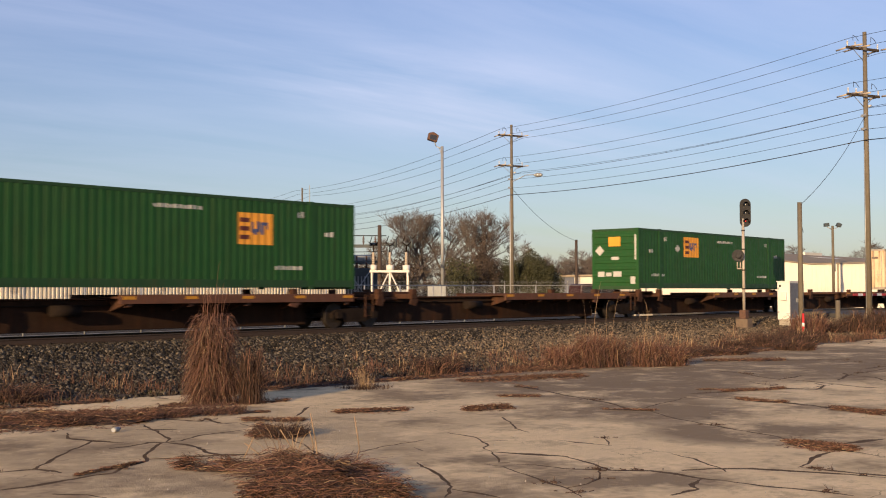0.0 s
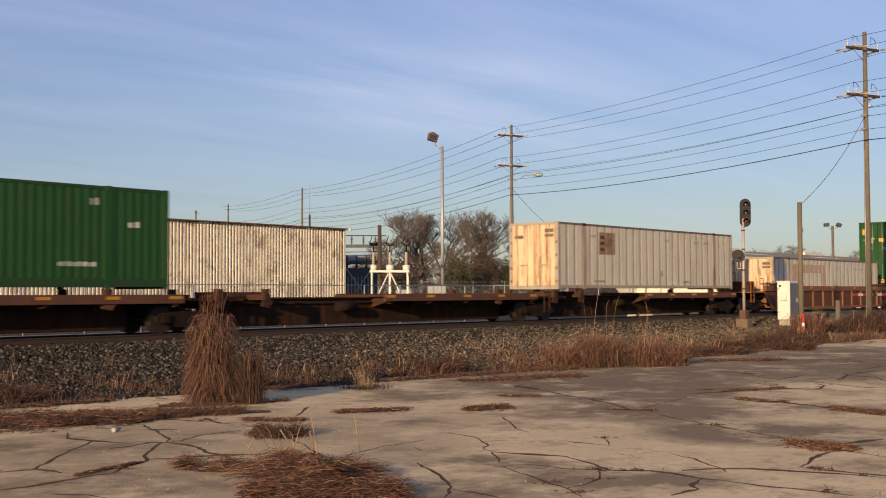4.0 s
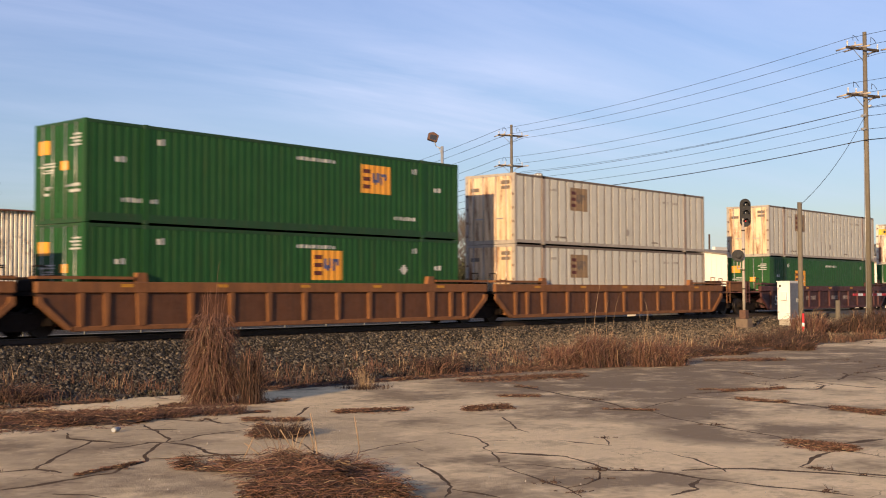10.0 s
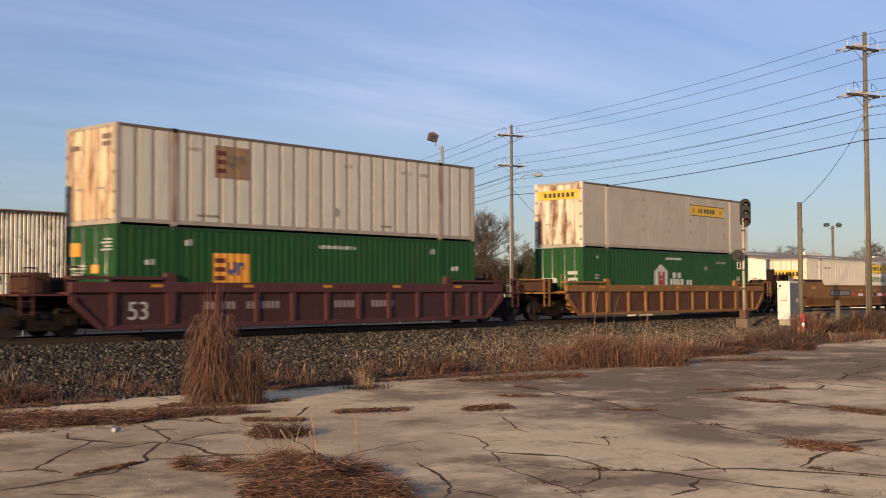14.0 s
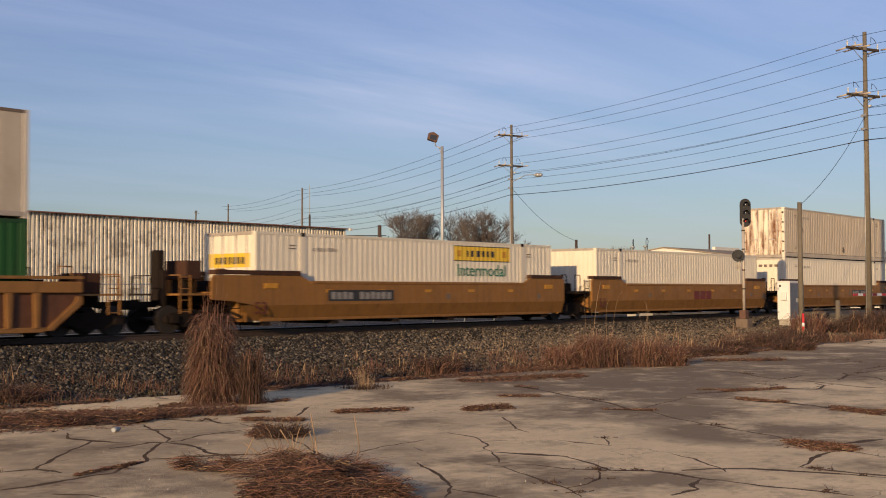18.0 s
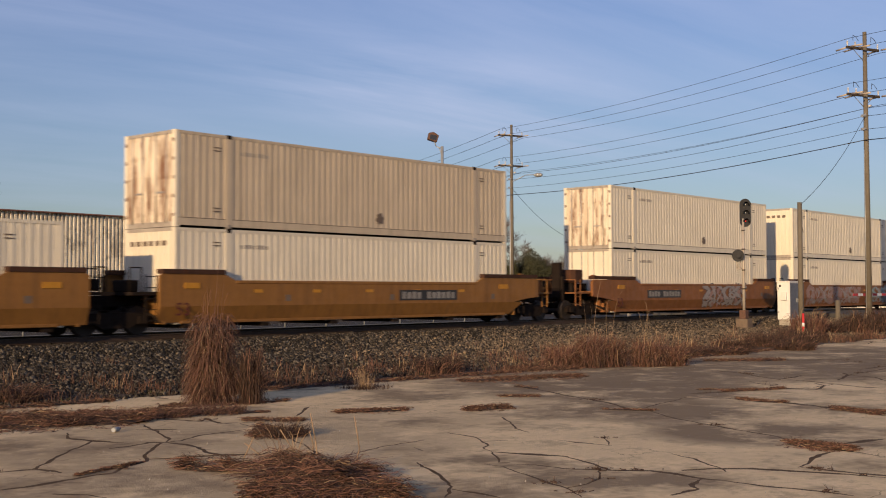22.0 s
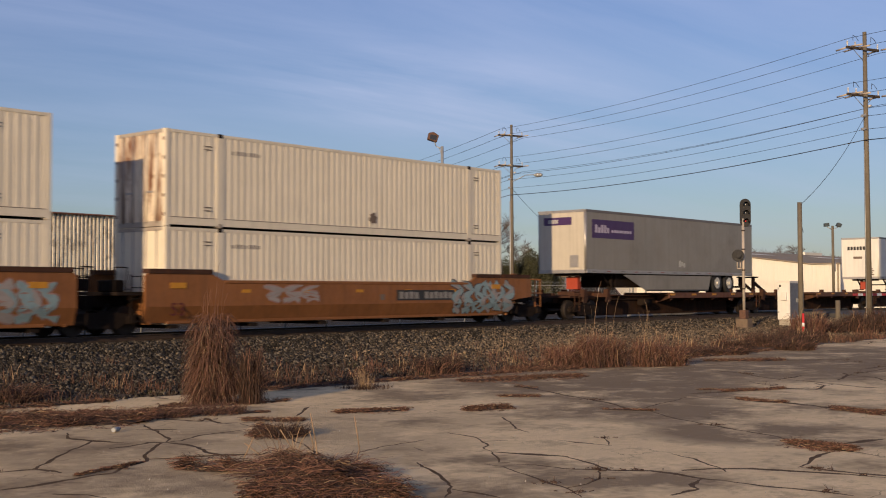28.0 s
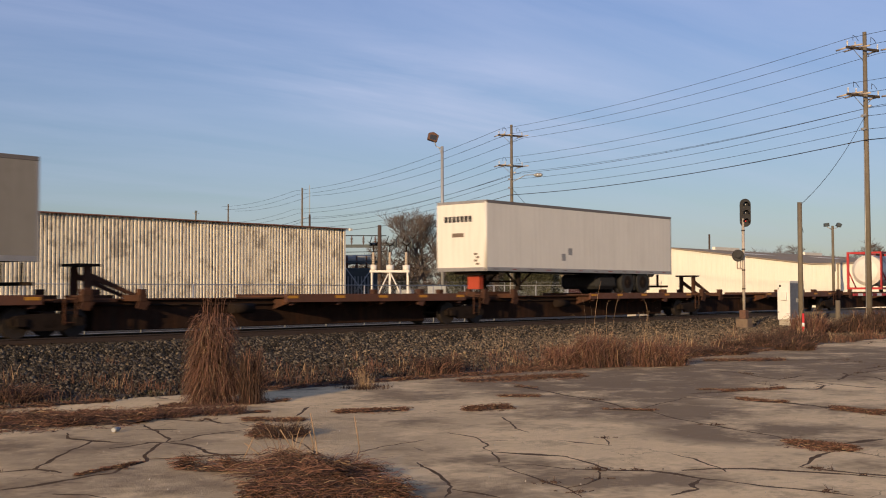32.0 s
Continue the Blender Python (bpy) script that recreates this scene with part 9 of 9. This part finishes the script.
leafy(89.1, 68.1, 0.5, 1.5, 1.5, 2.5, 5, n=14000, leaf=0.085)
leafy(81.9, 67.8, 0.5, 1.5, 1.5, 2.7, 6, "leaf", "shrub", "dull green shrub under the bare trees", 2600)
leafy(80.5, 75.0, 0.5, 2.4, 2.0, 2.6, 7, "leaf_brown", "shrub", "brown dead undergrowth under the bare trees", 3000, 0.13)
leafy(87.3, 69.0, 0.5, 1.5, 1.5, 3.9, 8, "leaf_brown", "shrub", "brown dead vine-covered thicket", 3600, 0.13)
leafy(84.4, 69.8, 0.5, 1.4, 1.4, 2.1, 10, "leaf", "shrub", "dull green shrub under the bare trees", 3600, 0.1)
leafy(86.7, 67.8, 0.5, 1.3, 1.3, 2.6, 11, "leaf_brown", "shrub", "brown dead vine-covered thicket", 3800, 0.1)
leafy(82.8, 72.3, 0.5, 1.7, 1.7, 1.6, 12, "leaf_brown", "shrub", "brown dead undergrowth under the bare trees", 3000, 0.1)
leafy(81.2, 74.2, 0.5, 1.5, 1.5, 1.7, 13, "leaf", "shrub", "dull green shrub under the bare trees", 2600, 0.1)
leafy(77.2, 78.5, 0.5, 2.6, 2.2, 2.2, 9, "leaf_brown", "shrub", "brown dead undergrowth beside the substation", 2800, 0.13)


def palmetto(x, y, z):
    rg = random.Random(17)
    ob = thing("palm_shrub", "small dry palm with drooping brown fronds", "palm", at=(x, y, z))
    part("trunk", tubes(((0, 0, -0.2), (0, 0, 2.2), 0.17, 0.14), n=9), M["bark"], ob)
    for k in range(26):
        a = k * 2.4
        up = rg.uniform(-0.3, 1.1)
        bm = bmesh.new()
        c, s = math.cos(a), math.sin(a)
        tip = Vector((c * 1.0, s * 1.0, 2.2 + up * 0.7))
        tube(bm, (0, 0, 2.15), tip, 0.02, n=4)
        for j in range(9):
            f = (j - 4) * 0.28
            d = Vector((math.cos(a + f), math.sin(a + f), up * 0.4 - 0.35 * abs(f)))
            w = Vector((-d.y, d.x, 0)) * 0.035
            e = tip + d * 0.6
            bm.faces.new([bm.verts.new(v) for v in (tip - w, tip + w, e)])
        part("frond", bm, M["leaf" if up > 0.3 else "leaf_brown"], ob)


palmetto(74.6, 68.0, 0.5)


def far_wood():
    """Winter trees in clumps along the horizon."""
    rg = random.Random(23)
    kinds = [bare_tree(300 + 20 * k, 160 + 9 * k, 0.3, 15.0 + k, 60 + k, label="hazy distant leafless tree on the horizon") for k in range(3)]
    for k in range(120):
        a = math.radians(rg.uniform(18, 82))
        d = rg.uniform(230, 400)
        copy_thing(kinds[k % 3], pose(d * math.sin(a), d * math.cos(a), 0.3 - rg.uniform(0, 3.5), 0, 0, rg.uniform(0, 360)))
    for k, (x, y, tl) in enumerate(((205.0, 87.0, 14.0), (212.0, 96.0, 13.0), (220.0, 84.0, 12.5), (190.0, 118.0, 11.0), (175.0, 128.0, 10.0))):
        bare_tree(x, y, 0.3, tl, 40 + k, depth=6, label="distant leafless winter tree behind the hall")
    for k, (x, y, tl) in enumerate(((174.0, 126.0, 12.5), (177.2, 123.4, 12.0), (182.0, 125.0, 11.0), (187.3, 126.8, 12.5), (190.0, 127.0, 10.5), (193.5, 127.3, 12.0), (186.7, 119.9, 11.0), (207.3, 126.6, 13.0), (215.0, 128.0, 12.0), (229.1, 131.8, 13.5), (236.0, 126.0, 13.0), (224.7, 121.6, 12.5))):
        bare_tree(x, y, 0.3, tl, 70 + k, spread=0.5, depth=5, label="distant leafless winter tree in the haze")
    mastb = tubes(((160, 172, 0), (160, 172, 24), 0.15, 0.06), n=5)
    solid("radio_mast", mastb, M["equip"], "thin distant radio mast", "mast")


far_wood()

# litter on the lot
bt = thing("plastic_bottle", "small crumpled pale plastic bottle on the lot", "bottle", at=(10.35, 15.55, 0.04), rz=30)
part("bottle_body", tubes(((0, 0, 0), (0.17, 0, 0.0), 0.035), ((0.17, 0, 0), (0.21, 0, 0), 0.035, 0.014), n=10), M["equip"], bt)
part("cap", tubes(((0.21, 0, 0), (0.235, 0, 0), 0.016), n=8), M["blue_ink"], bt)

concrete_lot()


# ---- what moves ----
def motions():
    times = [2.0 * k for k in range(17)]
    for ob, s, z in MOVING:
        walk(ob, [(t, pose(s - run(t), YC, RAIL + z)) for t in times])
    spin = [(k / 30.0, pose(0, 0, 0, 0, -math.degrees((run(k / 30.0) - run(0.0)) / 0.42), 0)) for k in range(961)]
    lead = WHEELS[0]
    walk(lead, spin)
    for w in WHEELS[1:]:
        w.rotation_mode = "QUATERNION"
        w.animation_data_create()
        w.animation_data.action = lead.animation_data.action
        w.animation_data.action_slot = lead.animation_data.action_slot


motions()
